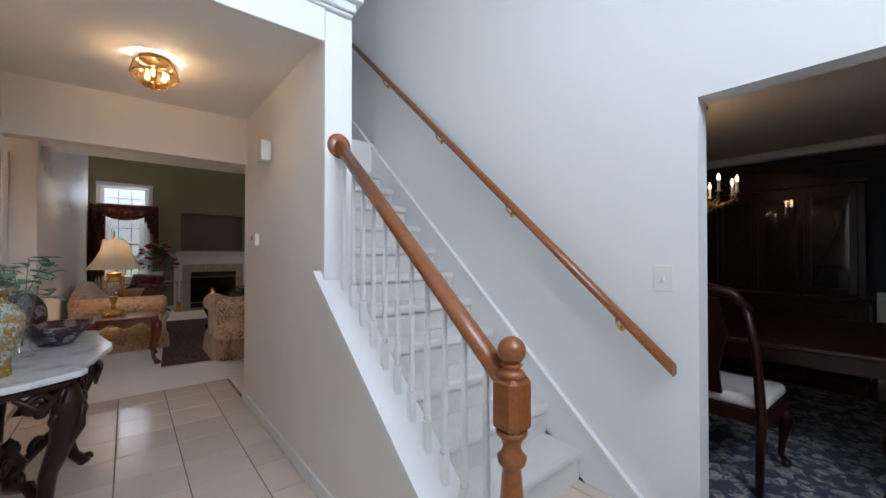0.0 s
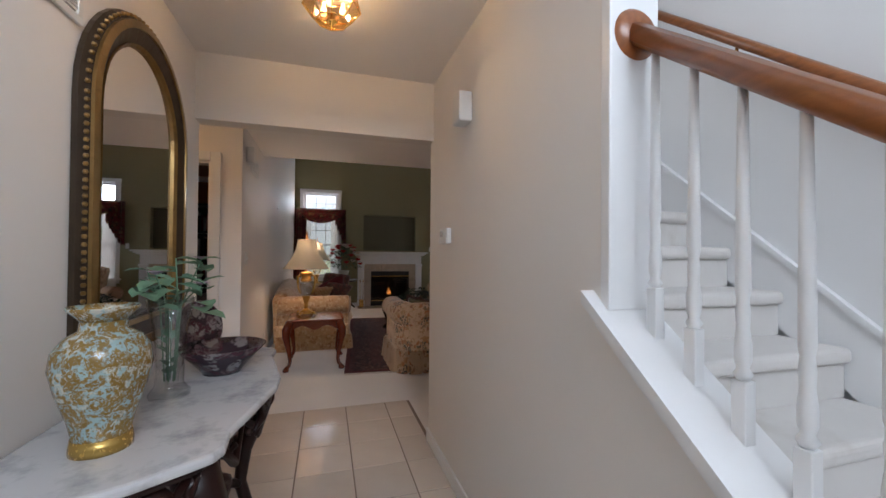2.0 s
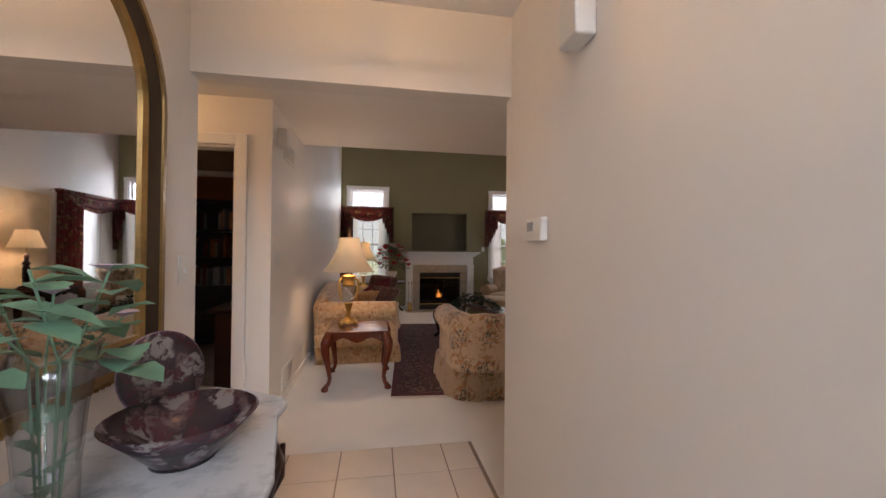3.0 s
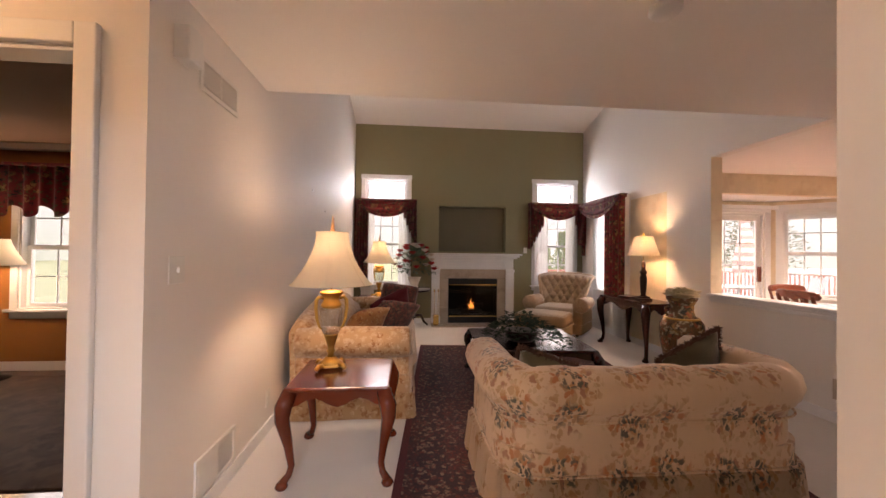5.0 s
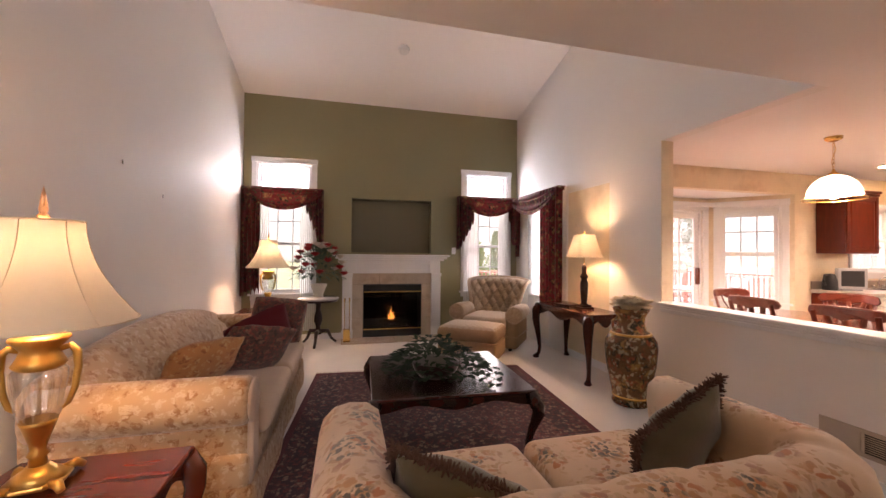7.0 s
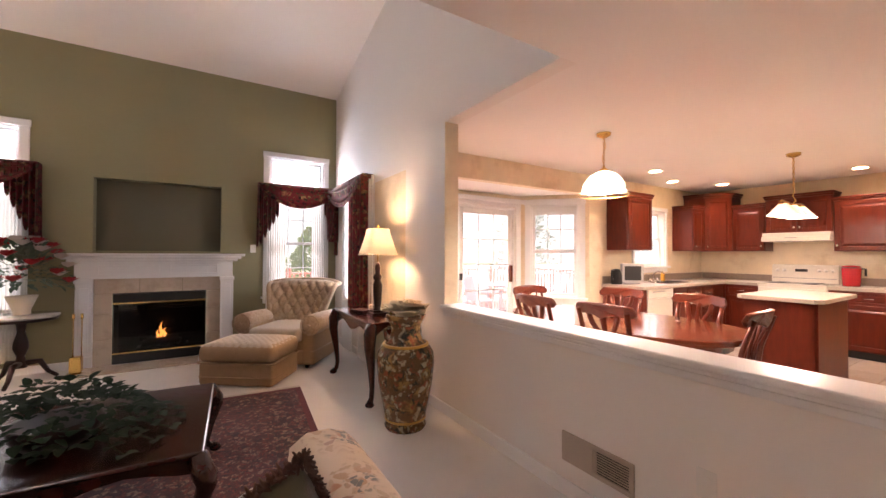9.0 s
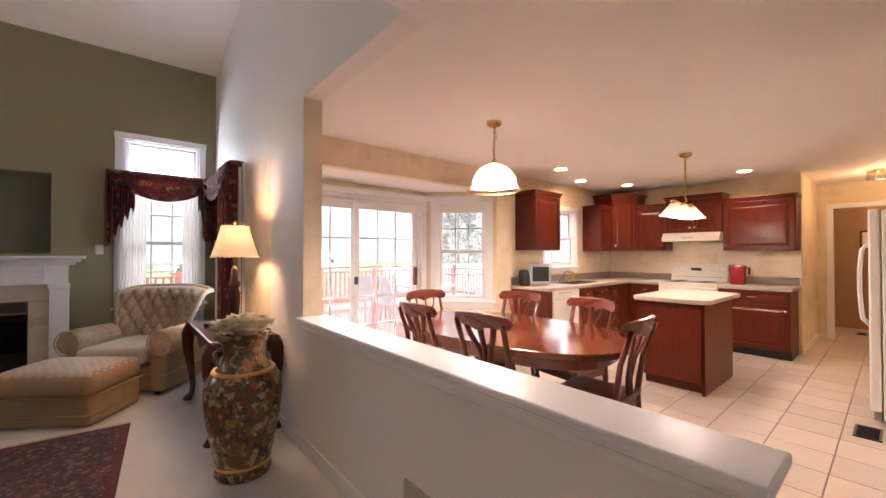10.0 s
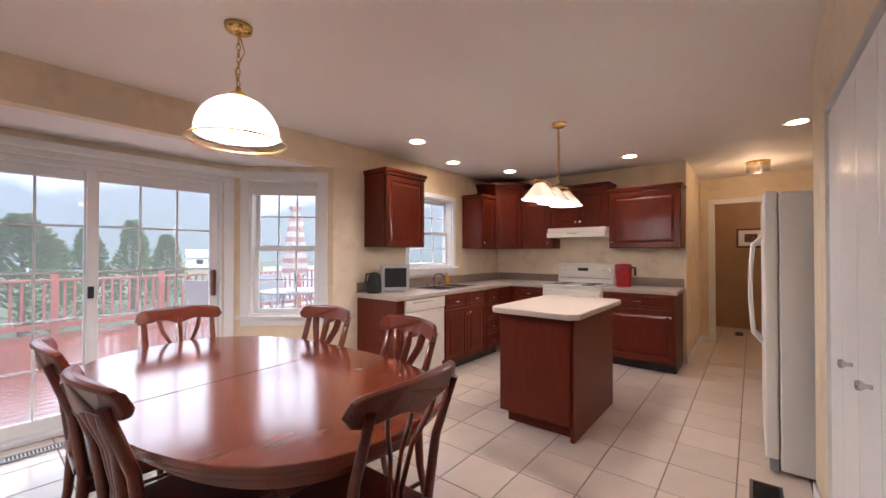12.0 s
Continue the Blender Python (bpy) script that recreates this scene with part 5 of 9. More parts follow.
part("disc", add_lathe(bmesh.new(), [(0.0, 0.0), (0.07, 0.002), (0.11, 0.012), (0.112, 0.018), (0.07, 0.01), (0.0, 0.008)], 36, pose(0, 0.112, 0)), DECOR, pl)
part("rim", add_tube(bmesh.new(), [(0.111 * math.cos(2 * math.pi * i / 36), 0.112 + 0.111 * math.sin(2 * math.pi * i / 36), 0.015) for i in range(37)], 0.003, 6), mat("mauve_glaze", (0.3, 0.2, 0.26), 0.25), pl)
part("stand", add_tube(bmesh.new(), [(-0.05, 0.03, 0.03), (-0.05, 0.0, 0.02), (-0.04, 0.09, -0.03), (0.04, 0.09, -0.03), (0.05, 0.0, 0.02), (0.05, 0.03, 0.03)], 0.003, 6), BLACK, pl)

# ---- living room ----
def cabriole(bm, x, y, top, dx, dy, big=0.045):
    """An S-curved table leg that swells outwards (dx, dy) at the knee and ends in a pad foot."""
    pts = [(x, y, top), (x + dx * 0.7, y + dy * 0.7, top - 0.08), (x + dx * 0.8, y + dy * 0.8, top * 0.72), (x + dx * 0.1, y + dy * 0.1, top * 0.42), (x - dx * 0.25, y - dy * 0.25, top * 0.2), (x, y, 0.06), (x + dx * 0.7, y + dy * 0.7, 0.028)]
    add_tube(bm, pts, [big, big * 1.15, big * 0.95, big * 0.6, big * 0.45, big * 0.45, big * 0.55], 10)
    return add_lathe(bm, [(0, 0), (big * 0.65, 0), (big * 0.85, 0.014), (big * 0.6, 0.034), (0, 0.04)], 14, pose(x + dx * 0.75, y + dy * 0.75, 0))


def cabriole_table(name, m, x0, y0, x1, y1, top, label, category, material, overhang=0.03, thick=0.025, apron=0.09, group="", out=0.035, big=0.042):
    t = thing(name, m, label, category, group)
    part("tabletop", boxed((x0, y0, top - thick, x1, y1, top), bevel=0.009), material, t)
    a, b, c, d = x0 + overhang, y0 + overhang, x1 - overhang, y1 - overhang
    z1 = top - thick
    n_ = 12
    for k, (p, q) in enumerate((((a, b), (c, b)), ((c, b), (c, d)), ((c, d), (a, d)), ((a, d), (a, b)))):
        length = math.hypot(q[0] - p[0], q[1] - p[1])
        outline = [(0.0, z1), (length, z1)] + [(length * (1 - i / n_), z1 - apron * (0.72 + 0.28 * math.cos(4 * math.pi * i / n_))) for i in range(n_ + 1)]
        bm = add_prism(bmesh.new(), outline, -0.01, 0.01)
        turn = math.atan2(q[1] - p[1], q[0] - p[0])
        bmesh.ops.transform(bm, matrix=Matrix.Translation((p[0], p[1], 0)) @ Matrix.Rotation(turn, 4, "Z") @ Matrix.Rotation(radians(90), 4, "X"), verts=bm.verts)
        part("apron", bm, material, t)
    for x, y, sx, sy in ((a, b, -1, -1), (c, b, 1, -1), (c, d, 1, 1), (a, d, -1, 1)):
        part("leg", cabriole(bmesh.new(), x, y, z1, out * sx, out * sy, big), material, t)
    return t


def shade_bm(bottom, top, h, flare=1.9, segs=32, square=0.0):
    """An open bell-shaped lampshade with thin walls."""
    prof = [(top + (bottom - top) * (1 - k / 12) ** flare, h * k / 12) for k in range(13)]
    b = bmesh.new()
    rings = []
    for r, z in prof:
        ring = []
        for i in range(segs):
            a = 2 * math.pi * (i + 0.5) / segs
            k = r * (1 - square + square / max(abs(math.cos(a)), abs(math.sin(a)))) if square else r
            ring.append(b.verts.new((k * math.cos(a), k * math.sin(a), z)))
        rings.append(ring)
    for p, q in zip(rings, rings[1:]):
        for i in range(segs):
            b.faces.new((p[i], p[(i + 1) % segs], q[(i + 1) % segs], q[i])).smooth = True
    return b


SHADE = mat("cream_silk_lampshade", (0.86, 0.74, 0.55), 0.85, vary=0.03, scale=30, fine=400, bump=0.1, trans=0.05)
BULB = glow("warm_bulb", (1.0, 0.72, 0.4), 14.0)
GILT = mat("antique_gilt_metal", (0.58, 0.34, 0.09), 0.33, metal=0.9, vary=0.25, scale=18, bump=0.1)
ROSE = mat("rose_gold_finial", (0.5, 0.28, 0.15), 0.3, metal=0.8)


def urn_lamp(m, label, s=1.0):
    lampo = thing("table_lamp", m, label, "table lamp", "crystal urn lamps")
    bm = add_prism(bmesh.new(), [(0.08, 0.04), (0.04, 0.08), (-0.04, 0.08), (-0.08, 0.04), (-0.08, -0.04), (-0.04, -0.08), (0.04, -0.08), (0.08, -0.04)], 0.016, 0.032, 0.005)
    add_lathe(bm, [(0.085, 0.03), (0.05, 0.055), (0.03, 0.075)], 8)
    part("base", bm, GILT, lampo, "stepped gilt base")
    for sx, sy in ((1, 1), (-1, 1), (-1, -1), (1, -1)):
        part("foot", add_tube(bmesh.new(), [(0.05 * sx, 0.05 * sy, 0.025), (0.075 * sx, 0.075 * sy, 0.03), (0.09 * sx, 0.09 * sy, 0.012)], [0.014, 0.016, 0.012], 8), GILT, lampo)
    part("stem", add_lathe(bmesh.new(), [(0.025, 0.07), (0.022, 0.1), (0.03, 0.11), (0.02, 0.125), (0.026, 0.15), (0.045, 0.21), (0.05, 0.225)], 20), GILT, lampo)
    ubm = bmesh.new()
    rings_ = []
    for r_, z_ in ((0.046, 0.225), (0.054, 0.24), (0.058, 0.27), (0.062, 0.3), (0.066, 0.33), (0.07, 0.36), (0.07, 0.385), (0.058, 0.398)):
        rings_.append([ubm.verts.new((r_ * (1 + 0.045 * math.cos(14 * a)) * math.cos(a), r_ * (1 + 0.045 * math.cos(14 * a)) * math.sin(a), z_)) for a in [2 * math.pi * k / 84 for k in range(84)]])
    for p_, q_ in zip(rings_, rings_[1:]):
        for k in range(84):
            ubm.faces.new((p_[k], p_[(k + 1) % 84], q_[(k + 1) % 84], q_[k])).smooth = True
    part("crystal_urn", ubm, glass("cut_crystal_urn", (0.93, 0.92, 0.9), 0.7, 0.08) if "cut_crystal_urn" not in bpy.data.materials else bpy.data.materials["cut_crystal_urn"], lampo, "faceted crystal urn")
    part("neck", add_lathe(bmesh.new(), [(0.058, 0.394), (0.07, 0.41), (0.062, 0.425), (0.054, 0.44), (0.05, 0.458), (0.066, 0.48), (0.078, 0.492), (0.076, 0.5), (0.045, 0.508), (0.012, 0.514)], 20), GILT, lampo)
    for sx in (-1, 1):
        part("handle", add_tube(bmesh.new(), [(0.05 * sx, 0, 0.455), (0.078 * sx, 0, 0.465), (0.095 * sx, 0, 0.445), (0.098 * sx, 0, 0.39), (0.09 * sx, 0, 0.32), (0.074 * sx, 0, 0.27), (0.06 * sx, 0, 0.255)], [0.01, 0.012, 0.013, 0.012, 0.01, 0.008, 0.005], 10), GILT, lampo)
    part("rod", add_lathe(bmesh.new(), [(0.006, 0.5), (0.006, 0.92)], 8), GILT, lampo)
    sh = part("shade", shade_bm(0.26, 0.105, 0.345), SHADE, lampo, "cream bell-shaped silk shade")
    sh.location = (0, 0, 0.545)
    part("shade_trim", add_tube(bmesh.new(), [(0.261 * math.cos(2 * math.pi * i / 32), 0.261 * math.sin(2 * math.pi * i / 32), 0.002) for i in range(33)], 0.004, 6), SHADE, sh)
    for k in range(6):
        a = math.pi / 3 * k + 0.35
        part("shade_seam", add_tube(bmesh.new(), [((0.1065 + 0.155 * (1 - j / 12) ** 1.9) * math.cos(a), (0.1065 + 0.155 * (1 - j / 12) ** 1.9) * math.sin(a), 0.345 * j / 12) for j in range(13)], 0.002, 5), SHADE, sh)
    part("top_trim", add_tube(bmesh.new(), [(0.106 * math.cos(2 * math.pi * i / 24), 0.106 * math.sin(2 * math.pi * i / 24), 0.344) for i in range(25)], 0.004, 6), SHADE, sh)
    part("finial", add_lathe(bmesh.new(), [(0.012, 0.89), (0.018, 0.905), (0.01, 0.915), (0.013, 0.925), (0.006, 0.98), (0.0, 1.01)], 12), ROSE, lampo)
    return lampo


et = cabriole_table("end_table", pose(0, 0, 0), -0.21, 5.47, 0.37, 6.06, 0.55, "red mahogany cabriole end table beside the sofa", "end table", MAHOG2, out=0.04)
urn_lamp(pose(-0.03, 5.86, 0.551, 0, 0, 12), "gilt and crystal urn lamp, lit, on the end table")
et2 = cabriole_table("end_table", pose(0, 0, 0), -0.35, 9.25, 0.3, 9.85, 0.6, "red mahogany cabriole end table behind the sofa", "end table", MAHOG2)
urn_lamp(pose(0.0, 9.57, 0.601, 0, 0, 40), "gilt and crystal urn lamp, lit, by the window")

DAMASK = patterned("gold_leaf_damask", (0.5, 0.32, 0.17), [(0.34, 0.16, 0.055), (0.6, 0.44, 0.28)], 17, 0.7, 0.46, sheen=0.3)
PLAINSOFA = mat("beige_sofa_cloth", (0.5, 0.37, 0.27), 0.9, vary=0.1, scale=9, bump=0.4, fine=350, sheen=0.3)


def chintz(name, ground, scale=5.0):
    """Printed cloth: sprays of small leaves and blossoms, each spray in its own colour, and pale gold twigs between them."""
    m = mat(name, ground, 0.75, vary=0.1, scale=5, bump=0.15, fine=300, sheen=0.25)
    n, link = m.node_tree.nodes, m.node_tree.links.new
    b = n["Principled BSDF"]
    source = b.inputs["Base Color"].links[0].from_socket
    co = n["Texture Coordinate"].outputs["Object"]

    def value(kind, op, x, y):
        v = n.new("ShaderNodeMath")
        v.operation = op
        link(x, v.inputs[0])
        link(y, v.inputs[1])
        return v.outputs[0]

    def ranged(socket, lo, hi):
        r = n.new("ShaderNodeMapRange")
        r.inputs[1].default_value, r.inputs[2].default_value = lo, hi
        link(socket, r.inputs[0])
        return r.outputs[0]

    wob, warp = n.new("ShaderNodeTexNoise"), n.new("ShaderNodeMix")
    wob.inputs["Scale"].default_value, wob.inputs["Detail"].default_value = 16.0, 3
    link(co, wob.inputs["Vector"])
    warp.data_type, warp.inputs[0].default_value = "VECTOR", 0.07
    link(co, warp.inputs[4])
    link(wob.outputs["Color"], warp.inputs[5])
    cell = n.new("ShaderNodeTexVoronoi")
    cell.inputs["Scale"].default_value, cell.inputs["Randomness"].default_value = scale, 0.45
    link(warp.outputs[1], cell.inputs["Vector"])
    radius = cell.outputs["Distance"]
    # rings of each spray: pale gold twigs, orange blossoms, grey-green leaves in its middle
    for k, (outer, inner, petal, gap, colours) in enumerate((
            (0.62, 0.5, 46.0, 0.4, ((0.5, 0.32, 0.17), (0.56, 0.4, 0.24), (0.46, 0.27, 0.14))),
            (0.52, 0.42, 34.0, 0.42, ((0.5, 0.2, 0.08), (0.5, 0.27, 0.12), (0.4, 0.2, 0.12))),
            (0.34, 0.26, 52.0, 0.22, ((0.1, 0.085, 0.065), (0.17, 0.14, 0.1), (0.13, 0.12, 0.085))))):
        mp = n.new("ShaderNodeMapping")
        mp.inputs["Location"].default_value = (k * 3.7, k * 1.9, k * 5.1)
        mp.inputs["Scale"].default_value = (1.0, 1.0, 0.6)
        link(warp.outputs[1], mp.inputs[0])
        bits = n.new("ShaderNodeTexVoronoi")
        bits.inputs["Scale"].default_value = petal
        link(mp.outputs[0], bits.inputs["Vector"])
        mask = value("", "MULTIPLY", ranged(radius, outer, inner), ranged(bits.outputs["Distance"], 0.58, 0.44))
        split = n.new("ShaderNodeSeparateColor")
        link(bits.outputs["Color"], split.inputs[0])
        mask = value("", "MULTIPLY", mask, ranged(split.outputs[1], gap, gap + 0.06))
        ramp = n.new("ShaderNodeValToRGB")
        ramp.color_ramp.interpolation = "CONSTANT"
        ramp.color_ramp.elements[0].color, ramp.color_ramp.elements[1].color = (*colours[0], 1), (*colours[1], 1)
        ramp.color_ramp.elements[1].position = 0.35
        ramp.color_ramp.elements.new(0.7).color = (*colours[2], 1)
        link(split.outputs[0], ramp.inputs[0])
        mx = n.new("ShaderNodeMix")
        mx.data_type = "RGBA"
        link(mask, mx.inputs[0])
        link(source, mx.inputs[6])
        link(ramp.outputs[0], mx.inputs[7])
        source = mx.outputs[2]
    link(source, b.inputs["Base Color"])
    return m


FLORAL = chintz("peach_floral_chintz", (0.66, 0.48, 0.32), 4.3)
VELVET = mat("burgundy_velvet", (0.1, 0.003, 0.008), 0.95, vary=0.25, scale=6, sheen=0.05, fine=300, bump=0.2)
TAPESTRY = patterned("dark_tapestry", (0.11, 0.055, 0.045), [(0.25, 0.15, 0.1), (0.045, 0.032, 0.03), (0.27, 0.065, 0.05)], 22, 0.9, 0.45)
ORANGE = patterned("rust_gold_cushion_cloth", (0.42, 0.2, 0.075), [(0.28, 0.1, 0.04), (0.5, 0.33, 0.16)], 20, 0.85, 0.4)
OLIVE = mat("olive_green_velvet", (0.115, 0.1, 0.055), 0.85, vary=0.3, scale=7, sheen=0.6, fine=300, bump=0.3)
FRINGE = mat("brown_brush_fringe", (0.1, 0.05, 0.035), 0.95, vary=0.4, scale=60, bump=0.8)


def pillow(name, m, w, h, d, material, label, trim=None, group=""):
    """A stuffed cushion with pinched corners, standing on its lower edge: x across, z up."""
    p = thing(name, m, label, "cushion", group)
    bm = bmesh.new()
    n_ = 12
    for side in (-1, 1):
        grid = []
        for i in range(n_ + 1):
            row = []
            for j in range(n_ + 1):
                u, v = 2 * i / n_ - 1, 2 * j / n_ - 1
                k = ((1 - u * u) * (1 - v * v)) ** 0.5
                s = 1 - 0.1 * (u * u * v * v)
                q = 1 - 0.06 * (1 - abs(u) ** 2) * abs(v) - 0.06 * (1 - abs(v) ** 2) * abs(u)
                row.append(bm.verts.new((u * w / 2 * s * q, side * d / 2 * k + 0.006 * math.sin(u * 7 + v * 5), h / 2 + v * h / 2 * s * q)))
            grid.append(row)
        for i in range(n_):
            for j in range(n_):
                bm.faces.new((grid[i][j], grid[i + 1][j], grid[i + 1][j + 1], grid[i][j + 1])).smooth = True
    bmesh.ops.remove_doubles(bm, verts=bm.verts, dist=0.004)
    bmesh.ops.recalc_face_normals(bm, faces=bm.faces)
    part("cover", bm, material, p)
    if trim:
        rnd_ = random.Random(len(label))
        bm = bmesh.new()
        edge = [(-1, t) for t in np.linspace(-1, 1, 75)] + [(1, t) for t in np.linspace(-1, 1, 75)] + [(t, 1) for t in np.linspace(-1, 1, 75)]
        for u, v in edge:
            s = 0.94
            c = Vector((u * w / 2 * s, 0, h / 2 + v * h / 2 * s))
            for k in range(4):
                o = Vector((u * 0.01 * (abs(u) == 1) + rnd_.uniform(-0.012, 0.012), rnd_.uniform(-0.025, 0.025), v * 0.008 * (abs(v) == 1) + rnd_.uniform(-0.012, 0.012)))
                add_tube(bm, [c, c + o], [0.006, 0.002], 4)
        part("fringe", bm, trim, p, "brown brush fringe")
    return p


def cushion_box(x0, y0, z0, x1, y1, z1, r=0.05):
    bm = add_box(bmesh.new(), x0, y0, z0, x1, y1, z1, r, 4)
    for f in bm.faces:
        f.smooth = True
    for v in bm.verts:
        u, w = (v.co.x - x0) / (x1 - x0) * 2 - 1, (v.co.y - y0) / (y1 - y0) * 2 - 1
        if v.co.z > (z0 + z1) / 2:
            v.co.z += 0.02 * (1 - u * u) * (1 - w * w)
    return bm


# long damask sofa against the west wall, facing east
sofa = thing("damask_sofa", pose(0, 0, 0), "gold leaf damask sofa with rolled arms along the wall", "sofa")
part("base", cushion_box(-0.45, 6.36, 0.1, 0.5, 8.62, 0.33, 0.04), DAMASK, sofa)
bm = bmesh.new()
for a, b in ((6.6, 7.52), (7.53, 8.42)):
    part("seat_cushion", cushion_box(-0.25, a, 0.32, 0.56, b, 0.46, 0.06), PLAINSOFA, sofa)
bm = bmesh.new()
rows_ = []
for t in np.linspace(0, 1, 33):
    top = 0.72 + 0.13 * math.sin(math.pi * t) ** 0.8
    puff = 0.04 * math.sin(math.pi * t) ** 0.5
    prof_ = [(-0.45, 0.1), (-0.46, 0.5), (-0.47, top - 0.06), (-0.44, top), (-0.38, top + 0.02), (-0.31, top), (-0.25, top - 0.08), (-0.2 + puff, 0.5 * top + 0.25), (-0.14 + puff, 0.5), (-0.14, 0.34)]
    rows_.append([bm.verts.new((x, 6.42 + 2.18 * t, z)) for x, z in prof_])
for p, q_ in zip(rows_, rows_[1:]):
    for i in range(len(p) - 1):
        bm.faces.new((p[i], q_[i], q_[i + 1], p[i + 1])).smooth = True
bm.faces.new(rows_[0])
bm.faces.new(rows_[-1])
bmesh.ops.recalc_face_normals(bm, faces=bm.faces)
part("backrest", bm, DAMASK, sofa)
for yc, s in ((6.45, -1), (8.58, 1)):
    bm = add_lathe(bmesh.new(), [(0.0, -0.005), (0.085, 0.0), (0.115, 0.012), (0.122, 0.03), (0.125, 0.5), (0.122, 0.9)], 24, Matrix.Translation((0.5, yc + 0.01 * s, 0.585)) @ Matrix.Rotation(radians(-90), 4, "Y"))
    add_box(bm, -0.42, yc - (0.05 if s < 0 else 0.11), 0.1, 0.49, yc + (0.11 if s < 0 else 0.05), 0.57, 0.03, 3)
    part("arm", bm, DAMASK, sofa)
    part("arm_front", add_lathe(bmesh.new(), [(0.0, 0.0), (0.1, 0.0), (0.112, 0.008), (0.1, 0.018), (0.0, 0.02)], 24, Matrix.Translation((0.5, yc + 0.01 * s, 0.585)) @ Matrix.Rotation(radians(90), 4, "Y")), PLAINSOFA, sofa)
    part("arm_panel", add_box(bmesh.new(), 0.48, yc - (0.04 if s < 0 else 0.1), 0.1, 0.515, yc + (0.1 if s < 0 else 0.04), 0.55, 0.03, 3), PLAINSOFA, sofa)


def skirt(outline, z0, z1, flare, pleats, box=0):
    """A pleated cloth skirt hanging from an outline."""
    bm, rows = bmesh.new(), []
    pts = []
    for (xa, ya), (xb, yb) in zip(outline, outline[1:]):
        n_ = max(2, int(math.hypot(xb - xa, yb - ya) / 0.02))
        nx, ny = (yb - ya), -(xb - xa)
        k = math.hypot(nx, ny)
        pts += [(xa + (xb - xa) * i / n_, ya + (yb - ya) * i / n_, nx / k, ny / k) for i in range(n_)]
    wave = lambda i: 0.009 * math.sin(i * pleats) if not box else -0.055 * max(0.0, 1 - abs(i % box - box / 2) / 1.3)  # noqa: E731
    for z, f in ((z1, 0.0), (z1 - 0.015, 0.5), (z0, 1.0)):
        rows.append([bm.verts.new((x + nx * (flare * f + f * wave(i)), y + ny * (flare * f + f * wave(i)), z)) for i, (x, y, nx, ny) in enumerate(pts)])
    for p, q in zip(rows, rows[1:]):
        for i in range(len(p) - 1):
            bm.faces.new((p[i], p[i + 1], q[i + 1], q[i])).smooth = True
    bmesh.ops.solidify(bm, geom=bm.faces[:], thickness=0.006)
    return bm


part("skirt", skirt([(-0.42, 6.33), (0.5, 6.33), (0.52, 6.36), (0.52, 8.66), (0.5, 8.69), (-0.42, 8.69)], 0.012, 0.2, 0.025, 0.18), DAMASK, sofa)
pillow("cushion", Matrix.Translation((-0.02, 7.14, 0.46)) @ pose(0, 0, 0, 36, 0, 48), 0.5, 0.4, 0.17, ORANGE, "rust and gold patterned cushion on the sofa", None, "sofa cushions")
pillow("cushion", Matrix.Translation((0.22, 7.46, 0.45)) @ pose(0, 0, 0, 36, 10, 34), 0.52, 0.46, 0.17, TAPESTRY, "dark floral tapestry cushion on the sofa", None, "sofa cushions")
pillow("cushion", Matrix.Translation((0.3, 7.9, 0.44)) @ pose(0, 0, 0, 28, -22, 26), 0.54, 0.5, 0.18, VELVET, "burgundy velvet cushion on the sofa", None, "sofa cushions")
pillow("cushion", Matrix.Translation((0.3, 8.24, 0.46)) @ pose(0, 0, 0, 18, 8, 12), 0.5, 0.5, 0.17, TAPESTRY, "dark floral tapestry cushion by the sofa arm", None, "sofa cushions")

# floral loveseat with one roll round back and arms, its back to the hall
love = thing("floral_loveseat", pose(0, 0, 0), "peach floral loveseat with a continuous rolled back", "loveseat")
X0, X1, YB, YF = 1.0, 2.5, 5.12, 5.86


def u_path(inset, front, corner=0.22, n_=16, m_=36):
    a, b, y = X0 + inset, X1 - inset, YB + inset
    pts = [(a, front)]
    pts += [(a + corner * (1 - math.cos(t)), y + corner * (1 - math.sin(t))) for t in [math.pi / 2 * i / n_ for i in range(n_ + 1)]]
    pts += [(a + corner + (b - a - 2 * corner) * i / m_, y) for i in range(1, m_)]
    pts += [(b - corner * (1 - math.sin(t)), y + corner * (1 - math.cos(t))) for t in [math.pi / 2 * i / n_ for i in range(n_ + 1)]]
    return pts + [(b, front)]


path = u_path(0.0, YF)
bm = bmesh.new()
rows = []
for i, (x, y) in enumerate(path):
    j0, j1 = max(i - 1, 0), min(i + 1, len(path) - 1)
    tx, ty = path[j1][0] - path[j0][0], path[j1][1] - path[j0][1]
    k = math.hypot(tx, ty)
    nx, ny = -ty / k, tx / k
    ring = []
    prof_ = [(0.09, 0.36), (0.095, 0.55), (0.11, 0.64), (0.1, 0.71), (0.05, 0.745), (-0.02, 0.75), (-0.08, 0.735), (-0.125, 0.69), (-0.14, 0.63), (-0.12, 0.57), (-0.085, 0.535), (-0.068, 0.5), (-0.07, 0.355)]
    # gathers run slantwise over the roll
    for r_, (o, z) in enumerate(prof_):
        fold = 0.009 * max(0.0, math.sin(i * 0.62 + r_ * 0.35)) ** 3 + 0.004 * math.sin(i * 0.37 + r_)
        puff = 1 - fold / 0.12 if 2 <= r_ <= 9 else 1.0
        ring.append(bm.verts.new((x + nx * o * puff, y + ny * o * puff, 0.62 + (z - 0.62) * puff)))
    rows.append(ring)
for p, q2 in zip(rows, rows[1:]):
    for i in range(len(p) - 1):
        bm.faces.new((p[i], q2[i], q2[i + 1], p[i + 1])).smooth = True
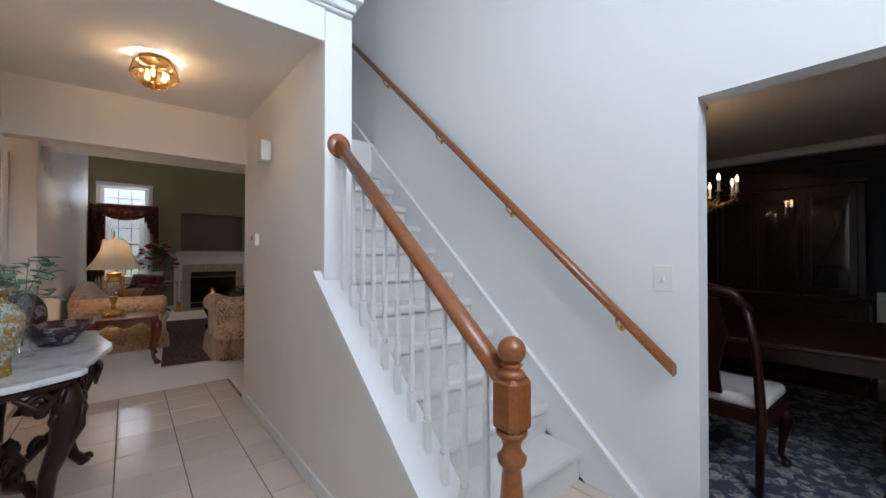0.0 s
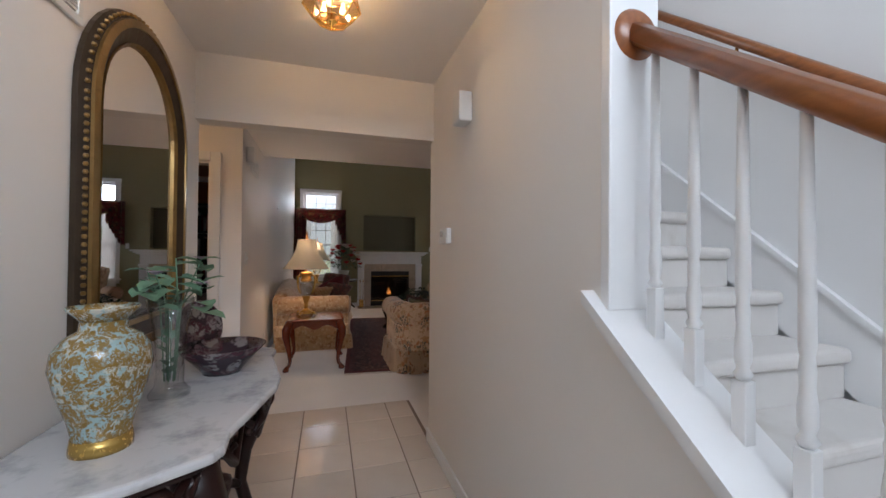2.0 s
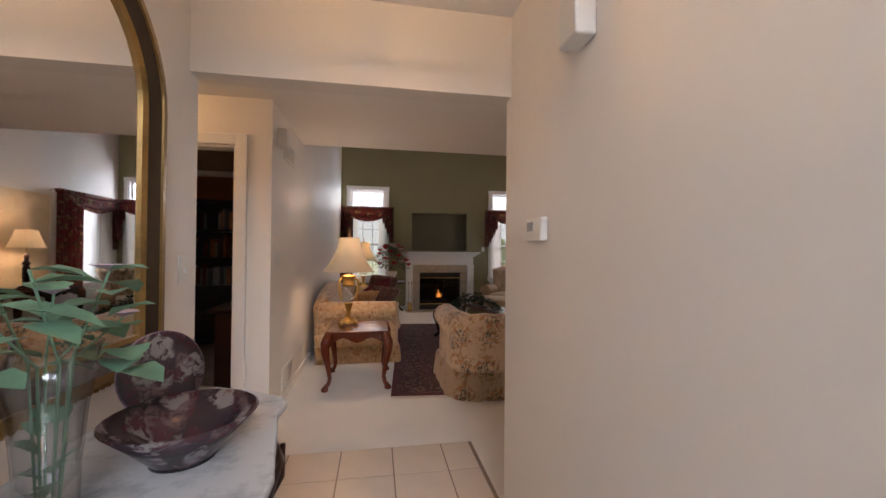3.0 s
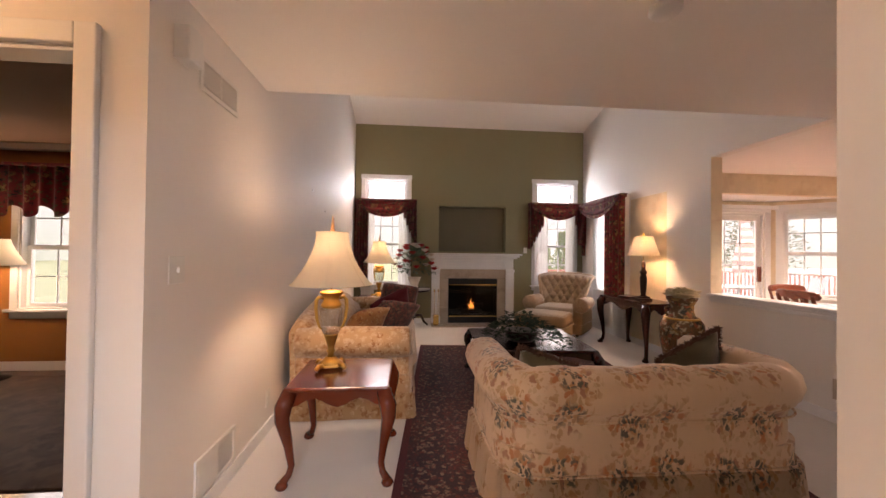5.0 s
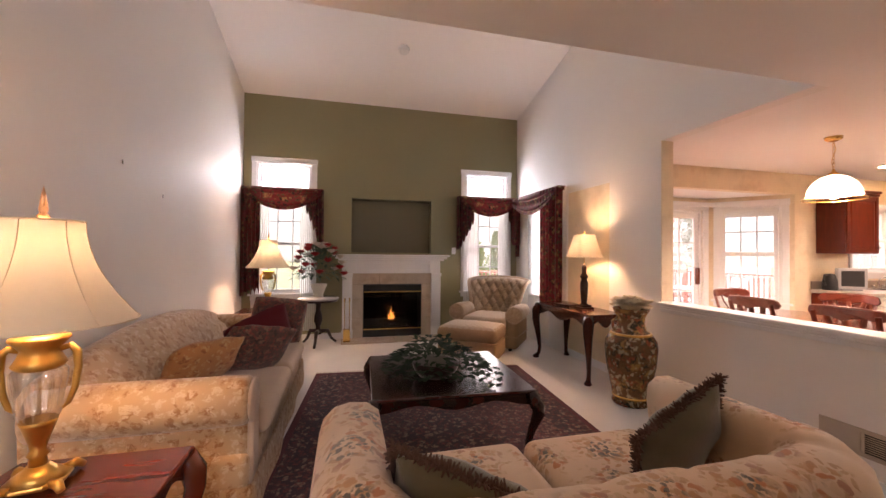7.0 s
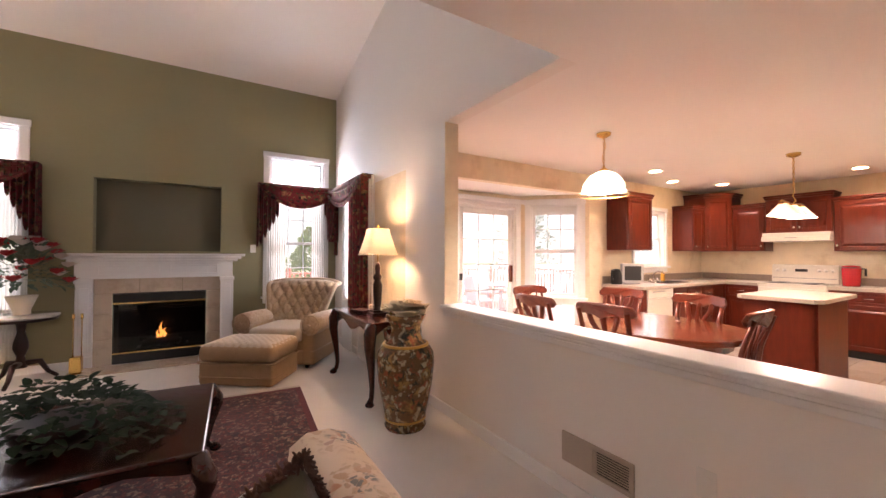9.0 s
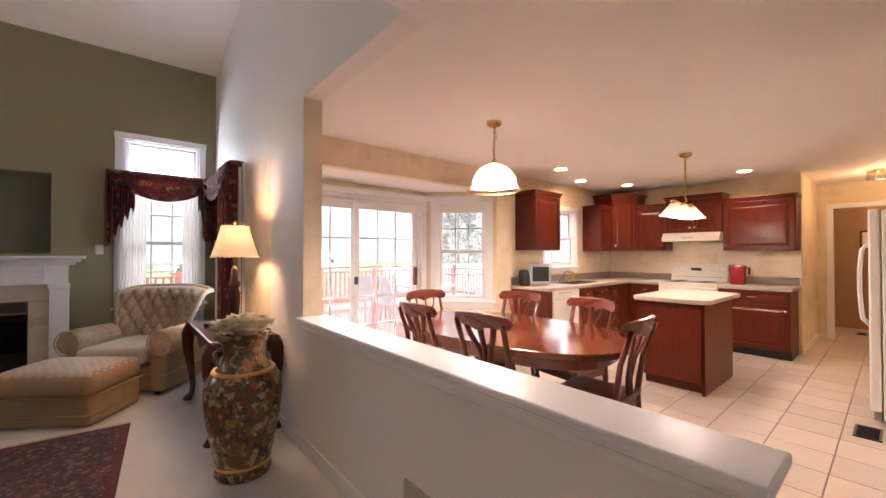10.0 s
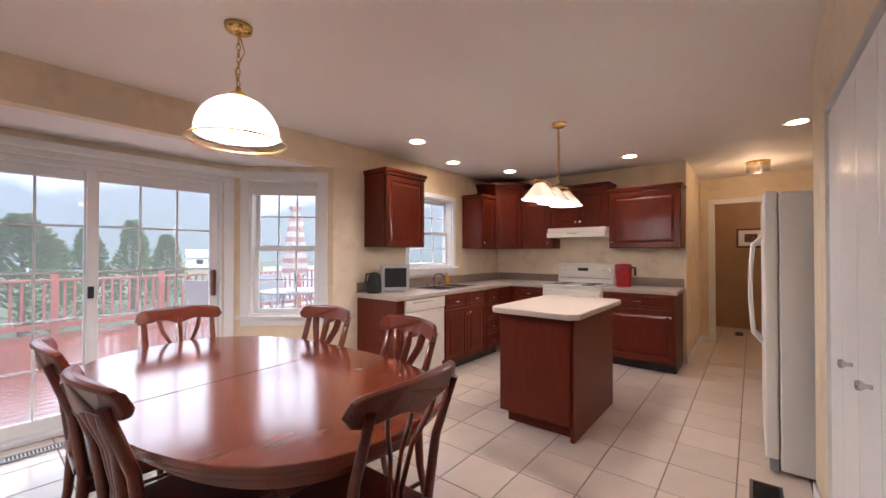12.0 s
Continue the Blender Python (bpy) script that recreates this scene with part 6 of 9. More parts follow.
for ring in (rows[0], rows[-1]):
    bm.faces.new(ring)
bmesh.ops.recalc_face_normals(bm, faces=bm.faces)
part("rolled_back", bm, FLORAL, love)
bm = bmesh.new()
outer = [(x, y) for x, y in u_path(-0.068, YF + 0.02)]
add_prism(bm, outer, 0.14, 0.36)
part("base", bm, FLORAL, love)
part("piping", add_tube(bmesh.new(), [(x, y, 0.5) for x, y in u_path(-0.069, YF + 0.01)], 0.006, 6), FLORAL, love)
ol = u_path(-0.075, YF + 0.03)
part("skirt", skirt(ol, 0.012, 0.25, 0.055, 0.24, 12), FLORAL, love)
part("skirt_welt", add_tube(bmesh.new(), [(x, y, 0.252) for x, y in u_path(-0.078, YF + 0.03)], 0.007, 6), FLORAL, love)
for a, b in ((1.1, 1.74), (1.76, 2.4)):
    part("seat_cushion", cushion_box(a, 5.22, 0.34, b, 5.95, 0.48, 0.06), FLORAL, love)
pillow("cushion", Matrix.Translation((1.33, 5.45, 0.46)) @ pose(0, 0, 0, 34, 13, -28), 0.5, 0.36, 0.17, OLIVE, "olive velvet cushion with brown fringe on the loveseat", FRINGE, "fringed cushions")
pillow("cushion", Matrix.Translation((2.3, 5.6, 0.44)) @ pose(0, 0, 0, 22, -24, 4), 0.46, 0.42, 0.17, OLIVE, "olive velvet cushion with brown fringe on the loveseat", FRINGE, "fringed cushions")

# oriental rug
RUG = patterned("dark_red_oriental_wool", (0.06, 0.024, 0.028), [(0.028, 0.018, 0.026), (0.2, 0.13, 0.1), (0.13, 0.03, 0.028)], 19, 0.95, 0.42, bump=0.5, warp=0.3, sheen=0.0)
RUGB = patterned("navy_border_wool", (0.04, 0.02, 0.026), [(0.22, 0.15, 0.11), (0.12, 0.032, 0.03)], 22, 0.95, 0.44, bump=0.5, warp=0.2, sheen=0.0)
RUGR = mat("red_rug_edge_wool", (0.1, 0.022, 0.028), 0.95, vary=0.25, scale=20, bump=0.5, fine=300)
rug = thing("oriental_rug", pose(1.68, 6.9, 0.001, 0, 0, -4.4), "dark red and navy oriental rug with fringed ends", "rug")
a, b = 1.16, 1.74
part("field", boxed((-a + 0.36, -b + 0.36, 0, a - 0.36, b - 0.36, 0.01)), RUG, rug)


def rug_frame(o, i, z):
    return boxed((-a + o, -b + o, 0, a - o, -b + i, z), (-a + o, b - i, 0, a - o, b - o, z), (-a + o, -b + i, 0, -a + i, b - i, z), (a - i, -b + i, 0, a - o, b - i, z))


part("edge_band", rug_frame(0.0, 0.05, 0.0095), RUGR, rug)
part("outer_border", rug_frame(0.05, 0.11, 0.0098), RUG, rug)
part("border", rug_frame(0.11, 0.3, 0.01), RUGB, rug)
part("inner_border", rug_frame(0.3, 0.36, 0.0097), RUG, rug)
FRINGE2 = mat("cream_rug_fringe", (0.5, 0.44, 0.36), 0.95)
for s in (-1, 1):
    bm = bmesh.new()
    for i in range(150):
        x = -a + 2 * a * (i + 0.5) / 150
        add_box(bm, x - 0.004, min(s * b, s * (b + 0.06)), 0, x + 0.004, max(s * b, s * (b + 0.06)), 0.004)
    part("fringe", bm, FRINGE2, rug)
bm = add_prism(bmesh.new(), [(0, -0.62), (0.42, 0), (0, 0.62), (-0.42, 0)], 0.01, 0.0115)
part("medallion", bm, RUGB, rug)

ct = cabriole_table("coffee_table", pose(1.66, 7.1, 0.011, 0, 0, -3), -0.52, -0.52, 0.54, 0.5, 0.45, "dark polished cabriole coffee table on the rug", "coffee table", mat("red_brown_mahogany", (0.04, 0.008, 0.005), 0.2, vary=0.3, scale=8, fine=80, stretch=(1, 4, 1), coat=0.25, rvary=0.04), out=0.05, big=0.042, apron=0.075)
IVY = mat("dark_ivy_leaf", (0.009, 0.03, 0.011), 0.85, vary=0.4, scale=16, trans=0.1)
ivy = thing("ivy_plant", pose(1.6, 7.0, 0.462), "dark green trailing ivy in a low basket", "plant")
part("basket", add_lathe(bmesh.new(), [(0.12, 0.0), (0.16, 0.05), (0.17, 0.1), (0.15, 0.1)], 20), MAHOG, ivy)
rnd = random.Random(2)
bm = bmesh.new()
for i in range(520):
    a_, k = rnd.uniform(0, 6.28), rnd.random() ** 0.5
    x, y = 0.36 * k * math.cos(a_), 0.34 * k * math.sin(a_)
    z = 0.06 + 0.2 * (1 - k * k) * rnd.uniform(0.5, 1.1)
    leaf(bm, (x, y, z), (math.cos(a_) + rnd.uniform(-0.8, 0.8), math.sin(a_) + rnd.uniform(-0.8, 0.8), rnd.uniform(-0.1, 0.7)), rnd.uniform(0.04, 0.075), rnd.uniform(0.015, 0.026))
tagged(part("foliage", bm, IVY, ivy), kind="stuff")
for i in range(7):
    a_ = -0.9 + 0.3 * i
    bm = bmesh.new()
    pts = [(0.3 * math.cos(a_), 0.3 * math.sin(a_), 0.1), (0.38 * math.cos(a_), 0.38 * math.sin(a_), 0.04), (0.46 * math.cos(a_), 0.44 * math.sin(a_), 0.012)]
    add_tube(bm, pts, 0.003, 5)
    for p in pts[1:]:
        leaf(bm, p, (math.cos(a_ + 1), math.sin(a_ + 1), 0.3), 0.05, 0.02)
        leaf(bm, p, (math.cos(a_ - 1), math.sin(a_ - 1), 0.3), 0.05, 0.02)
    part("trailing_stem", bm, IVY, ivy)

# fireplace
MARBLE2 = mat("cream_marble_tile", (0.56, 0.46, 0.36), 0.25, vary=0.1, scale=5, second=(0.42, 0.33, 0.25), second_scale=6, low=0.5, high=0.75)
fp = thing("fireplace", pose(0, N, 0), "white mantel fireplace with cream marble surround, gas fire lit", "fireplace", kind="")
part("shelf", boxed((0.76, -0.2, 1.285, 2.61, -0.002, 1.32), (0.8, -0.16, 1.25, 2.57, -0.002, 1.285), (0.84, -0.12, 1.22, 2.53, -0.002, 1.25), bevel=0.01), TRIM, fp)
part("frieze", boxed((0.9, -0.08, 1.02, 2.47, -0.002, 1.22), bevel=0.004), TRIM, fp)
for x0, x1 in ((1.1, 1.68), (1.78, 2.3)):
    part("frieze_panel", boxed((x0, -0.09, 1.06, x1, -0.0801, 1.075), (x0, -0.09, 1.165, x1, -0.0801, 1.18), (x0, -0.09, 1.075, x0 + 0.015, -0.0801, 1.165), (x1 - 0.015, -0.09, 1.075, x1, -0.0801, 1.165), bevel=0.003), TRIM, fp)
for x in (0.91, 2.33):
    pil = part("pilaster", boxed((x, -0.085, 0, x + 0.15, -0.002, 1.02), (x - 0.012, -0.1, 0, x + 0.162, -0.0851, 0.14), (x - 0.01, -0.1, 0.97, x + 0.16, -0.0851, 1.02), bevel=0.005), TRIM, fp)
    part("pilaster_panel", boxed((x + 0.03, -0.0925, 0.2, x + 0.12, -0.0851, 0.92), bevel=0.006), TRIM, pil)
for x0, z0, x1, z1 in ((1.06, 0, 1.228, 0.3), (1.06, 0.305, 1.228, 0.6), (1.06, 0.605, 1.228, 0.84), (2.172, 0, 2.33, 0.3), (2.172, 0.305, 2.33, 0.6), (2.172, 0.605, 2.33, 0.84), (1.06, 0.845, 1.48, 1.02), (1.485, 0.845, 1.91, 1.02), (1.915, 0.845, 2.33, 1.02)):
    part("marble_tile", boxed((x0, -0.03, z0, x1, -0.002, z1), bevel=0.002), MARBLE2, fp)
for i in range(4):
    part("hearth_tile", boxed((0.9 + 0.4 * i, -0.46, 0.001, 1.295 + 0.4 * i, -0.1, 0.018), bevel=0.003), MARBLE2, fp)
part("firebox", boxed((1.23, 0.3, 0.0, 2.17, 0.32, 0.86), (1.23, -0.01, 0.0, 1.24, 0.3, 0.86), (2.16, -0.01, 0, 2.17, 0.3, 0.86), (1.24, -0.01, 0.85, 2.16, 0.3, 0.86), (1.24, -0.01, 0, 2.16, 0.3, 0.02)), BLACK, fp)
part("upper_louvre", boxed((1.235, -0.04, 0.72, 2.165, -0.012, 0.835), bevel=0.004), BLACK, fp)
part("lower_louvre", boxed((1.235, -0.04, 0.02, 2.165, -0.012, 0.12), bevel=0.004), BLACK, fp)
for z in (0.715, 0.122):
    part("brass_strip", boxed((1.235, -0.046, z, 2.165, -0.012, z + 0.018), bevel=0.003), BRASS, fp, "thin brass strip")
fg = part("fire_glass", boxed((1.24, -0.006, 0.14, 2.16, -0.003, 0.715)), glass("dark_fire_glass", (0.5, 0.5, 0.5), 0.1), fp)
LOG = mat("charred_log", (0.05, 0.035, 0.03), 0.9, vary=0.4, scale=14, bump=0.6)
for i, (x, y, t) in enumerate(((1.7, 0.12, 6), (1.66, 0.2, -5), (1.74, 0.16, 25))):
    part("log", add_tube(bmesh.new(), [(x - 0.2, y, 0.2 + 0.05 * i), (x, y + 0.02, 0.22 + 0.05 * i), (x + 0.2, y - 0.01, 0.2 + 0.05 * i + 0.001 * t)], [0.04, 0.045, 0.035], 9), LOG, fp)
part("grate", boxed((1.42, 0.06, 0.1, 1.98, 0.08, 0.14), (1.42, 0.24, 0.1, 1.98, 0.26, 0.14), *[(1.45 + 0.1 * i, 0.06, 0.14, 1.47 + 0.1 * i, 0.26, 0.155) for i in range(6)]), BLACK, fp)
FIRE = glow("gas_flame", (1.0, 0.36, 0.07), 2.2)
for x, h_, w_ in ((1.65, 0.1, 0.016), (1.685, 0.19, 0.022), (1.72, 0.12, 0.018)):
    part("flame", add_tube(bmesh.new(), [(x, 0.1, 0.26), (x + 0.012, 0.1, 0.26 + h_ * 0.3), (x - 0.006, 0.1, 0.26 + h_ * 0.65), (x + 0.012, 0.1, 0.26 + h_)], [w_ * 0.5, w_, w_ * 0.55, 0.001], 8), FIRE, fp, "small orange gas flame")
br = thing("brass_candle_stand", pose(0.98, 10.2, 0.0), "small brass candle and tool stand on the hearth", "fireplace tools")
part("base", add_lathe(bmesh.new(), [(0.07, 0), (0.07, 0.012), (0.03, 0.03)], 16), BRASS, br)
part("lantern", boxed((-0.05, -0.05, 0.03, 0.05, 0.05, 0.2), bevel=0.01), BRASS, br)
for x in (-0.03, 0.04):
    part("candle_rod", add_lathe(bmesh.new(), [(0.006, 0.2), (0.006, 0.6), (0.014, 0.61), (0.012, 0.66), (0, 0.66)], 8, pose(x, 0.02, 0)), BRASS, br)

# swags, jabots and sheers
def cloth(bm_rows, material, name, parent):
    bm = bmesh.new()
    rows_ = [[bm.verts.new(p) for p in row] for row in bm_rows]
    for p, q_ in zip(rows_, rows_[1:]):
        for i in range(len(p) - 1):
            bm.faces.new((p[i], p[i + 1], q_[i + 1], q_[i])).smooth = True
    bmesh.ops.solidify(bm, geom=bm.faces[:], thickness=0.008)
    return part(name, bm, material, parent)


def drape(m, w, label, left, right, drop=0.34, top=2.31, sheer=(0.0, 1.0)):
    """A swagged valance with a tail at each side: left and right are (width, outer foot, inner foot). Local x along the wall, y into it."""
    d = thing("drapery", m, label, "drapery", "burgundy swagged drapes")
    part("valance_board", boxed((0, -0.13, top - 0.03, w, 0.0, top), bevel=0.01), BURGUNDY, d)
    rows_ = []
    for j in range(15):
        v_ = j / 14
        rows_.append([(0.03 + (w - 0.06) * i / 30, -0.13 - 0.035 * abs(math.sin(v_ * 12)) - 0.02 * v_, top - 0.01 - v_ * (0.12 + (drop - 0.12) * (1 - (2 * i / 30 - 1) ** 2)) - 0.02 * math.sin(v_ * 12)) for i in range(31)])
    cloth(rows_, BURGUNDY, "swag", d)
    for (tw, zo, zi), s in ((left, 0), (right, 1)):
        x = 0.0 if s == 0 else w
        cloth([[(x + 0.012 * math.sin(i * 1.6) * (0.3 + v_), -0.15 * i / 10, top - 0.01 - v_ * (top - 0.01 - zo)) for i in range(11)] for v_ in np.linspace(0, 1, 9)], BURGUNDY, "return", d)
        folds = 5
        rows_ = []
        for j in range(19):
            v_ = j / 18
            row = []
            for i in range(37):
                u = i / 36
                x = u * tw if s == 0 else w - u * tw
                foot = zo + (zi - zo) * u
                zz = 0.05 * math.sin(u * folds * 2 * math.pi)
                row.append((x, -0.14 - 0.028 * math.cos(u * folds * 2 * math.pi), top - 0.02 - v_ * (top - 0.02 - foot - zz * 1.0)))
            rows_.append(row)
        cloth(rows_, BURGUNDY, "tail", d)
    return d


def sheer_panel(m, w, z0, z1, label, cinch=0.0):
    s = thing("sheer_curtain", m, label, "curtain", "white sheers")
    rows_ = []
    for j in range(9):
        v_ = j / 8
        rows_.append([(w * i / 60 * (1 - cinch * math.sin(v_ * math.pi)), -0.05 - 0.018 * math.sin(i * 0.9 + 0.4 * math.sin(v_ * 5)), z1 + (z0 - z1) * v_) for i in range(61)])
    bm = bmesh.new()
    vs_ = [[bm.verts.new(p) for p in row] for row in rows_]
    for p, q_ in zip(vs_, vs_[1:]):
        for i in range(60):
            bm.faces.new((p[i], p[i + 1], q_[i + 1], q_[i])).smooth = True
    part("panel", bm, SHEER, s)
    return s


drape(pose(-0.52, N, 0), 1.13, "burgundy floral swag with one long tail beside the sofa", (0.26, 0.7, 0.78), (0.24, 1.4, 2.0))
drape(pose(2.77, N, 0), 1.08, "burgundy floral swag over the window behind the armchair", (0.26, 1.42, 1.9), (0.2, 1.3, 1.95))
drape(Matrix.Translation((E, 10.36, 0)) @ TO_W, 1.42, "burgundy floral swag with a long side panel", (0.2, 1.5, 2.0), (0.42, 0.6, 0.66), top=2.29)
for x, w in ((-0.4, 0.24), (0.28, 0.24)):
    sheer_panel(pose(x, N, 0), w, 0.15, 2.25, "white gathered sheer curtain at the window")
for x, w in ((2.88, 0.26), (3.5, 0.24)):
    sheer_panel(pose(x, N, 0), w, 0.02, 2.25, "white gathered sheer curtain at the window")
for y, w in ((9.95, 0.38), (9.28, 0.38)):
    sheer_panel(Matrix.Translation((E, y, 0)) @ TO_W, w, 0.02, 2.22, "white gathered sheer curtain at the side window")

# tufted armchair and ottoman
CREAM = patterned("cream_gold_jacquard", (0.44, 0.31, 0.2), [(0.32, 0.2, 0.11), (0.52, 0.4, 0.28)], 30, 0.8, 0.42)
QUILT = mat("quilted_cream_cloth", (0.5, 0.4, 0.3), 0.9, vary=0.1, scale=30, bump=0.6, fine=60, sheen=0.2)
TANCLOTH = mat("tan_woven_cloth", (0.36, 0.24, 0.14), 0.9, vary=0.12, scale=20, bump=0.4, fine=260)
arm = thing("tufted_armchair", pose(3.12, 9.72, 0, 0, 0, -38), "cream button-tufted armchair with rolled arms", "armchair")
part("base", cushion_box(-0.4, -0.4, 0.03, 0.4, 0.36, 0.3, 0.04), TANCLOTH, arm)
part("seat_cushion", cushion_box(-0.31, -0.49, 0.3, 0.31, 0.2, 0.46, 0.055), QUILT, arm)
DX, DZ = 0.125, 0.2


def back_at(x, v_, u):
    """Depth and height of the fanned back: it wraps forwards at the sides and rolls over at the top."""
    roll = max(0.0, v_ - 0.82) / 0.18
    return 0.17 + 0.13 * v_ - 0.17 * abs(u) ** 2.6 * (1 - 0.5 * v_) + 0.11 * roll ** 2, 0.4 + 0.62 * v_ - 0.045 * roll ** 3 - 0.05 * v_ * u ** 4


rows_ = []
bm = bmesh.new()
for j in range(57):
    v_ = j / 56
    row = []
    for i in range(81):
        u = i / 80 * 2 - 1
        x = u * (0.34 + 0.14 * v_ ** 1.3)
        y, z = back_at(x, v_, u)
        s1, s2 = math.sin(math.pi * (x / DX + z / DZ)), math.sin(math.pi * (x / DX - z / DZ))
        puff = 0.052 * (abs(s1 * s2) + 0.004) ** 0.42 * min(1.0, 5 * (1 - abs(u)) + 0.25)
        row.append(bm.verts.new((x, y - puff, z)))
    rows_.append(row)
for p, q_ in zip(rows_, rows_[1:]):
    for i in range(80):
        bm.faces.new((p[i], p[i + 1], q_[i + 1], q_[i])).smooth = True
part("tufted_back", bm, CREAM, arm)
bm = bmesh.new()
rows_ = []
for j in range(13):
    v_ = j / 12
    row = []
    for i in range(25):
        u = i / 24 * 2 - 1
        y, z = back_at(0, v_, u)
        row.append(bm.verts.new((u * (0.34 + 0.14 * v_ ** 1.3) * 1.01, y + 0.1 - 0.09 * (abs(u) ** 6) - 0.06 * v_ ** 6, z * 0.995)))
    rows_.append(row)
for p, q_ in zip(rows_, rows_[1:]):
    for i in range(24):
        bm.faces.new((p[i], q_[i], q_[i + 1], p[i + 1])).smooth = True
part("outer_back", bm, CREAM, arm)
rim = [(u * 0.48, back_at(0, 1.0, u)[0] + 0.0, back_at(0, 1.0, u)[1] - 0.004) for u in np.linspace(-1, 1, 25)]
low = lambda s: [(s * (0.34 + 0.14 * v_ ** 1.3), back_at(0, v_, 1.0)[0] + 0.005, back_at(0, v_, 1.0)[1]) for v_ in np.linspace(0.05, 0.97, 14)]  # noqa: E731
part("back_roll", add_tube(bmesh.new(), low(-1) + rim + low(1)[::-1], 0.03, 10), CREAM, arm)
for r_ in range(4, 11):
    for c_ in range(-3, 4):
        x, z = c_ * DX + (DX / 2 if r_ % 2 else 0.0), r_ * DZ / 2
        v_ = (z - 0.4) / 0.62
        u = x / (0.34 + 0.14 * max(v_, 0.0) ** 1.3)
        if 0.12 < v_ < 0.93 and abs(u) < 0.86:
            part("button", add_lathe(bmesh.new(), [(0.0, -0.008), (0.009, -0.005), (0.012, 0.0), (0.009, 0.005), (0.0, 0.008)], 8, Matrix.Translation((x, back_at(0, v_, u)[0] - 0.012, z)) @ Matrix.Rotation(radians(90), 4, "X")), CREAM, arm)
for s in (-1, 1):
    cx_ = 0.42 * s
    bm = add_lathe(bmesh.new(), [(0.0, -0.012), (0.06, -0.006), (0.1, 0.004), (0.118, 0.03), (0.12, 0.15), (0.115, 0.35), (0.1, 0.62)], 24, Matrix.Translation((cx_, -0.43, 0.5)) @ Matrix.Rotation(radians(-90), 4, "X"))
    part("arm", bm, CREAM, arm)
    bm = add_box(bmesh.new(), min(0.3 * s, 0.46 * s), -0.41, 0.03, max(0.3 * s, 0.46 * s), 0.3, 0.5, 0.04, 3)
    part("arm_panel", bm, TANCLOTH, arm)
    part("arm_welt", add_tube(bmesh.new(), [(cx_ + 0.112 * math.cos(t), -0.432, 0.5 + 0.112 * math.sin(t)) for t in np.linspace(0, 2 * math.pi, 25)], 0.006, 6), CREAM, arm)
    part("arm_button", add_lathe(bmesh.new(), [(0.0, -0.006), (0.014, 0.0), (0.012, 0.01)], 10, Matrix.Translation((cx_, -0.444, 0.5)) @ Matrix.Rotation(radians(-90), 4, "X")), CREAM, arm)
part("base_welt", add_tube(bmesh.new(), [(-0.47, 0.25, 0.2), (-0.465, -0.405, 0.2), (0.465, -0.405, 0.2), (0.47, 0.25, 0.2)], 0.007, 6), CREAM, arm)
for x, y in ((-0.36, -0.36), (0.36, -0.36), (-0.3, 0.3), (0.3, 0.3)):
    part("leg", add_lathe(bmesh.new(), [(0.022, 0), (0.028, 0.02), (0.03, 0.05)], 10, pose(x, y, 0)), MAHOG, arm)
ot = thing("ottoman", pose(2.58, 9.08, 0, 0, 0, -36), "cream quilted ottoman in front of the armchair", "ottoman")
part("base", cushion_box(-0.385, -0.275, 0.015, 0.385, 0.275, 0.24, 0.035), TANCLOTH, ot)
part("cushion", cushion_box(-0.4, -0.29, 0.235, 0.4, 0.29, 0.415, 0.075), TANCLOTH, ot)
bm = bmesh.new()
rows_ = []
for j in range(41):
    w_ = j / 40 * 2 - 1
    row = []
    for i in range(57):
        u = i / 56 * 2 - 1
        x, y = u * 0.375, w_ * 0.265
        quilt = abs(math.sin(math.pi * (x + y) / 0.075) * math.sin(math.pi * (x - y) / 0.075)) ** 0.4
        row.append(bm.verts.new((x, y, 0.418 + 0.024 * (1 - u * u) * (1 - w_ * w_) + 0.011 * quilt - 0.03 * max(abs(u), abs(w_)) ** 10)))
    rows_.append(row)
for p, q_ in zip(rows_, rows_[1:]):
    for i in range(56):
        bm.faces.new((p[i], p[i + 1], q_[i + 1], q_[i])).smooth = True
part("quilted_top", bm, QUILT, ot)
for z, g in ((0.24, 0.4), (0.1, 0.386)):
    part("welt", add_tube(bmesh.new(), [(x * g / 0.4, y * g / 0.4, z) for x, y in ((-0.37, -0.29), (0.37, -0.29), (0.4, -0.26), (0.4, 0.26), (0.37, 0.29), (-0.37, 0.29), (-0.4, 0.26), (-0.4, -0.26), (-0.37, -0.29))], 0.008, 6), TANCLOTH, ot)
for x, y in ((-0.3, -0.2), (0.3, -0.2), (-0.3, 0.2), (0.3, 0.2)):
    part("leg", add_lathe(bmesh.new(), [(0.02, 0), (0.03, 0.03)], 10, pose(x, y, 0)), MAHOG, ot)

# pedestal table with bouquet
pt = thing("pedestal_table", pose(0.58, 10.13, 0), "round marble-topped mahogany pedestal table", "pedestal table")
part("tabletop", add_lathe(bmesh.new(), [(0.0, 0.665), (0.28, 0.665), (0.29, 0.68), (0.28, 0.695), (0, 0.695)], 36), MARBLE, pt, "white marble top")
part("top_rim", add_lathe(bmesh.new(), [(0.2, 0.63), (0.27, 0.635), (0.285, 0.664)], 36), MAHOG, pt)
part("column", add_lathe(bmesh.new(), [(0.1, 0.63), (0.04, 0.6), (0.03, 0.52), (0.055, 0.42), (0.06, 0.36), (0.03, 0.27), (0.045, 0.2), (0.05, 0.16)], 20), MAHOG, pt)
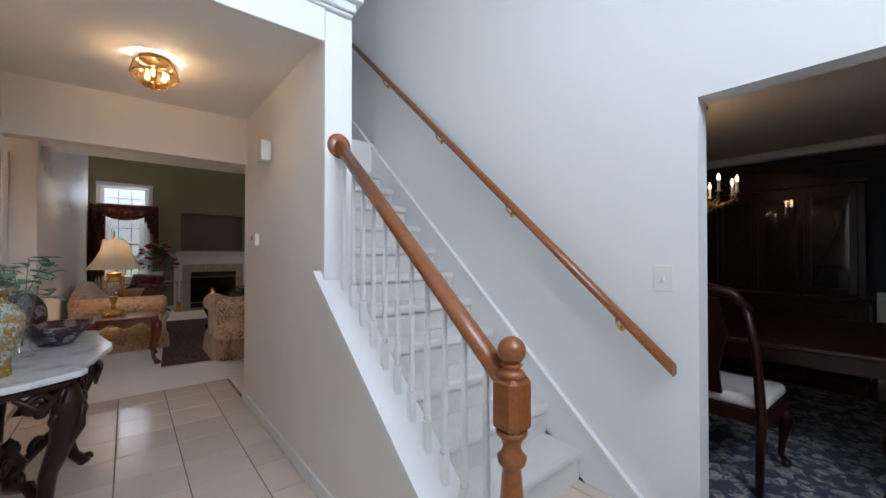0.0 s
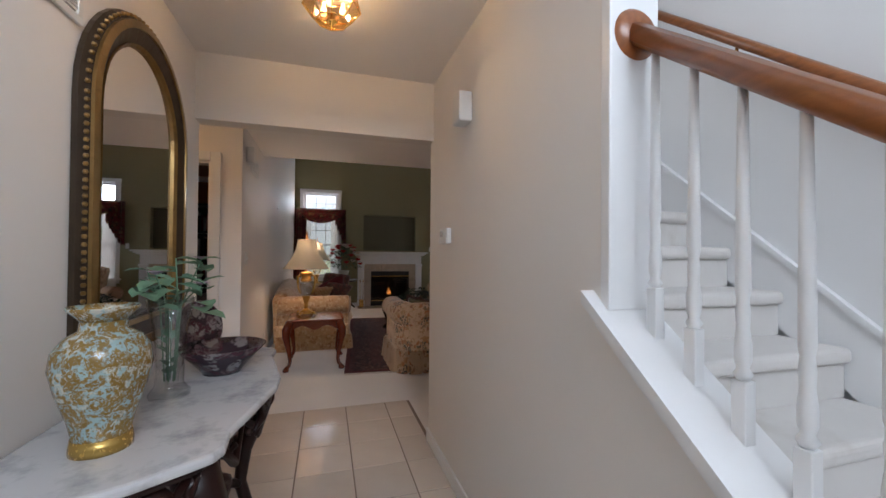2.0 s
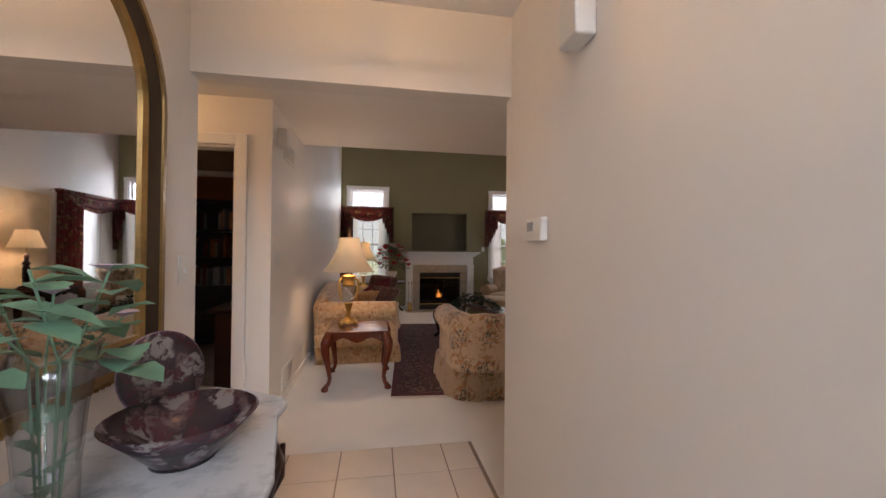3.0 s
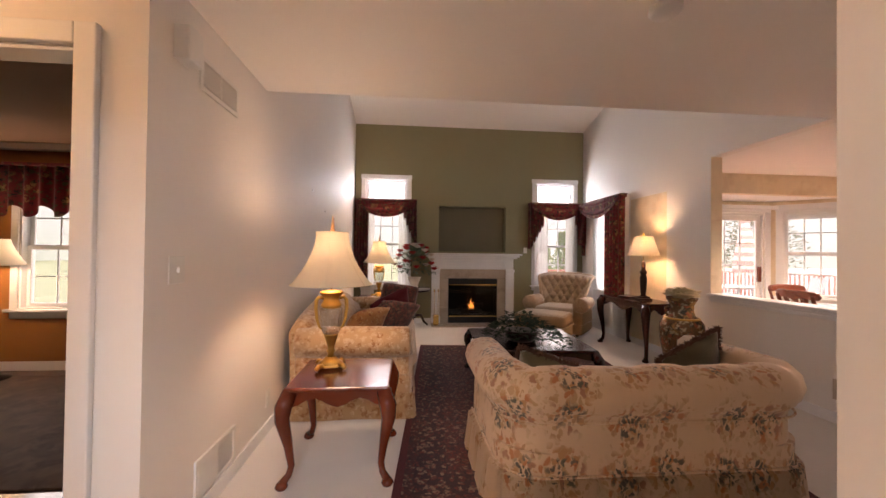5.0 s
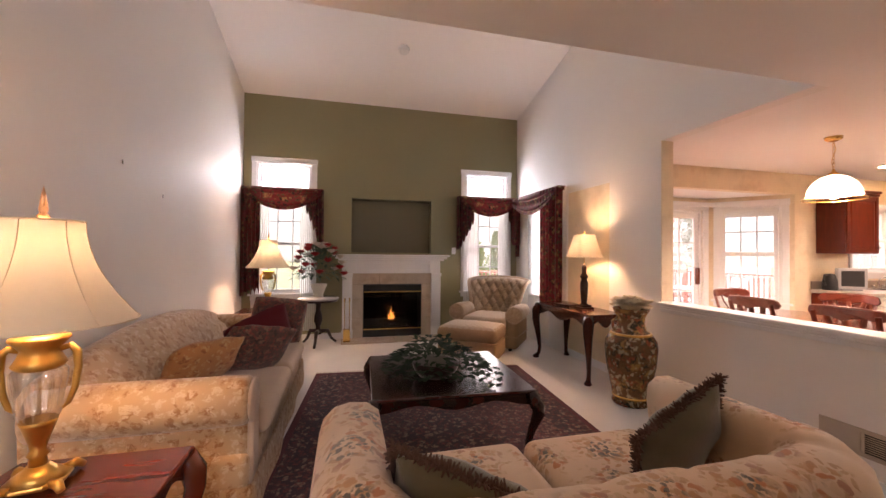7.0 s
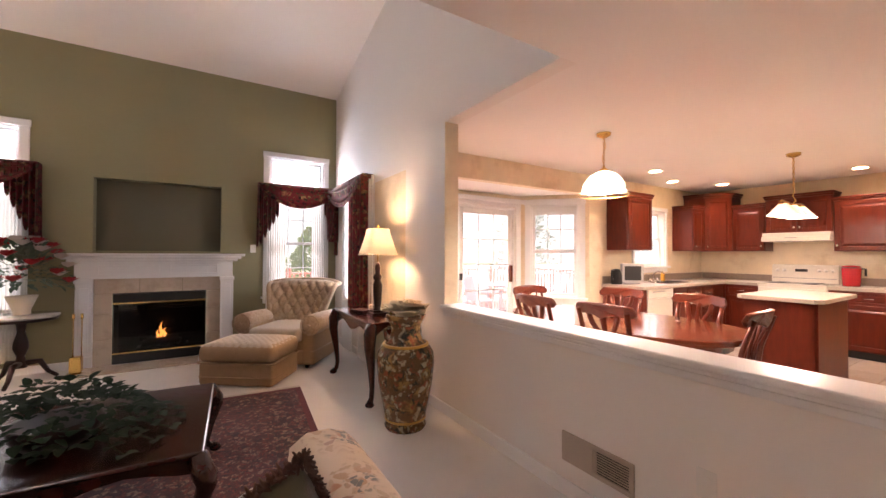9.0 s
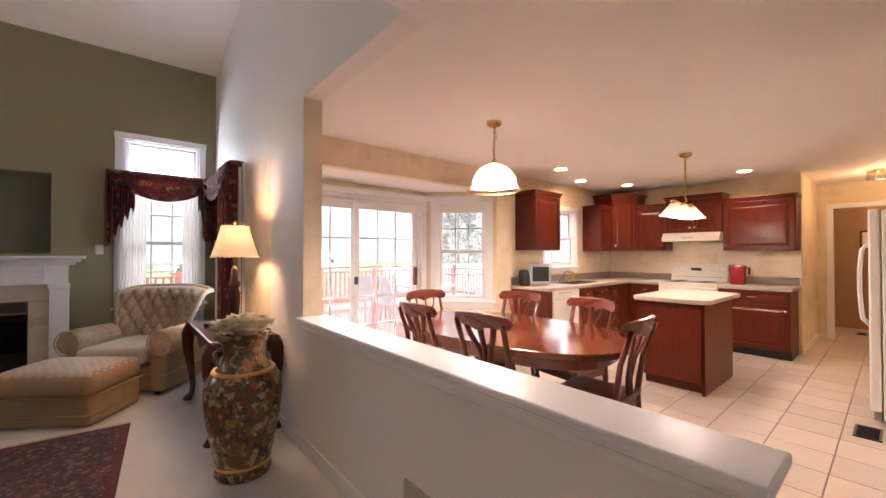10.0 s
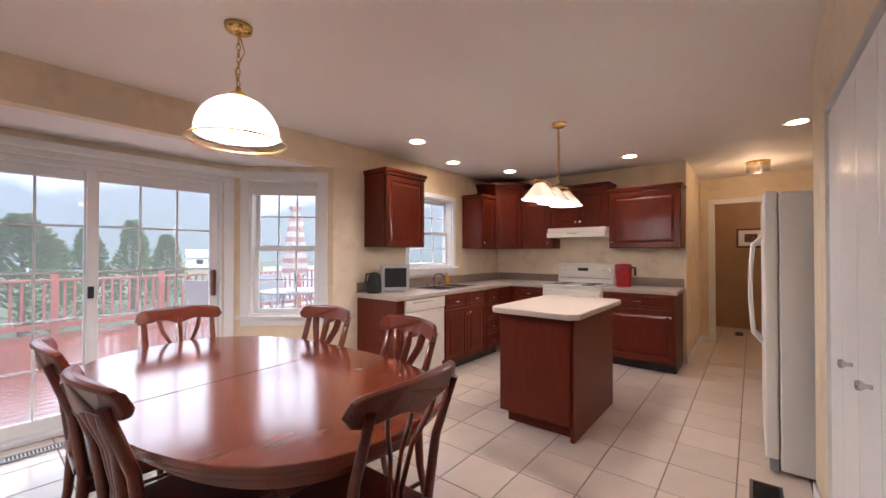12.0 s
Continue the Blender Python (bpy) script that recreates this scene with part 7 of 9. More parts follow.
for k in range(3):
    a_ = k * 2.094 + 0.4
    part("leg", add_tube(bmesh.new(), [(0.03 * math.cos(a_), 0.03 * math.sin(a_), 0.2), (0.14 * math.cos(a_), 0.14 * math.sin(a_), 0.2), (0.2 * math.cos(a_), 0.2 * math.sin(a_), 0.08), (0.27 * math.cos(a_), 0.27 * math.sin(a_), 0.018)], [0.03, 0.028, 0.02, 0.018], 8), MAHOG, pt)
pv = thing("flower_pot", pose(0.58, 10.13, 0.696), "cream ceramic pot on the pedestal table", "flower pot")
part("body", add_lathe(bmesh.new(), [(0.06, 0), (0.07, 0.01), (0.065, 0.04), (0.095, 0.12), (0.12, 0.19), (0.11, 0.19), (0.07, 0.1)], 24), mat("cream_ceramic", (0.7, 0.64, 0.55), 0.3, vary=0.04), pv)
bq = thing("silk_bouquet", pose(0.58, 10.13, 0.86) @ Matrix.Diagonal((1.18, 1.18, 1.18, 1)), "large silk bouquet of red and cream flowers", "flowers")
REDP, CREAMP, SAGE = mat("red_silk_petal", (0.42, 0.015, 0.02), 0.7, vary=0.25), mat("cream_silk_petal", (0.72, 0.62, 0.55), 0.75, vary=0.1), mat("sage_leaf", (0.1, 0.15, 0.1), 0.7, vary=0.35, trans=0.1)
rnd = random.Random(8)
bm = bmesh.new()
for i in range(330):
    a_, e = rnd.uniform(0, 6.28), rnd.uniform(-0.25, 1.5)
    k = rnd.uniform(0.5, 1.0)
    d_ = Vector((math.cos(a_) * math.cos(e), math.sin(a_) * math.cos(e), math.sin(e)))
    leaf(bm, Vector((d_.x * 0.3 * k, d_.y * 0.27 * k, 0.16 + d_.z * 0.33 * k)), d_ + Vector((rnd.uniform(-0.5, 0.5), rnd.uniform(-0.5, 0.5), rnd.uniform(-0.3, 0.3))), rnd.uniform(0.05, 0.1), 0.018)
tagged(part("foliage", bm, SAGE, bq), kind="stuff")
for i in range(30):
    a_, e = i * 2.4, -0.1 + 1.5 * (i / 30)
    c = Vector((math.cos(a_) * math.cos(e) * 0.3, math.sin(a_) * math.cos(e) * 0.27, 0.16 + math.sin(e) * 0.34))
    bm = bmesh.new()
    for k in range(9):
        t = k * 2.4
        leaf(bm, c, Vector((math.cos(t), math.sin(t), 0.4 + 0.1 * k)), 0.075 - 0.003 * k, 0.034, -0.2)
    part("blossom", bm, REDP if i % 5 < 3 else CREAMP, bq)

# side table, column lamp and floor vase by the east wall
cabriole_table("side_table", pose(0, 0, 0), 3.38, 7.74, 3.84, 8.86, 0.72, "red-brown mahogany cabriole side table against the wall", "side table", mat("red_brown_side_table_wood", (0.06, 0.012, 0.006), 0.24, vary=0.3, scale=8, fine=80, stretch=(4, 1, 4), coat=0.2), apron=0.12, big=0.05)
cl = thing("table_lamp", pose(3.62, 8.16, 0.721), "turned wooden column lamp with a cream shade, lit", "table lamp")
part("base", boxed((-0.08, -0.08, 0.0, 0.08, 0.08, 0.025), (-0.06, -0.06, 0.025, 0.06, 0.06, 0.05), bevel=0.006), MAHOG, cl)
part("column", add_lathe(bmesh.new(), [(0.05, 0.05), (0.03, 0.07), (0.035, 0.1), (0.042, 0.2), (0.045, 0.3), (0.03, 0.34), (0.045, 0.36), (0.045, 0.38), (0.025, 0.41), (0.028, 0.48), (0.012, 0.52)], 18), MAHOG, cl)
sh = part("shade", shade_bm(0.17, 0.1, 0.25, 1.2, square=0.6), SHADE, cl, "cream square-cut shade")
sh.location = (0, 0, 0.6)
part("rod", add_lathe(bmesh.new(), [(0.005, 0.52), (0.005, 0.87), (0.012, 0.875), (0.0, 0.9)], 8), GILT, cl)
bm = bmesh.new()
for i in range(44):
    a = 2 * math.pi * i / 44
    k = 0.17 * (0.4 + 0.6 / max(abs(math.cos(a)), abs(math.sin(a))))
    add_lathe(bm, [(0.0, -0.014), (0.006, -0.008), (0.006, -0.004), (0.0, 0.002)], 6, pose(k * math.cos(a), k * math.sin(a), 0))
tagged(part("bead_fringe", bm, SHADE, sh), "small hanging bead fringe", kind="stuff")
books = thing("book", pose(3.55, 8.42, 0.721, 0, 0, 20), "closed dark book on the side table", "book")
part("cover", boxed((-0.07, -0.1, 0, 0.07, 0.1, 0.025), bevel=0.003), MAHOG, books)
SATSUMA = patterned("gold_brown_figured_porcelain", (0.16, 0.09, 0.04), [(0.36, 0.22, 0.08), (0.045, 0.045, 0.03), (0.3, 0.1, 0.05), (0.42, 0.36, 0.24)], 9, 0.25, 0.42, bump=0.08, sheen=0.0, warp=0.5)
fv = thing("floor_vase", pose(3.49, 7.26, 0.0), "tall brown and gold figured porcelain floor vase", "vase")
part("body", add_lathe(bmesh.new(), [(0.0, 0.0), (0.15, 0.0), (0.16, 0.02), (0.15, 0.06), (0.175, 0.18), (0.21, 0.36), (0.222, 0.5), (0.215, 0.57), (0.175, 0.63), (0.13, 0.66), (0.115, 0.72), (0.118, 0.78), (0.15, 0.84), (0.155, 0.86), (0.14, 0.86), (0.1, 0.78)], 40), SATSUMA, fv)
for z, r in ((0.63, 0.177), (0.075, 0.156)):
    part("gilt_band", add_lathe(bmesh.new(), [(r, z - 0.01), (r + 0.004, z), (r - 0.004, z + 0.012)], 40), GILT, fv)
for s in (-1, 1):
    part("handle", add_tube(bmesh.new(), [(0.11, 0.05 * s, 0.76), (0.15, 0.1 * s, 0.74), (0.14, 0.11 * s, 0.68), (0.12, 0.08 * s, 0.65)] if s > 0 else [(-0.11, 0.05, 0.76), (-0.15, 0.06, 0.74), (-0.14, 0.06, 0.68), (-0.12, 0.04, 0.65)], 0.014, 8), SATSUMA, fv)
fl = thing("dried_flowers", pose(3.49, 7.26, 0.8), "cream dried blossoms filling the floor vase", "flowers")
DRY = mat("cream_dried_petal", (0.8, 0.7, 0.52), 0.9, vary=0.15)
rnd = random.Random(9)
for i in range(46):
    bm = bmesh.new()
    a_, k = i * 2.4, math.sqrt(i / 46)
    c = Vector((0.17 * k * math.cos(a_), 0.17 * k * math.sin(a_), 0.13 - 0.05 * k * k + rnd.uniform(-0.02, 0.03)))
    for t in range(8):
        leaf(bm, c, (math.cos(t * 0.9 + i), math.sin(t * 0.9 + i), rnd.uniform(0.0, 1.0)), 0.05, 0.022, 0.1)
    part("blossom", bm, DRY, fl)
part("stem", add_lathe(bmesh.new(), [(0.04, 0.0), (0.1, 0.08), (0.15, 0.1)], 14), DRY, fl)
# ceiling detectors and small wall marks
sd = thing("smoke_detector", Matrix.Translation((1.665, 9.255, 3.715 + slope * (N - 9.255) - 0.002)) @ pose(0, 0, 0, -14), "round white smoke detector on the sloped ceiling", "smoke detector")
part("body", add_lathe(bmesh.new(), [(0.075, 0), (0.075, -0.025), (0.06, -0.045), (0, -0.048)], 24), PLASTIC, sd)
part("vent_ring", add_lathe(bmesh.new(), [(0.066, -0.043), (0.064, -0.047), (0.045, -0.051), (0.043, -0.048)], 24), PLASTIC, sd)
sd2 = thing("smoke_detector", pose(1.62, 4.9, C - 0.001), "round white smoke detector on the flat ceiling", "smoke detector")
part("body", add_lathe(bmesh.new(), [(0.07, 0), (0.07, -0.02), (0.055, -0.035), (0, -0.037)], 24), PLASTIC, sd2)
for k, (y, z) in enumerate(((7.35, 1.95), (7.95, 1.8))):
    hk = thing("picture_hook", Matrix.Translation((W + 0.002, y, z)) @ TO_E, "small metal bare picture hook on the wall", "picture hook")
    part("plate", boxed((-0.008, -0.005, -0.015, 0.008, 0, 0.015), bevel=0.002), CHROME, hk)

# ---- kitchen ----
KNOB = CHROME


def raised_door(x0, z0, x1, z1, parent, pull="", side=1):
    """A raised-panel front in the plane y = 0, facing -y."""
    f = 0.055 if min(x1 - x0, z1 - z0) > 0.2 else 0.03
    bm = boxed((x0, -0.02, z0, x0 + f, -0.001, z1), (x1 - f, -0.02, z0, x1, -0.001, z1), (x0 + f, -0.02, z0, x1 - f, -0.001, z0 + f), (x0 + f, -0.02, z1 - f, x1 - f, -0.001, z1), bevel=0.004)
    d = part("drawer_front" if pull == "bar" else "door", bm, CHERRY, parent)
    bm = bmesh.new()
    g = 0.035 if f > 0.04 else 0.018
    add_box(bm, x0 + f - 0.002, -0.009, z0 + f - 0.002, x1 - f + 0.002, -0.001, z1 - f + 0.002)
    b = bmesh.new()
    lo, hi = [(x0 + f + 0.006, z0 + f + 0.006), (x1 - f - 0.006, z1 - f - 0.006)], [(x0 + f + g, z0 + f + g), (x1 - f - g, z1 - f - g)]
    ring = lambda q, y: [b.verts.new(p) for p in ((q[0][0], y, q[0][1]), (q[1][0], y, q[0][1]), (q[1][0], y, q[1][1]), (q[0][0], y, q[1][1]))]  # noqa: E731
    ra, rb = ring(lo, -0.009), ring(hi, -0.018)
    for i in range(4):
        b.faces.new((ra[i], ra[(i + 1) % 4], rb[(i + 1) % 4], rb[i]))
    b.faces.new(rb)
    bmesh.ops.recalc_face_normals(b, faces=b.faces)
    join(bm, b)
    part("panel", bm, CHERRY, d)
    if pull == "bar":
        zc, xc = (z0 + z1) / 2, (x0 + x1) / 2
        part("handle", add_tube(bmesh.new(), [(xc - 0.05, -0.02, zc), (xc - 0.04, -0.042, zc), (xc + 0.04, -0.042, zc), (xc + 0.05, -0.02, zc)], 0.006, 8), KNOB, d, "brushed nickel pull")
    elif pull:
        xk, zk = (x1 - 0.03 if side > 0 else x0 + 0.03), (z0 + 0.07 if pull == "low" else z1 - 0.07)
        part("knob", add_lathe(bmesh.new(), [(0.006, 0.0), (0.006, 0.012), (0.015, 0.02), (0.013, 0.028), (0, 0.03)], 14, Matrix.Translation((xk, -0.02, zk)) @ Matrix.Rotation(radians(90), 4, "X")), KNOB, d, "brushed nickel knob")
    return d


def wall_cabinet(m, w, z0, z1, deep, label, doors=1, side=1, crown=0.06):
    c = thing("wall_cabinet", m, label, "cabinet", "cherry wall cabinets")
    part("body", boxed((0, 0, z0, w, deep - 0.004, z1), bevel=0.002), CHERRY, c)
    part("crown", boxed((-0.02, -0.04, z1 + crown * 0.5, w + 0.02, deep - 0.004, z1 + crown), (-0.008, -0.026, z1 + 0.001, w + 0.008, deep - 0.004, z1 + crown * 0.5), bevel=0.008), CHERRY, c)
    for i in range(doors):
        a, b = 0.008 + (w - 0.016) * i / doors, 0.008 + (w - 0.016) * (i + 1) / doors - 0.003
        raised_door(a, z0 + 0.006, b, z1 - 0.006, c, "low", side if doors == 1 else (1 if i == 0 else -1))
    return c


def base_cabinet(m, w, deep, label, doors=1, drawers=1, side=1):
    c = thing("base_cabinet", m, label, "cabinet", "cherry base cabinets")
    part("body", boxed((0, 0, 0.1, w, deep - 0.004, 0.865), bevel=0.002), CHERRY, c)
    part("toe_kick", boxed((0, 0.06, 0.0, w, deep - 0.004, 0.1)), BLACK, c)
    top = 0.855
    if drawers == 1:
        for i in range(doors):
            a, b = 0.008 + (w - 0.016) * i / doors, 0.008 + (w - 0.016) * (i + 1) / doors - 0.003
            raised_door(a, 0.7, b, top, c, "bar")
        top = 0.69
    if drawers > 1:
        for i in range(drawers):
            raised_door(0.008, 0.115 + 0.74 * i / drawers, w - 0.008, 0.105 + 0.74 * (i + 1) / drawers, c, "bar")
    else:
        for i in range(doors):
            a, b = 0.008 + (w - 0.016) * i / doors, 0.008 + (w - 0.016) * (i + 1) / doors - 0.003
            raised_door(a, 0.115, b, top, c, "high", side if doors == 1 else (1 if i == 0 else -1))
    return c


FACE_W = Matrix.Rotation(radians(-90), 4, "Z")
# wall cabinets: north wall, corner, east wall
wall_cabinet(pose(7.09, 7.735, 0), 0.6, 1.39, 2.13, KN - 7.735, "dark cherry wall cabinet beside the sink window", 1, 1, 0.07)
wall_cabinet(pose(8.86, 7.735, 0), 0.37, 1.39, 2.08, KN - 7.735, "narrow dark cherry wall cabinet by the corner", 1, -1)
cc = thing("corner_cabinet", pose(0, 0, 0), "tall diagonal dark cherry corner wall cabinet", "cabinet", "cherry wall cabinets")
out_ = [(9.24, KN - 0.004), (9.24, 7.735), (9.53, 7.44), (KE - 0.004, 7.44), (KE - 0.004, KN - 0.004)]
part("body", add_prism(bmesh.new(), out_, 1.39, 2.28), CHERRY, cc)
grow = lambda k: [(9.24 - k, KN - 0.004), (9.24 - k, 7.735 - k * 0.5), (9.53 - k * 0.5, 7.44 - k), (KE - 0.004, 7.44 - k), (KE - 0.004, KN - 0.004)]  # noqa: E731
bm = add_prism(bmesh.new(), grow(0.015), 2.281, 2.315, 0.005)
add_prism(bm, grow(0.04), 2.315, 2.35, 0.008)
part("crown", bm, CHERRY, cc)
dw_ = math.hypot(0.29, 0.295)
door_ = raised_door(0.012, 1.396, dw_ - 0.012, 2.272, cc, "low", -1)
door_.matrix_basis = Matrix.Translation((9.24, 7.735, 0)) @ Matrix.Rotation(math.atan2(-0.295, 0.29), 4, "Z")
wall_cabinet(Matrix.Translation((9.535, 7.435, 0)) @ FACE_W, 0.43, 1.39, 2.08, KE - 9.535, "dark cherry wall cabinet between corner and hood", 1, 1)
wall_cabinet(Matrix.Translation((9.535, 7.0, 0)) @ FACE_W, 0.755, 1.66, 2.17, KE - 9.535, "dark cherry two-door cabinet above the range hood", 2)
wall_cabinet(Matrix.Translation((9.535, 6.24, 0)) @ FACE_W, 0.78, 1.385, 2.07, KE - 9.535, "wide dark cherry wall cabinet beside the hood", 1, -1)
hood = thing("range_hood", Matrix.Translation((9.36, 7.0, 0)) @ FACE_W, "cream range hood under the wall cabinet", "range hood")
part("shell", boxed((0.0, 0.0, 1.53, 0.755, 0.48, 1.6), (0.0, 0.04, 1.6, 0.755, 0.48, 1.657), bevel=0.008), APPL, hood)
part("badge", boxed((0.28, -0.003, 1.575, 0.42, 0.0005, 1.585)), GREY, hood)

# base units, dishwasher, sink run
base_cabinet(pose(7.72, 7.46, 0), 0.82, KN - 7.46, "dark cherry sink base cabinet", 2)
base_cabinet(pose(8.545, 7.46, 0), 0.36, KN - 7.46, "narrow dark cherry drawer cabinet", 1, 4)
base_cabinet(Matrix.Translation((9.25, 7.43, 0)) @ FACE_W, 0.44, KE - 9.25, "dark cherry base cabinet on the corner side of the stove", 1)
base_cabinet(Matrix.Translation((9.25, 6.235, 0)) @ FACE_W, 0.75, KE - 9.25, "wide dark cherry base cabinet beside the stove", 1)
ep = structure("cabinet_corner_filler", boxed((8.91, 7.462, 0.1, 9.25, KN - 0.004, 0.865), (9.252, 7.435, 0.1, KE - 0.004, KN - 0.004, 0.865)), CHERRY, "dark cherry corner base filler", "cabinet")
end = thing("side_board", pose(0, 0, 0), "dark cherry end panel beside the dishwasher", "panel")
part("panel", boxed((7.0, 7.46, 0, 7.1, KN - 0.004, 0.865), bevel=0.003), CHERRY, end)
dw = thing("dishwasher", pose(7.105, 7.45, 0), "cream built-in dishwasher beside the end panel", "dishwasher")
part("door", boxed((0, 0, 0.16, 0.605, 0.55, 0.74), bevel=0.006), APPL, dw)
part("control_panel", boxed((0, -0.012, 0.745, 0.605, 0.55, 0.862), bevel=0.006), APPL, dw)
part("handle_slot", boxed((0.1, -0.015, 0.825, 0.4, -0.0115, 0.835)), GREY, dw)
part("kick_plate", boxed((0, 0.03, 0.02, 0.605, 0.5, 0.155), bevel=0.004), APPL, dw)
ctop = thing("worktop", pose(0, 0, 0), "speckled beige laminate worktop along two walls", "worktop")
part("north_run", boxed((6.975, 7.425, 0.868, 7.75, KN - 0.002, 0.91), (8.52, 7.425, 0.868, KE - 0.002, KN - 0.002, 0.91), (7.75, 7.425, 0.868, 8.52, 7.53, 0.91), (7.75, 7.93, 0.868, 8.52, KN - 0.002, 0.91), bevel=0.004), COUNTER, ctop)
part("stove_side", boxed((9.21, 7.0, 0.868, KE - 0.002, 7.424, 0.91), bevel=0.004), COUNTER, ctop)
part("short_run", boxed((9.21, 5.46, 0.868, KE - 0.002, 6.235, 0.91), bevel=0.004), COUNTER, ctop)
for strip in ((6.99, KN - 0.02, 0.911, KE - 0.022, KN - 0.002, 1.015), (KE - 0.02, 7.0, 0.911, KE - 0.002, KN - 0.022, 1.015), (KE - 0.02, 5.47, 0.911, KE - 0.002, 6.235, 1.015)):
    part("splashback", boxed(strip, bevel=0.003), SPLASH, ctop, "grey-brown laminate splashback")
sink = thing("sink", pose(7.75, 7.53, 0.91), "stainless steel double-bowl kitchen sink", "sink")
part("rim", boxed((0, 0, -0.004, 0.77, 0.03, 0.006), (0, 0.36, -0.004, 0.77, 0.4, 0.006), (0, 0.03, -0.004, 0.03, 0.36, 0.006), (0.74, 0.03, -0.004, 0.77, 0.36, 0.006), (0.37, 0.03, -0.004, 0.4, 0.36, 0.006), bevel=0.002), CHROME, sink)
for x0, x1 in ((0.03, 0.37), (0.4, 0.74)):
    part("bowl", boxed((x0, 0.03, -0.17, x1, 0.36, -0.165), (x0, 0.03, -0.165, x0 + 0.004, 0.36, 0), (x1 - 0.004, 0.03, -0.165, x1, 0.36, 0), (x0 + 0.004, 0.03, -0.165, x1 - 0.004, 0.034, 0), (x0 + 0.004, 0.356, -0.165, x1 - 0.004, 0.36, 0)), CHROME, sink)
fau = thing("faucet", pose(8.13, 7.955, 0.91), "chrome kitchen faucet with two handles", "faucet")
part("spout", add_tube(bmesh.new(), [(0, 0, 0), (0, 0, 0.11), (0, -0.05, 0.16), (0, -0.14, 0.15), (0, -0.16, 0.12)], 0.011, 10), CHROME, fau)
for x in (-0.1, 0.1):
    part("handle", add_lathe(bmesh.new(), [(0.02, 0), (0.016, 0.03), (0.022, 0.05), (0, 0.055)], 12, pose(x, 0, 0)), CHROME, fau)
soap = thing("soap_bottle", pose(8.42, 7.97, 0.91), "amber dish soap bottle by the sink", "bottle")
part("body", add_lathe(bmesh.new(), [(0.028, 0), (0.03, 0.01), (0.03, 0.1), (0.012, 0.13), (0.012, 0.15)], 14), mat("amber_soap", (0.55, 0.3, 0.05), 0.2), soap)
part("cap", add_lathe(bmesh.new(), [(0.013, 0.15), (0.013, 0.175), (0, 0.176)], 12), PLASTIC, soap)
tv = thing("small_television", pose(7.29, 7.78, 0.91, 0, 0, -34), "small silver countertop television", "television")
part("case", boxed((-0.15, -0.02, 0.02, 0.15, 0.05, 0.29), bevel=0.01), mat("silver_plastic", (0.45, 0.45, 0.46), 0.35, vary=0.04), tv)
part("screen", boxed((-0.115, -0.0225, 0.055, 0.115, -0.0195, 0.255)), BLACK, tv)
part("back", boxed((-0.1, 0.05, 0.03, 0.1, 0.16, 0.24), bevel=0.02), BLACK, tv)
part("foot", boxed((-0.1, -0.02, 0, 0.1, 0.1, 0.02), bevel=0.005), GREY, tv)

ket = thing("electric_kettle", pose(7.1, 7.9, 0.91), "black electric kettle behind the small television", "kettle")
part("body", add_lathe(bmesh.new(), [(0.0, 0.0), (0.075, 0.0), (0.08, 0.02), (0.075, 0.12), (0.055, 0.19), (0.045, 0.21), (0.0, 0.215)], 20), BLACK, ket)
part("handle", add_tube(bmesh.new(), [(-0.05, 0, 0.2), (-0.1, 0, 0.2), (-0.115, 0, 0.13), (-0.078, 0, 0.06)], 0.01, 8), BLACK, ket)
part("spout", add_tube(bmesh.new(), [(0.06, 0, 0.13), (0.1, 0, 0.19)], [0.018, 0.01], 8), BLACK, ket)

stove = thing("electric_range", Matrix.Translation((9.21, 6.995, 0)) @ FACE_W, "cream electric range with a raised control panel", "stove")
part("body", boxed((0, 0.02, 0.08, 0.75, 0.62, 0.895), bevel=0.005), APPL, stove)
part("cooktop", boxed((-0.003, -0.01, 0.896, 0.753, 0.62, 0.92), bevel=0.006), APPL, stove)
part("oven_door", boxed((0.01, -0.015, 0.28, 0.74, 0.0199, 0.86), bevel=0.008), APPL, stove)
part("oven_window", boxed((0.16, -0.018, 0.42, 0.59, -0.0151, 0.66)), BLACK, stove)
part("oven_handle", add_tube(bmesh.new(), [(0.08, -0.015, 0.8), (0.09, -0.05, 0.8), (0.66, -0.05, 0.8), (0.67, -0.015, 0.8)], 0.011, 8), APPL, stove)
part("drawer", boxed((0.01, -0.01, 0.09, 0.74, 0.0199, 0.265), bevel=0.006), APPL, stove)
bm = add_prism(bmesh.new(), [(0.53, 0.92), (0.63, 0.92), (0.63, 1.185), (0.57, 1.185), (0.555, 1.17)], 0.0, 0.75, 0.006)
bmesh.ops.transform(bm, matrix=Matrix(((0, 0, 1, 0), (1, 0, 0, 0), (0, 1, 0, 0), (0, 0, 0, 1))), verts=bm.verts)
part("control_panel", bm, APPL, stove)
for x in (0.07, 0.15, 0.55, 0.62, 0.69):
    part("knob", add_lathe(bmesh.new(), [(0.022, 0), (0.02, 0.02), (0, 0.022)], 14, Matrix.Translation((x, 0.546, 1.1)) @ Matrix.Rotation(radians(84), 4, "X")), PLASTIC, stove)
part("clock", boxed((0.28, 0.542, 1.08, 0.42, 0.549, 1.12)), BLACK, stove)
part("panel_gap", boxed((0.02, 0.53, 0.98, 0.73, 0.5375, 0.988)), GREY, stove)
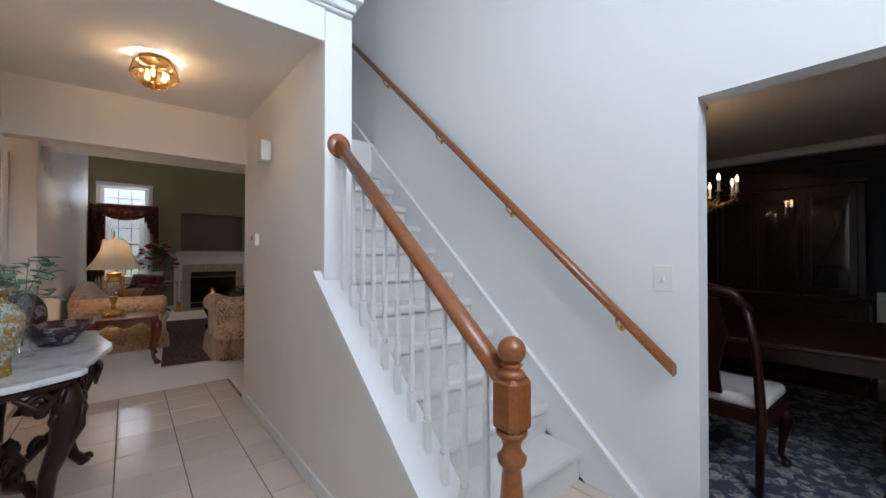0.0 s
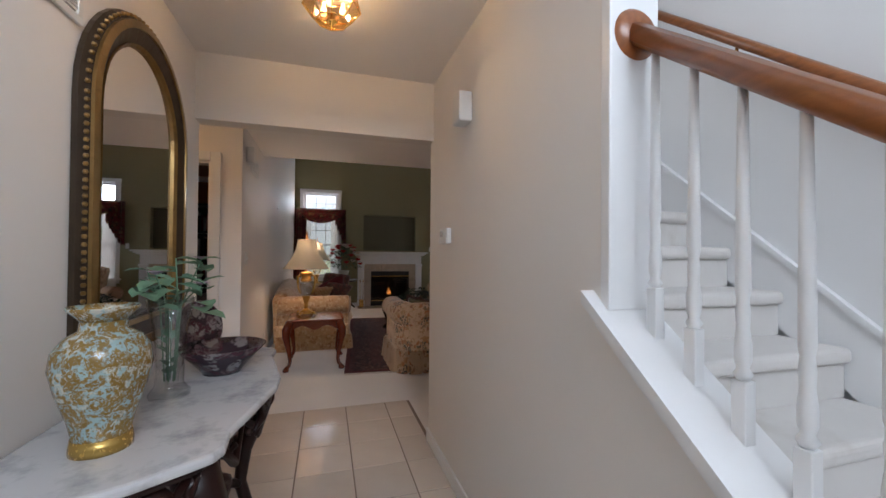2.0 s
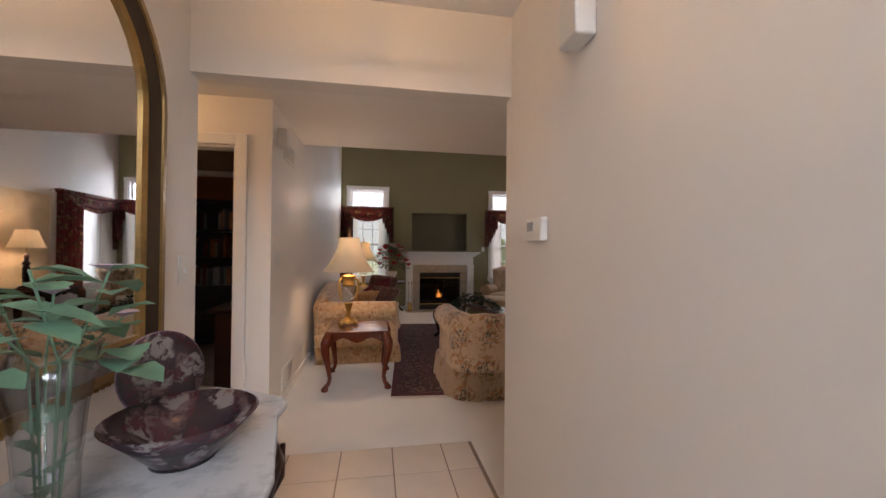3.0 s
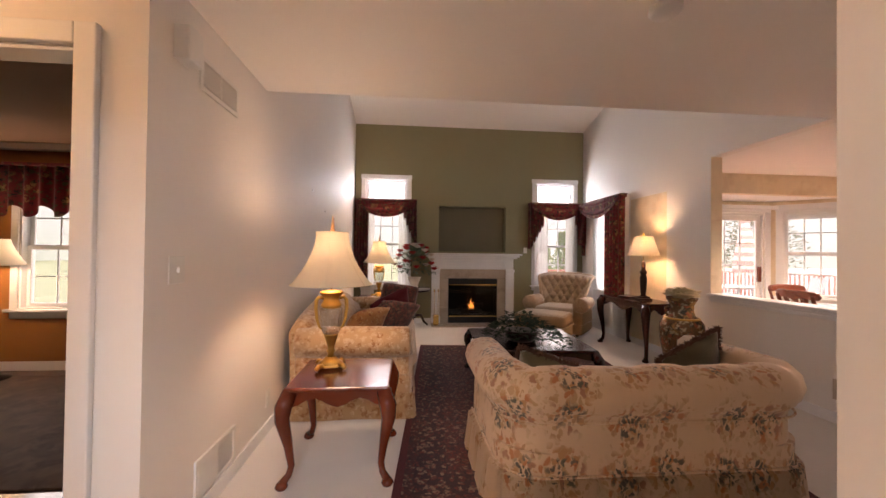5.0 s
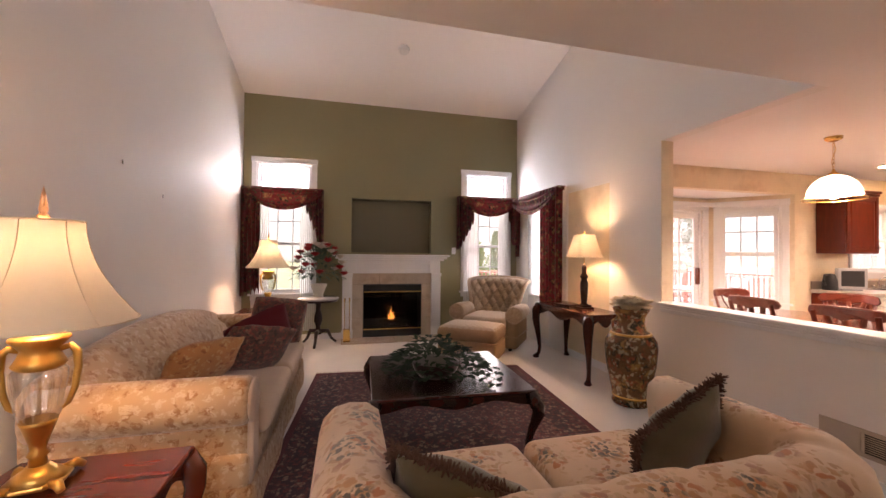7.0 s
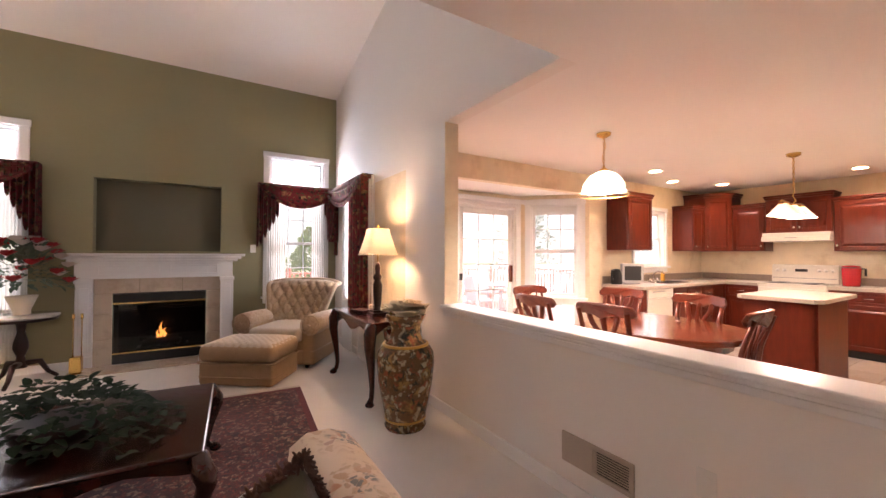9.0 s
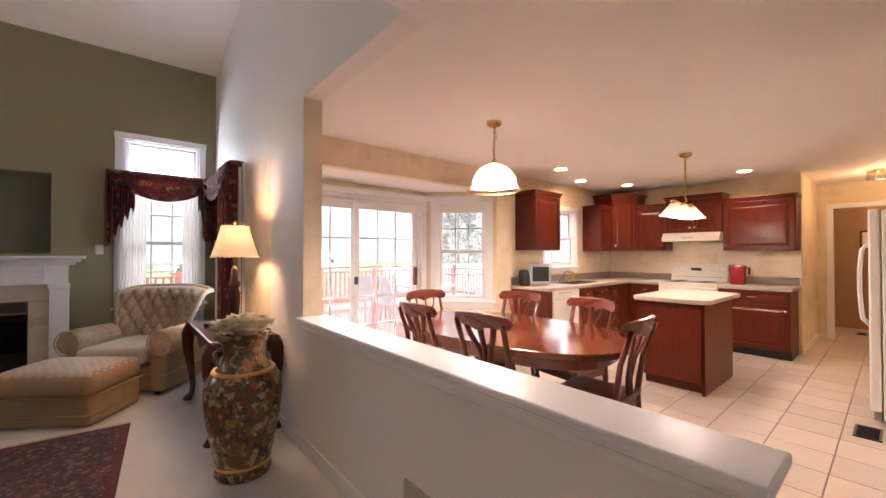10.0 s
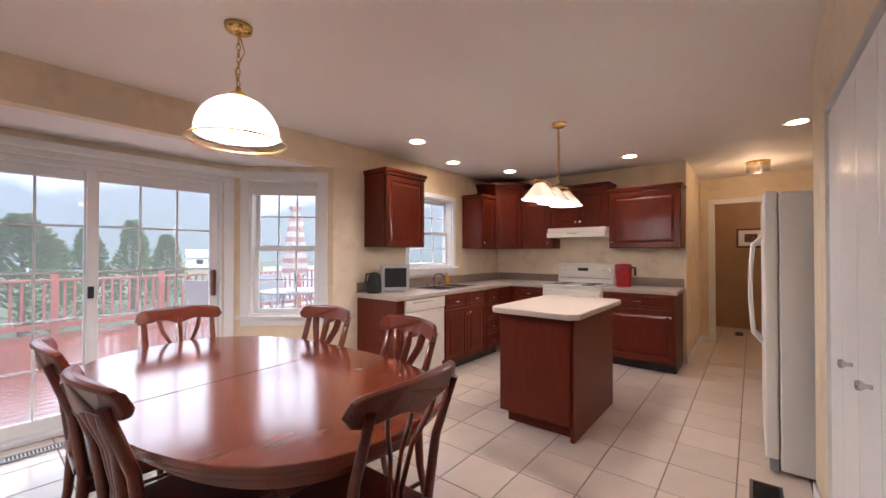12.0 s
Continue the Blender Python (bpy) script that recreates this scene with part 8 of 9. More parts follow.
for x, y, r in ((0.19, 0.15, 0.1), (0.55, 0.15, 0.08), (0.19, 0.4, 0.08), (0.55, 0.4, 0.1)):
    part("burner", add_lathe(bmesh.new(), [(r, 0.9205), (r, 0.926), (r * 0.7, 0.93), (0, 0.928)], 20, pose(x, y, 0)), BLACK, stove)
RED = mat("glossy_red_plastic", (0.33, 0.006, 0.012), 0.2, vary=0.05, coat=0.5)
cm = thing("coffee_maker", pose(9.55, 6.08, 0.91, 0, 0, -80), "glossy red pod coffee maker", "coffee maker")
part("body", add_lathe(bmesh.new(), [(0.085, 0), (0.09, 0.01), (0.095, 0.12), (0.1, 0.24), (0.09, 0.275), (0.0, 0.285)], 24, square=0.25), RED, cm)
part("lid", add_lathe(bmesh.new(), [(0.098, 0.245), (0.102, 0.25), (0.098, 0.258)], 24, square=0.25), BLACK, cm)
part("handle", add_tube(bmesh.new(), [(0.08, 0, 0.24), (0.13, 0, 0.235), (0.13, 0, 0.14)], 0.012, 8), BLACK, cm)

isl = thing("kitchen_island", pose(0, 0, 0), "dark cherry kitchen island with a beige laminate top", "kitchen island")
part("body", boxed((7.09, 5.81, 0.1, 8.03, 6.39, 0.865), (7.09, 5.8, 0.0, 8.03, 5.83, 0.865), bevel=0.003), CHERRY, isl)
part("toe_kick", boxed((7.17, 5.831, 0.0, 7.95, 6.36, 0.1)), CHERRY, isl)
outl = [(6.98, 5.8), (7.04, 5.74), (8.08, 5.74), (8.14, 5.8), (8.14, 6.37), (8.08, 6.43), (7.04, 6.43), (6.98, 6.37)]
part("worktop", add_prism(bmesh.new(), outl, 0.868, 0.91, 0.008), COUNTER, isl, "speckled beige laminate top")

FRI = mat("white_pebbled_enamel", (0.78, 0.76, 0.72), 0.35, vary=0.02, bump=0.2, fine=180)
fr = thing("refrigerator", pose(7.48, 4.78, 0), "white side-by-side refrigerator beside the pantry", "refrigerator")
part("cabinet", boxed((0, -0.75, 0.03, 0.9, -0.07, 1.69), bevel=0.01), FRI, fr)
for x0, x1 in ((0.0, 0.4), (0.405, 0.9)):
    d = part("door", boxed((x0, -0.065, 0.09, x1, 0.0, 1.7), bevel=0.012), FRI, fr)
    xh = 0.36 if x0 == 0 else 0.45
    part("handle", add_tube(bmesh.new(), [(xh, 0.0, 0.72), (xh, 0.05, 0.78), (xh, 0.065, 1.0), (xh, 0.065, 1.2), (xh, 0.05, 1.38), (xh, 0.0, 1.44)], 0.014, 8), FRI, d)
part("grille", boxed((0.01, -0.06, 0.02, 0.89, -0.02, 0.085), bevel=0.004), GREY, fr)

# folding pantry doors
bf = thing("door_2", pose(5.74, 4.57, 0), "white folding pantry doors with small knobs", "folding door", kind="structure")
part("door_frame", boxed((0.0005, -0.1, 0, 0.004, -0.002, 1.985), (1.186, -0.1, 0, 1.1895, -0.002, 1.985), (0.0005, -0.1, 1.986, 1.1895, -0.002, 1.9895)), TRIM, bf)
part("track", boxed((0.005, -0.08, 1.965, 1.185, -0.03, 1.985)), GREY, bf)
for i in range(4):
    x0 = 0.006 + 0.2945 * i
    p_ = part("leaf_panel", boxed((x0, -0.045, 0.02, x0 + 0.291, -0.012, 1.962), bevel=0.004), TRIM, bf)
    if i in (1, 2):
        part("knob", add_lathe(bmesh.new(), [(0.007, 0), (0.007, 0.015), (0.017, 0.025), (0.014, 0.036), (0, 0.038)], 14, Matrix.Translation((x0 + 0.096, -0.012, 0.925)) @ Matrix.Rotation(radians(-90), 4, "X")), CHROME, p_)


def register(name, m, w, h, label):
    g = thing(name, m, label, "floor vent")
    part("rim", boxed((0, 0, 0, w, 0.015, 0.008), (0, h - 0.015, 0, w, h, 0.008), (0, 0.015, 0, 0.015, h - 0.015, 0.008), (w - 0.015, 0.015, 0, w, h - 0.015, 0.008)), BLACK if "dark" in label else GREY, g)
    s_ = mesh_of("slat", boxed((-0.003, 0.015, 0.001, 0.003, h - 0.015, 0.006)), BLACK if "dark" in label else PLASTIC)
    for i in range(int(w / 0.018)):
        ob = new("slat", s_)
        ob.parent, ob.location = g, (0.02 + 0.018 * i, 0, 0)
    part("backing", boxed((0.01, 0.01, -0.002, w - 0.01, h - 0.01, 0.001)), BLACK, g)


register("floor_register", pose(7.03, 4.71, 0.002), 0.29, 0.145, "dark metal floor register in the tiles")
register("floor_register", pose(4.58, 8.49, 0.002), 0.3, 0.1, "white metal floor register by the patio door")
register("floor_register", pose(12.2, 4.95, 0.002), 0.3, 0.12, "dark metal floor register in the bathroom")

# lights
MILK = mat("white_etched_glass", (0.88, 0.8, 0.66), 0.2, vary=0.03, trans=0.045, coat=0.4)
p1 = thing("pendant_light", pose(5.27, 6.79, 0), "brass pendant with a ribbed white glass dome", "pendant light")
part("canopy", add_lathe(bmesh.new(), [(0.03, 2.4), (0.06, 2.415), (0.065, 2.438)], 20), BRASS, p1)


def chain(x, y, z0, z1, parent):
    n_ = int((z1 - z0) / 0.03)
    link_ = add_tube(bmesh.new(), [(0.008 * math.cos(t), 0, 0.018 * math.sin(t)) for t in [2 * math.pi * i / 10 for i in range(11)]], 0.0025, 5)
    me = mesh_of("chain_link", link_, BRASS)
    for i in range(n_):
        ob = new("chain_link", me)
        ob.parent, ob.location, ob.rotation_euler = parent, (x, y, z0 + (z1 - z0) * (i + 0.5) / n_), (0, 0, radians(90 * (i % 2)))


chain(0, 0, 2.14, 2.41, p1)
part("wire", add_tube(bmesh.new(), [(0, 0, 2.41), (0.03, 0.0, 2.32), (-0.01, 0.01, 2.22), (0.0, 0.0, 2.12)], 0.003, 6), BRASS, p1)
part("cap", add_lathe(bmesh.new(), [(0.045, 2.085), (0.04, 2.1), (0.015, 2.12), (0.01, 2.14)], 18), BRASS, p1)
bm = shade_bm(0.16, 0.03, 0.19, 1.0, 48)
for v_ in bm.verts:
    k = v_.co.z / 0.19
    r = 0.19 * math.sqrt(max(0.03, 1 - k * k))
    l_ = v_.co.xy.length
    v_.co.x *= r / l_
    v_.co.y *= r / l_
dm = part("dome", bm, MILK, p1, "ribbed white glass dome")
dm.location = (0, 0, 1.9)
bm = bmesh.new()
inner = [(0.19 * math.cos(2 * math.pi * i / 40), 0.19 * math.sin(2 * math.pi * i / 40)) for i in range(40)]
vi = [bm.verts.new((x, y, 1.902)) for x, y in inner]
vo = [bm.verts.new((x * 1.16, y * 1.16, 1.868)) for x, y in inner]
for i in range(40):
    bm.faces.new((vi[i], vi[(i + 1) % 40], vo[(i + 1) % 40], vo[i])).smooth = True
part("clear_rim", bm, CRYSTAL, p1, "clear glass flared rim")
part("rim_band", add_tube(bmesh.new(), [(x * 1.16, y * 1.16, 1.868) for x, y in inner + inner[:1]], 0.005, 6), BRASS, p1)
part("bulb", add_lathe(bmesh.new(), [(0.0, 1.87), (0.03, 1.88), (0.042, 1.91), (0.03, 1.95), (0.018, 1.98), (0.0, 1.985)], 16), BULB, p1)
p2 = thing("island_light", pose(7.37, 6.06, 0), "brass bar light with three etched glass shades", "pendant light")
part("canopy", add_lathe(bmesh.new(), [(0.03, 2.4), (0.06, 2.415), (0.065, 2.438)], 20, pose(0.26, 0.06, 0)), BRASS, p2)
chain(0.26, 0.06, 2.05, 2.41, p2)
chain(0.24, 0.06, 2.05, 2.41, p2)
part("hanger", add_tube(bmesh.new(), [(0.26, 0.06, 2.06), (0.22, 0.05, 2.0), (0.15, 0.04, 1.96), (0.1, 0.0, 1.9), (0.0, 0.0, 1.86)], 0.006, 8), BRASS, p2)
part("bar", add_tube(bmesh.new(), [(-0.34, 0, 1.86), (-0.28, 0, 1.875), (0, 0, 1.855), (0.28, 0, 1.875), (0.34, 0, 1.86)], 0.009, 8), BRASS, p2)
for i in (-1, 0, 1):
    sh = part("shade", shade_bm(0.13, 0.035, 0.12, 1.0, 24, 0.35), MILK, p2, "flared etched glass shade")
    sh.location = (0.25 * i, 0, 1.725)
    part("holder", add_lathe(bmesh.new(), [(0.04, 0.11), (0.035, 0.125), (0.012, 0.135)], 14), BRASS, sh)
    part("bulb", add_lathe(bmesh.new(), [(0.0, 0.0), (0.025, 0.01), (0.034, 0.035), (0.022, 0.07), (0.0, 0.08)], 14), BULB, sh)
CAN_GLOW = glow("recessed_lamp_face", (1.0, 0.86, 0.66), 5.0)
for cx, cy in CANS:
    rl = thing("recessed_light", pose(cx, cy, C), "white recessed ceiling light, lit", "ceiling light", "recessed kitchen lights")
    part("trim_ring", add_lathe(bmesh.new(), [(0.07, -0.001), (0.095, -0.003), (0.098, -0.008), (0.07, -0.006)], 28), PLASTIC, rl)
    part("lens", add_lathe(bmesh.new(), [(0.0, -0.0085), (0.069, -0.0085)], 28), CAN_GLOW, rl)
ph = thing("flush_light", pose(10.47, 4.77, 2.3), "small crystal flush ceiling light in the passage", "ceiling light")
part("canopy", add_lathe(bmesh.new(), [(0.11, 0.11), (0.12, 0.125), (0.12, 0.138)], 24), BRASS, ph)
for i in range(12):
    a_ = 2 * math.pi * i / 12
    part("crystal", boxed((0.1 * math.cos(a_) - 0.02, 0.1 * math.sin(a_) - 0.02, 0.01, 0.1 * math.cos(a_) + 0.02, 0.1 * math.sin(a_) + 0.02, 0.11), bevel=0.008), bpy.data.materials["cut_crystal_urn"], ph)

# bathroom beyond the passage
toi = thing("toilet", pose(12.35, 5.53, 0), "white porcelain toilet in the bathroom", "toilet")
PORC = mat("white_porcelain", (0.8, 0.78, 0.74), 0.12, vary=0.02, coat=0.5)
part("bowl", add_lathe(bmesh.new(), [(0.12, 0), (0.11, 0.1), (0.13, 0.2), (0.2, 0.36), (0.21, 0.4), (0.0, 0.4)], 24), PORC, toi)
part("seat", add_lathe(bmesh.new(), [(0.215, 0.401), (0.22, 0.41), (0.21, 0.42), (0, 0.422)], 24), PORC, toi)
part("tank", boxed((-0.22, 0.16, 0.38, 0.22, 0.35, 0.74), bevel=0.015), PORC, toi)
part("tank_lid", boxed((-0.23, 0.15, 0.741, 0.23, 0.36, 0.77), bevel=0.008), PORC, toi)


def picture(m, w, h, label):
    p_ = thing("framed_picture", m, label, "picture")
    part("frame", boxed((0, -0.02, 0, w, 0, 0.03), (0, -0.02, h - 0.03, w, 0, h), (0, -0.02, 0.03, 0.03, 0, h - 0.03), (w - 0.03, -0.02, 0.03, w, 0, h - 0.03), bevel=0.004), MAHOG2, p_)
    part("mat_board", boxed((0.03, -0.008, 0.03, w - 0.03, -0.001, h - 0.03)), PLASTIC, p_)
    part("print", boxed((w * 0.28, -0.01, h * 0.28, w * 0.72, -0.0081, h * 0.72)), TAPESTRY, p_)


picture(Matrix.Translation((12.995, 5.05, 1.42)) @ FACE_W, 0.4, 0.33, "small framed print on the bathroom wall")
picture(pose(11.75, 6.095, 1.55), 0.36, 0.33, "small framed print on the bathroom side wall")

# ---- breakfast table and chairs ----
tb = thing("dining_table", pose(5.3, 6.72, 0, 0, 0, 4), "oval red cherry pedestal dining table", "dining table")


def oval(rx, ry, n_=48, p_=2.6):
    return [(rx * math.copysign(abs(math.cos(t)) ** (2 / p_), math.cos(t)), ry * math.copysign(abs(math.sin(t)) ** (2 / p_), math.sin(t))) for t in [2 * math.pi * i / n_ for i in range(n_)]]


def half_top(s):
    return [(x, y) for x, y in oval(0.6, 1.0) if s * y > 0.0]


for s in (-1, 1):
    o = half_top(s)
    o = [(0.6, 0.0015 * s)] + o + [(-0.6, 0.0015 * s)] if s > 0 else [(-0.6, 0.0015 * s)] + o + [(0.6, 0.0015 * s)]
    part("tabletop", add_prism(bmesh.new(), o, 0.725, 0.75, 0.006), CHERRY2, tb)
part("edge_moulding", add_prism(bmesh.new(), oval(0.585, 0.985), 0.7, 0.724, 0.006), CHERRY2, tb)
part("apron", add_prism(bmesh.new(), oval(0.5, 0.88), 0.62, 0.7), CHERRY2, tb)
part("pedestal", add_lathe(bmesh.new(), [(0.1, 0.62), (0.07, 0.55), (0.1, 0.42), (0.12, 0.3), (0.08, 0.22), (0.1, 0.12)], 24), CHERRY2, tb)
for k in range(4):
    a_ = k * math.pi / 2 + math.pi / 4
    c_, s_ = math.cos(a_), math.sin(a_)
    part("foot", add_tube(bmesh.new(), [(0.06 * c_, 0.06 * s_, 0.2), (0.22 * c_, 0.22 * s_, 0.16), (0.4 * c_, 0.4 * s_, 0.05), (0.48 * c_, 0.48 * s_, 0.025)], [0.05, 0.045, 0.035, 0.024], 10), CHERRY2, tb)
mark = piece("paper_label", add_lathe(bmesh.new(), [(0.018, 0.0), (0.018, 0.001), (0, 0.001)], 20), PLASTIC, pose(5.66, 6.35, 0.7505), "small round white sticker on the table top", "sticker")

CH = mat("dark_red_cherry_chair_wood", (0.13, 0.02, 0.007), 0.3, vary=0.3, scale=8, fine=80, stretch=(4, 4, 1), coat=0.1)
chair = thing("dining_chair", pose(0, 0, -9), "dark cherry dining chair with a fanned splat back", "chair", "chairs round the breakfast table")
bm = add_prism(bmesh.new(), [(-0.22, 0.2), (-0.2, -0.2), (0.2, -0.2), (0.22, 0.2), (0.18, 0.23), (-0.18, 0.23)], 0.43, 0.462, 0.012)
part("seat", bm, CH, chair)
part("seat_frame", boxed((-0.19, -0.19, 0.375, 0.19, 0.2, 0.43), bevel=0.005), CH, chair)
for x in (-0.19, 0.19):
    part("front_leg", add_lathe(bmesh.new(), [(0.014, 0), (0.018, 0.04), (0.013, 0.06), (0.02, 0.2), (0.022, 0.33), (0.015, 0.36), (0.024, 0.38), (0.024, 0.43)], 12, pose(x, 0.19, 0)), CH, chair)
    part("back_post", add_tube(bmesh.new(), [(x * 0.95, -0.25, 0), (x * 0.95, -0.2, 0.25), (x * 0.95, -0.185, 0.45), (x * 0.98, -0.22, 0.7), (x * 1.02, -0.29, 0.91)], [0.016, 0.02, 0.024, 0.02, 0.018], 8, flat=0.8), CH, chair)
    part("side_stretcher", add_tube(bmesh.new(), [(x, 0.19, 0.16), (x * 0.95, -0.225, 0.16)], 0.011, 8), CH, chair)
part("cross_stretcher", add_tube(bmesh.new(), [(-0.185, -0.02, 0.16), (0.185, -0.02, 0.16)], 0.011, 8), CH, chair)
n_ = 28
us = [-1 + 2 * i / n_ for i in range(n_ + 1)]
edge = lambda u: math.sqrt(max(0.0, 1 - max(0.0, (abs(u) - 0.82) / 0.18) ** 2))  # noqa: E731
mid_ = lambda u: 0.925 - 0.03 * u * u  # noqa: E731
outline = [(0.245 * u, mid_(u) + 0.05 * edge(u)) for u in us]
lower = [(0.245 * u, mid_(u) - (0.036 + 0.03 * math.exp(-(u / 0.2) ** 2)) * edge(u)) for u in us[::-1][1:-1]]
bm = add_prism(bmesh.new(), outline + lower, -0.015, 0.015, 0.008)
for v_ in bm.verts:
    v_.co.z += 0.03 - 0.055 * (v_.co.x / 0.245) ** 2
bmesh.ops.transform(bm, matrix=pose(0, -0.27, 0, 90, 0, 0), verts=bm.verts)
bmesh.ops.transform(bm, matrix=Matrix.Translation((0, -0.27, 0.9)) @ Matrix.Rotation(radians(14), 4, "X") @ Matrix.Translation((0, 0.27, -0.9)), verts=bm.verts)
part("crest_rail", bm, CH, chair)
for k in (-1, 0, 1):
    part("splat", add_tube(bmesh.new(), [(0.03 * k, -0.2, 0.46), (0.028 * k, -0.2, 0.58), (0.05 * k, -0.225, 0.72), (0.1 * k, -0.26, 0.82), (0.115 * k, -0.275, 0.89)], [0.022, 0.02, 0.018, 0.021, 0.022], 8, flat=0.4), CH, chair)
part("lower_rail", boxed((-0.17, -0.215, 0.455, 0.17, -0.19, 0.485), bevel=0.005), CH, chair)
spots = [(5.27, 5.9, 4), (5.72, 6.36, 82), (5.7, 7.05, 95), (5.32, 7.55, 176), (4.93, 7.06, -92), (4.95, 6.4, -86)]
chair.matrix_basis = pose(spots[0][0], spots[0][1], 0, 0, 0, spots[0][2])
for x, y, a_ in spots[1:]:
    copy_thing(chair, pose(x, y, 0, 0, 0, a_))

# ---- dining room ----
DRUG = patterned("navy_cream_oriental_wool", (0.02, 0.03, 0.08), [(0.03, 0.03, 0.06), (0.45, 0.42, 0.38), (0.3, 0.27, 0.26)], 9, 0.95, 0.48, bump=0.5, warp=0.4)
piece("dining_rug", boxed((2.35, -1.4, 0.0, 5.1, 1.9, 0.01)), DRUG, pose(0, 0, 0), "navy and cream oriental rug under the dining table", "rug")
cab = thing("china_cabinet", Matrix.Translation((5.33, 1.75, 0)) @ FACE_W, "dark mahogany china cabinet with glazed doors", "china cabinet")
part("base", boxed((0, 0, 0.06, 1.62, 0.44, 0.82), bevel=0.008), MAHOG, cab)
part("plinth", boxed((0.03, 0.03, 0, 1.59, 0.44, 0.06)), MAHOG, cab)
part("counter", boxed((-0.02, -0.02, 0.821, 1.64, 0.44, 0.86), bevel=0.01), MAHOG, cab)
part("upper_frame", boxed((0.02, 0.08, 0.861, 0.07, 0.44, 1.95), (1.55, 0.08, 0.861, 1.6, 0.44, 1.95), (0.07, 0.42, 0.861, 1.55, 0.44, 1.95), (0.07, 0.08, 1.9, 1.55, 0.42, 1.95), bevel=0.004), MAHOG, cab)
bm = add_prism(bmesh.new(), [(0.0, 1.95), (1.62, 1.95), (1.62, 2.0)] + [(1.62 - 1.62 * t, 2.0 + 0.14 * math.sin(math.pi * t) ** 2) for t in np.linspace(0.05, 0.95, 15)] + [(0.0, 2.0)], -0.09, -0.02, 0.006)
bmesh.ops.transform(bm, matrix=Matrix.Rotation(radians(90), 4, "X"), verts=bm.verts)
part("pediment", bm, MAHOG, cab)
for i in range(4):
    a = 0.075 + 0.369 * i
    d = part("glazed_door", boxed((a, 0.05, 0.88, a + 0.05, 0.078, 1.9), (a + 0.315, 0.05, 0.88, a + 0.365, 0.078, 1.9), (a + 0.05, 0.05, 0.88, a + 0.315, 0.078, 0.94), (a + 0.05, 0.05, 1.84, a + 0.315, 0.078, 1.9), bevel=0.004), MAHOG, cab)
    pn = part("pane", boxed((a + 0.045, 0.062, 0.935, a + 0.32, 0.066, 1.845)), GLASS, d)
    part("fretwork", add_tube(bmesh.new(), [(a + 0.18 + 0.1 * math.sin(t), 0.058, 1.39 + 0.42 * math.cos(t * 0.5)) for t in np.linspace(0, 6.28, 24)], 0.006, 5), MAHOG, d)
    e = part("lower_door", boxed((a, -0.02, 0.1, a + 0.362, -0.001, 0.78), bevel=0.005), MAHOG, cab)
    part("raised_panel", boxed((a + 0.06, -0.03, 0.17, a + 0.3, -0.0201, 0.71), bevel=0.008), MAHOG, e)
for z in (1.2, 1.52):
    part("shelf", boxed((0.07, 0.12, z, 1.55, 0.42, z + 0.012)), GLASS, cab)
for i in range(9):
    z = (0.861, 1.213, 1.533)[i % 3]
    bowl = thing("glass_goblet", pose(5.6, 1.55 - 0.15 * i, z), "clear cut-glass goblet inside the china cabinet", "goblet", "glassware in the china cabinet")
    part("cup", add_lathe(bmesh.new(), [(0.035, 0), (0.006, 0.01), (0.006, 0.08), (0.035, 0.11), (0.04, 0.18), (0.037, 0.18), (0.03, 0.11)], 16), bpy.data.materials["cut_crystal_urn"], bowl)
dt = thing("formal_table", pose(3.75, 0.35, 0.011), "dark mahogany formal dining table", "dining table")
part("tabletop", boxed((-0.75, -0.95, 0.72, 0.75, 1.0, 0.75), bevel=0.012), MAHOG, dt)
part("apron", boxed((-0.65, -0.85, 0.62, 0.65, 0.9, 0.72)), MAHOG, dt)
for x, y in ((-0.62, -0.82), (0.62, -0.82), (0.62, 0.87), (-0.62, 0.87)):
    part("leg", cabriole(bmesh.new(), x, y, 0.7, 0.04 * (1 if x > 0 else -1), 0.04 * (1 if y > 0 else -1), 0.05), MAHOG, dt)
SEATW = mat("ivory_seat_cloth", (0.66, 0.62, 0.58), 0.8, vary=0.06)
fc = thing("formal_chair", pose(0, 0, 0), "dark mahogany chair with an ivory upholstered seat", "chair", "formal dining chairs")
part("seat", cushion_box(-0.24, -0.2, 0.42, 0.24, 0.24, 0.49, 0.03), SEATW, fc, "ivory cloth seat")
part("seat_frame", boxed((-0.25, -0.21, 0.34, 0.25, 0.25, 0.42), bevel=0.008), MAHOG, fc)
for x in (-0.22, 0.22):
    part("front_leg", cabriole(bmesh.new(), x, 0.22, 0.36, 0.02 * (1 if x > 0 else -1), 0.03, 0.034), MAHOG, fc)
    part("back_post", add_tube(bmesh.new(), [(x, -0.26, 0), (x, -0.2, 0.4), (x * 0.95, -0.24, 0.75), (x * 0.8, -0.3, 1.0)], [0.02, 0.025, 0.022, 0.02], 8), MAHOG, fc)
part("crest", add_tube(bmesh.new(), [(-0.2, -0.29, 0.97), (-0.12, -0.31, 1.06), (0, -0.31, 1.08), (0.12, -0.31, 1.06), (0.2, -0.29, 0.97)], [0.02, 0.028, 0.032, 0.028, 0.02], 8), MAHOG, fc)
part("splat", add_prism(bmesh.new(), [(-0.05, 0.0), (-0.04, 0.15), (-0.09, 0.35), (-0.06, 0.55), (0.06, 0.55), (0.09, 0.35), (0.04, 0.15), (0.05, 0.0)], -0.008, 0.008, m=Matrix.Translation((0, -0.22, 0.48)) @ Matrix.Rotation(radians(98), 4, "X")), MAHOG, fc)
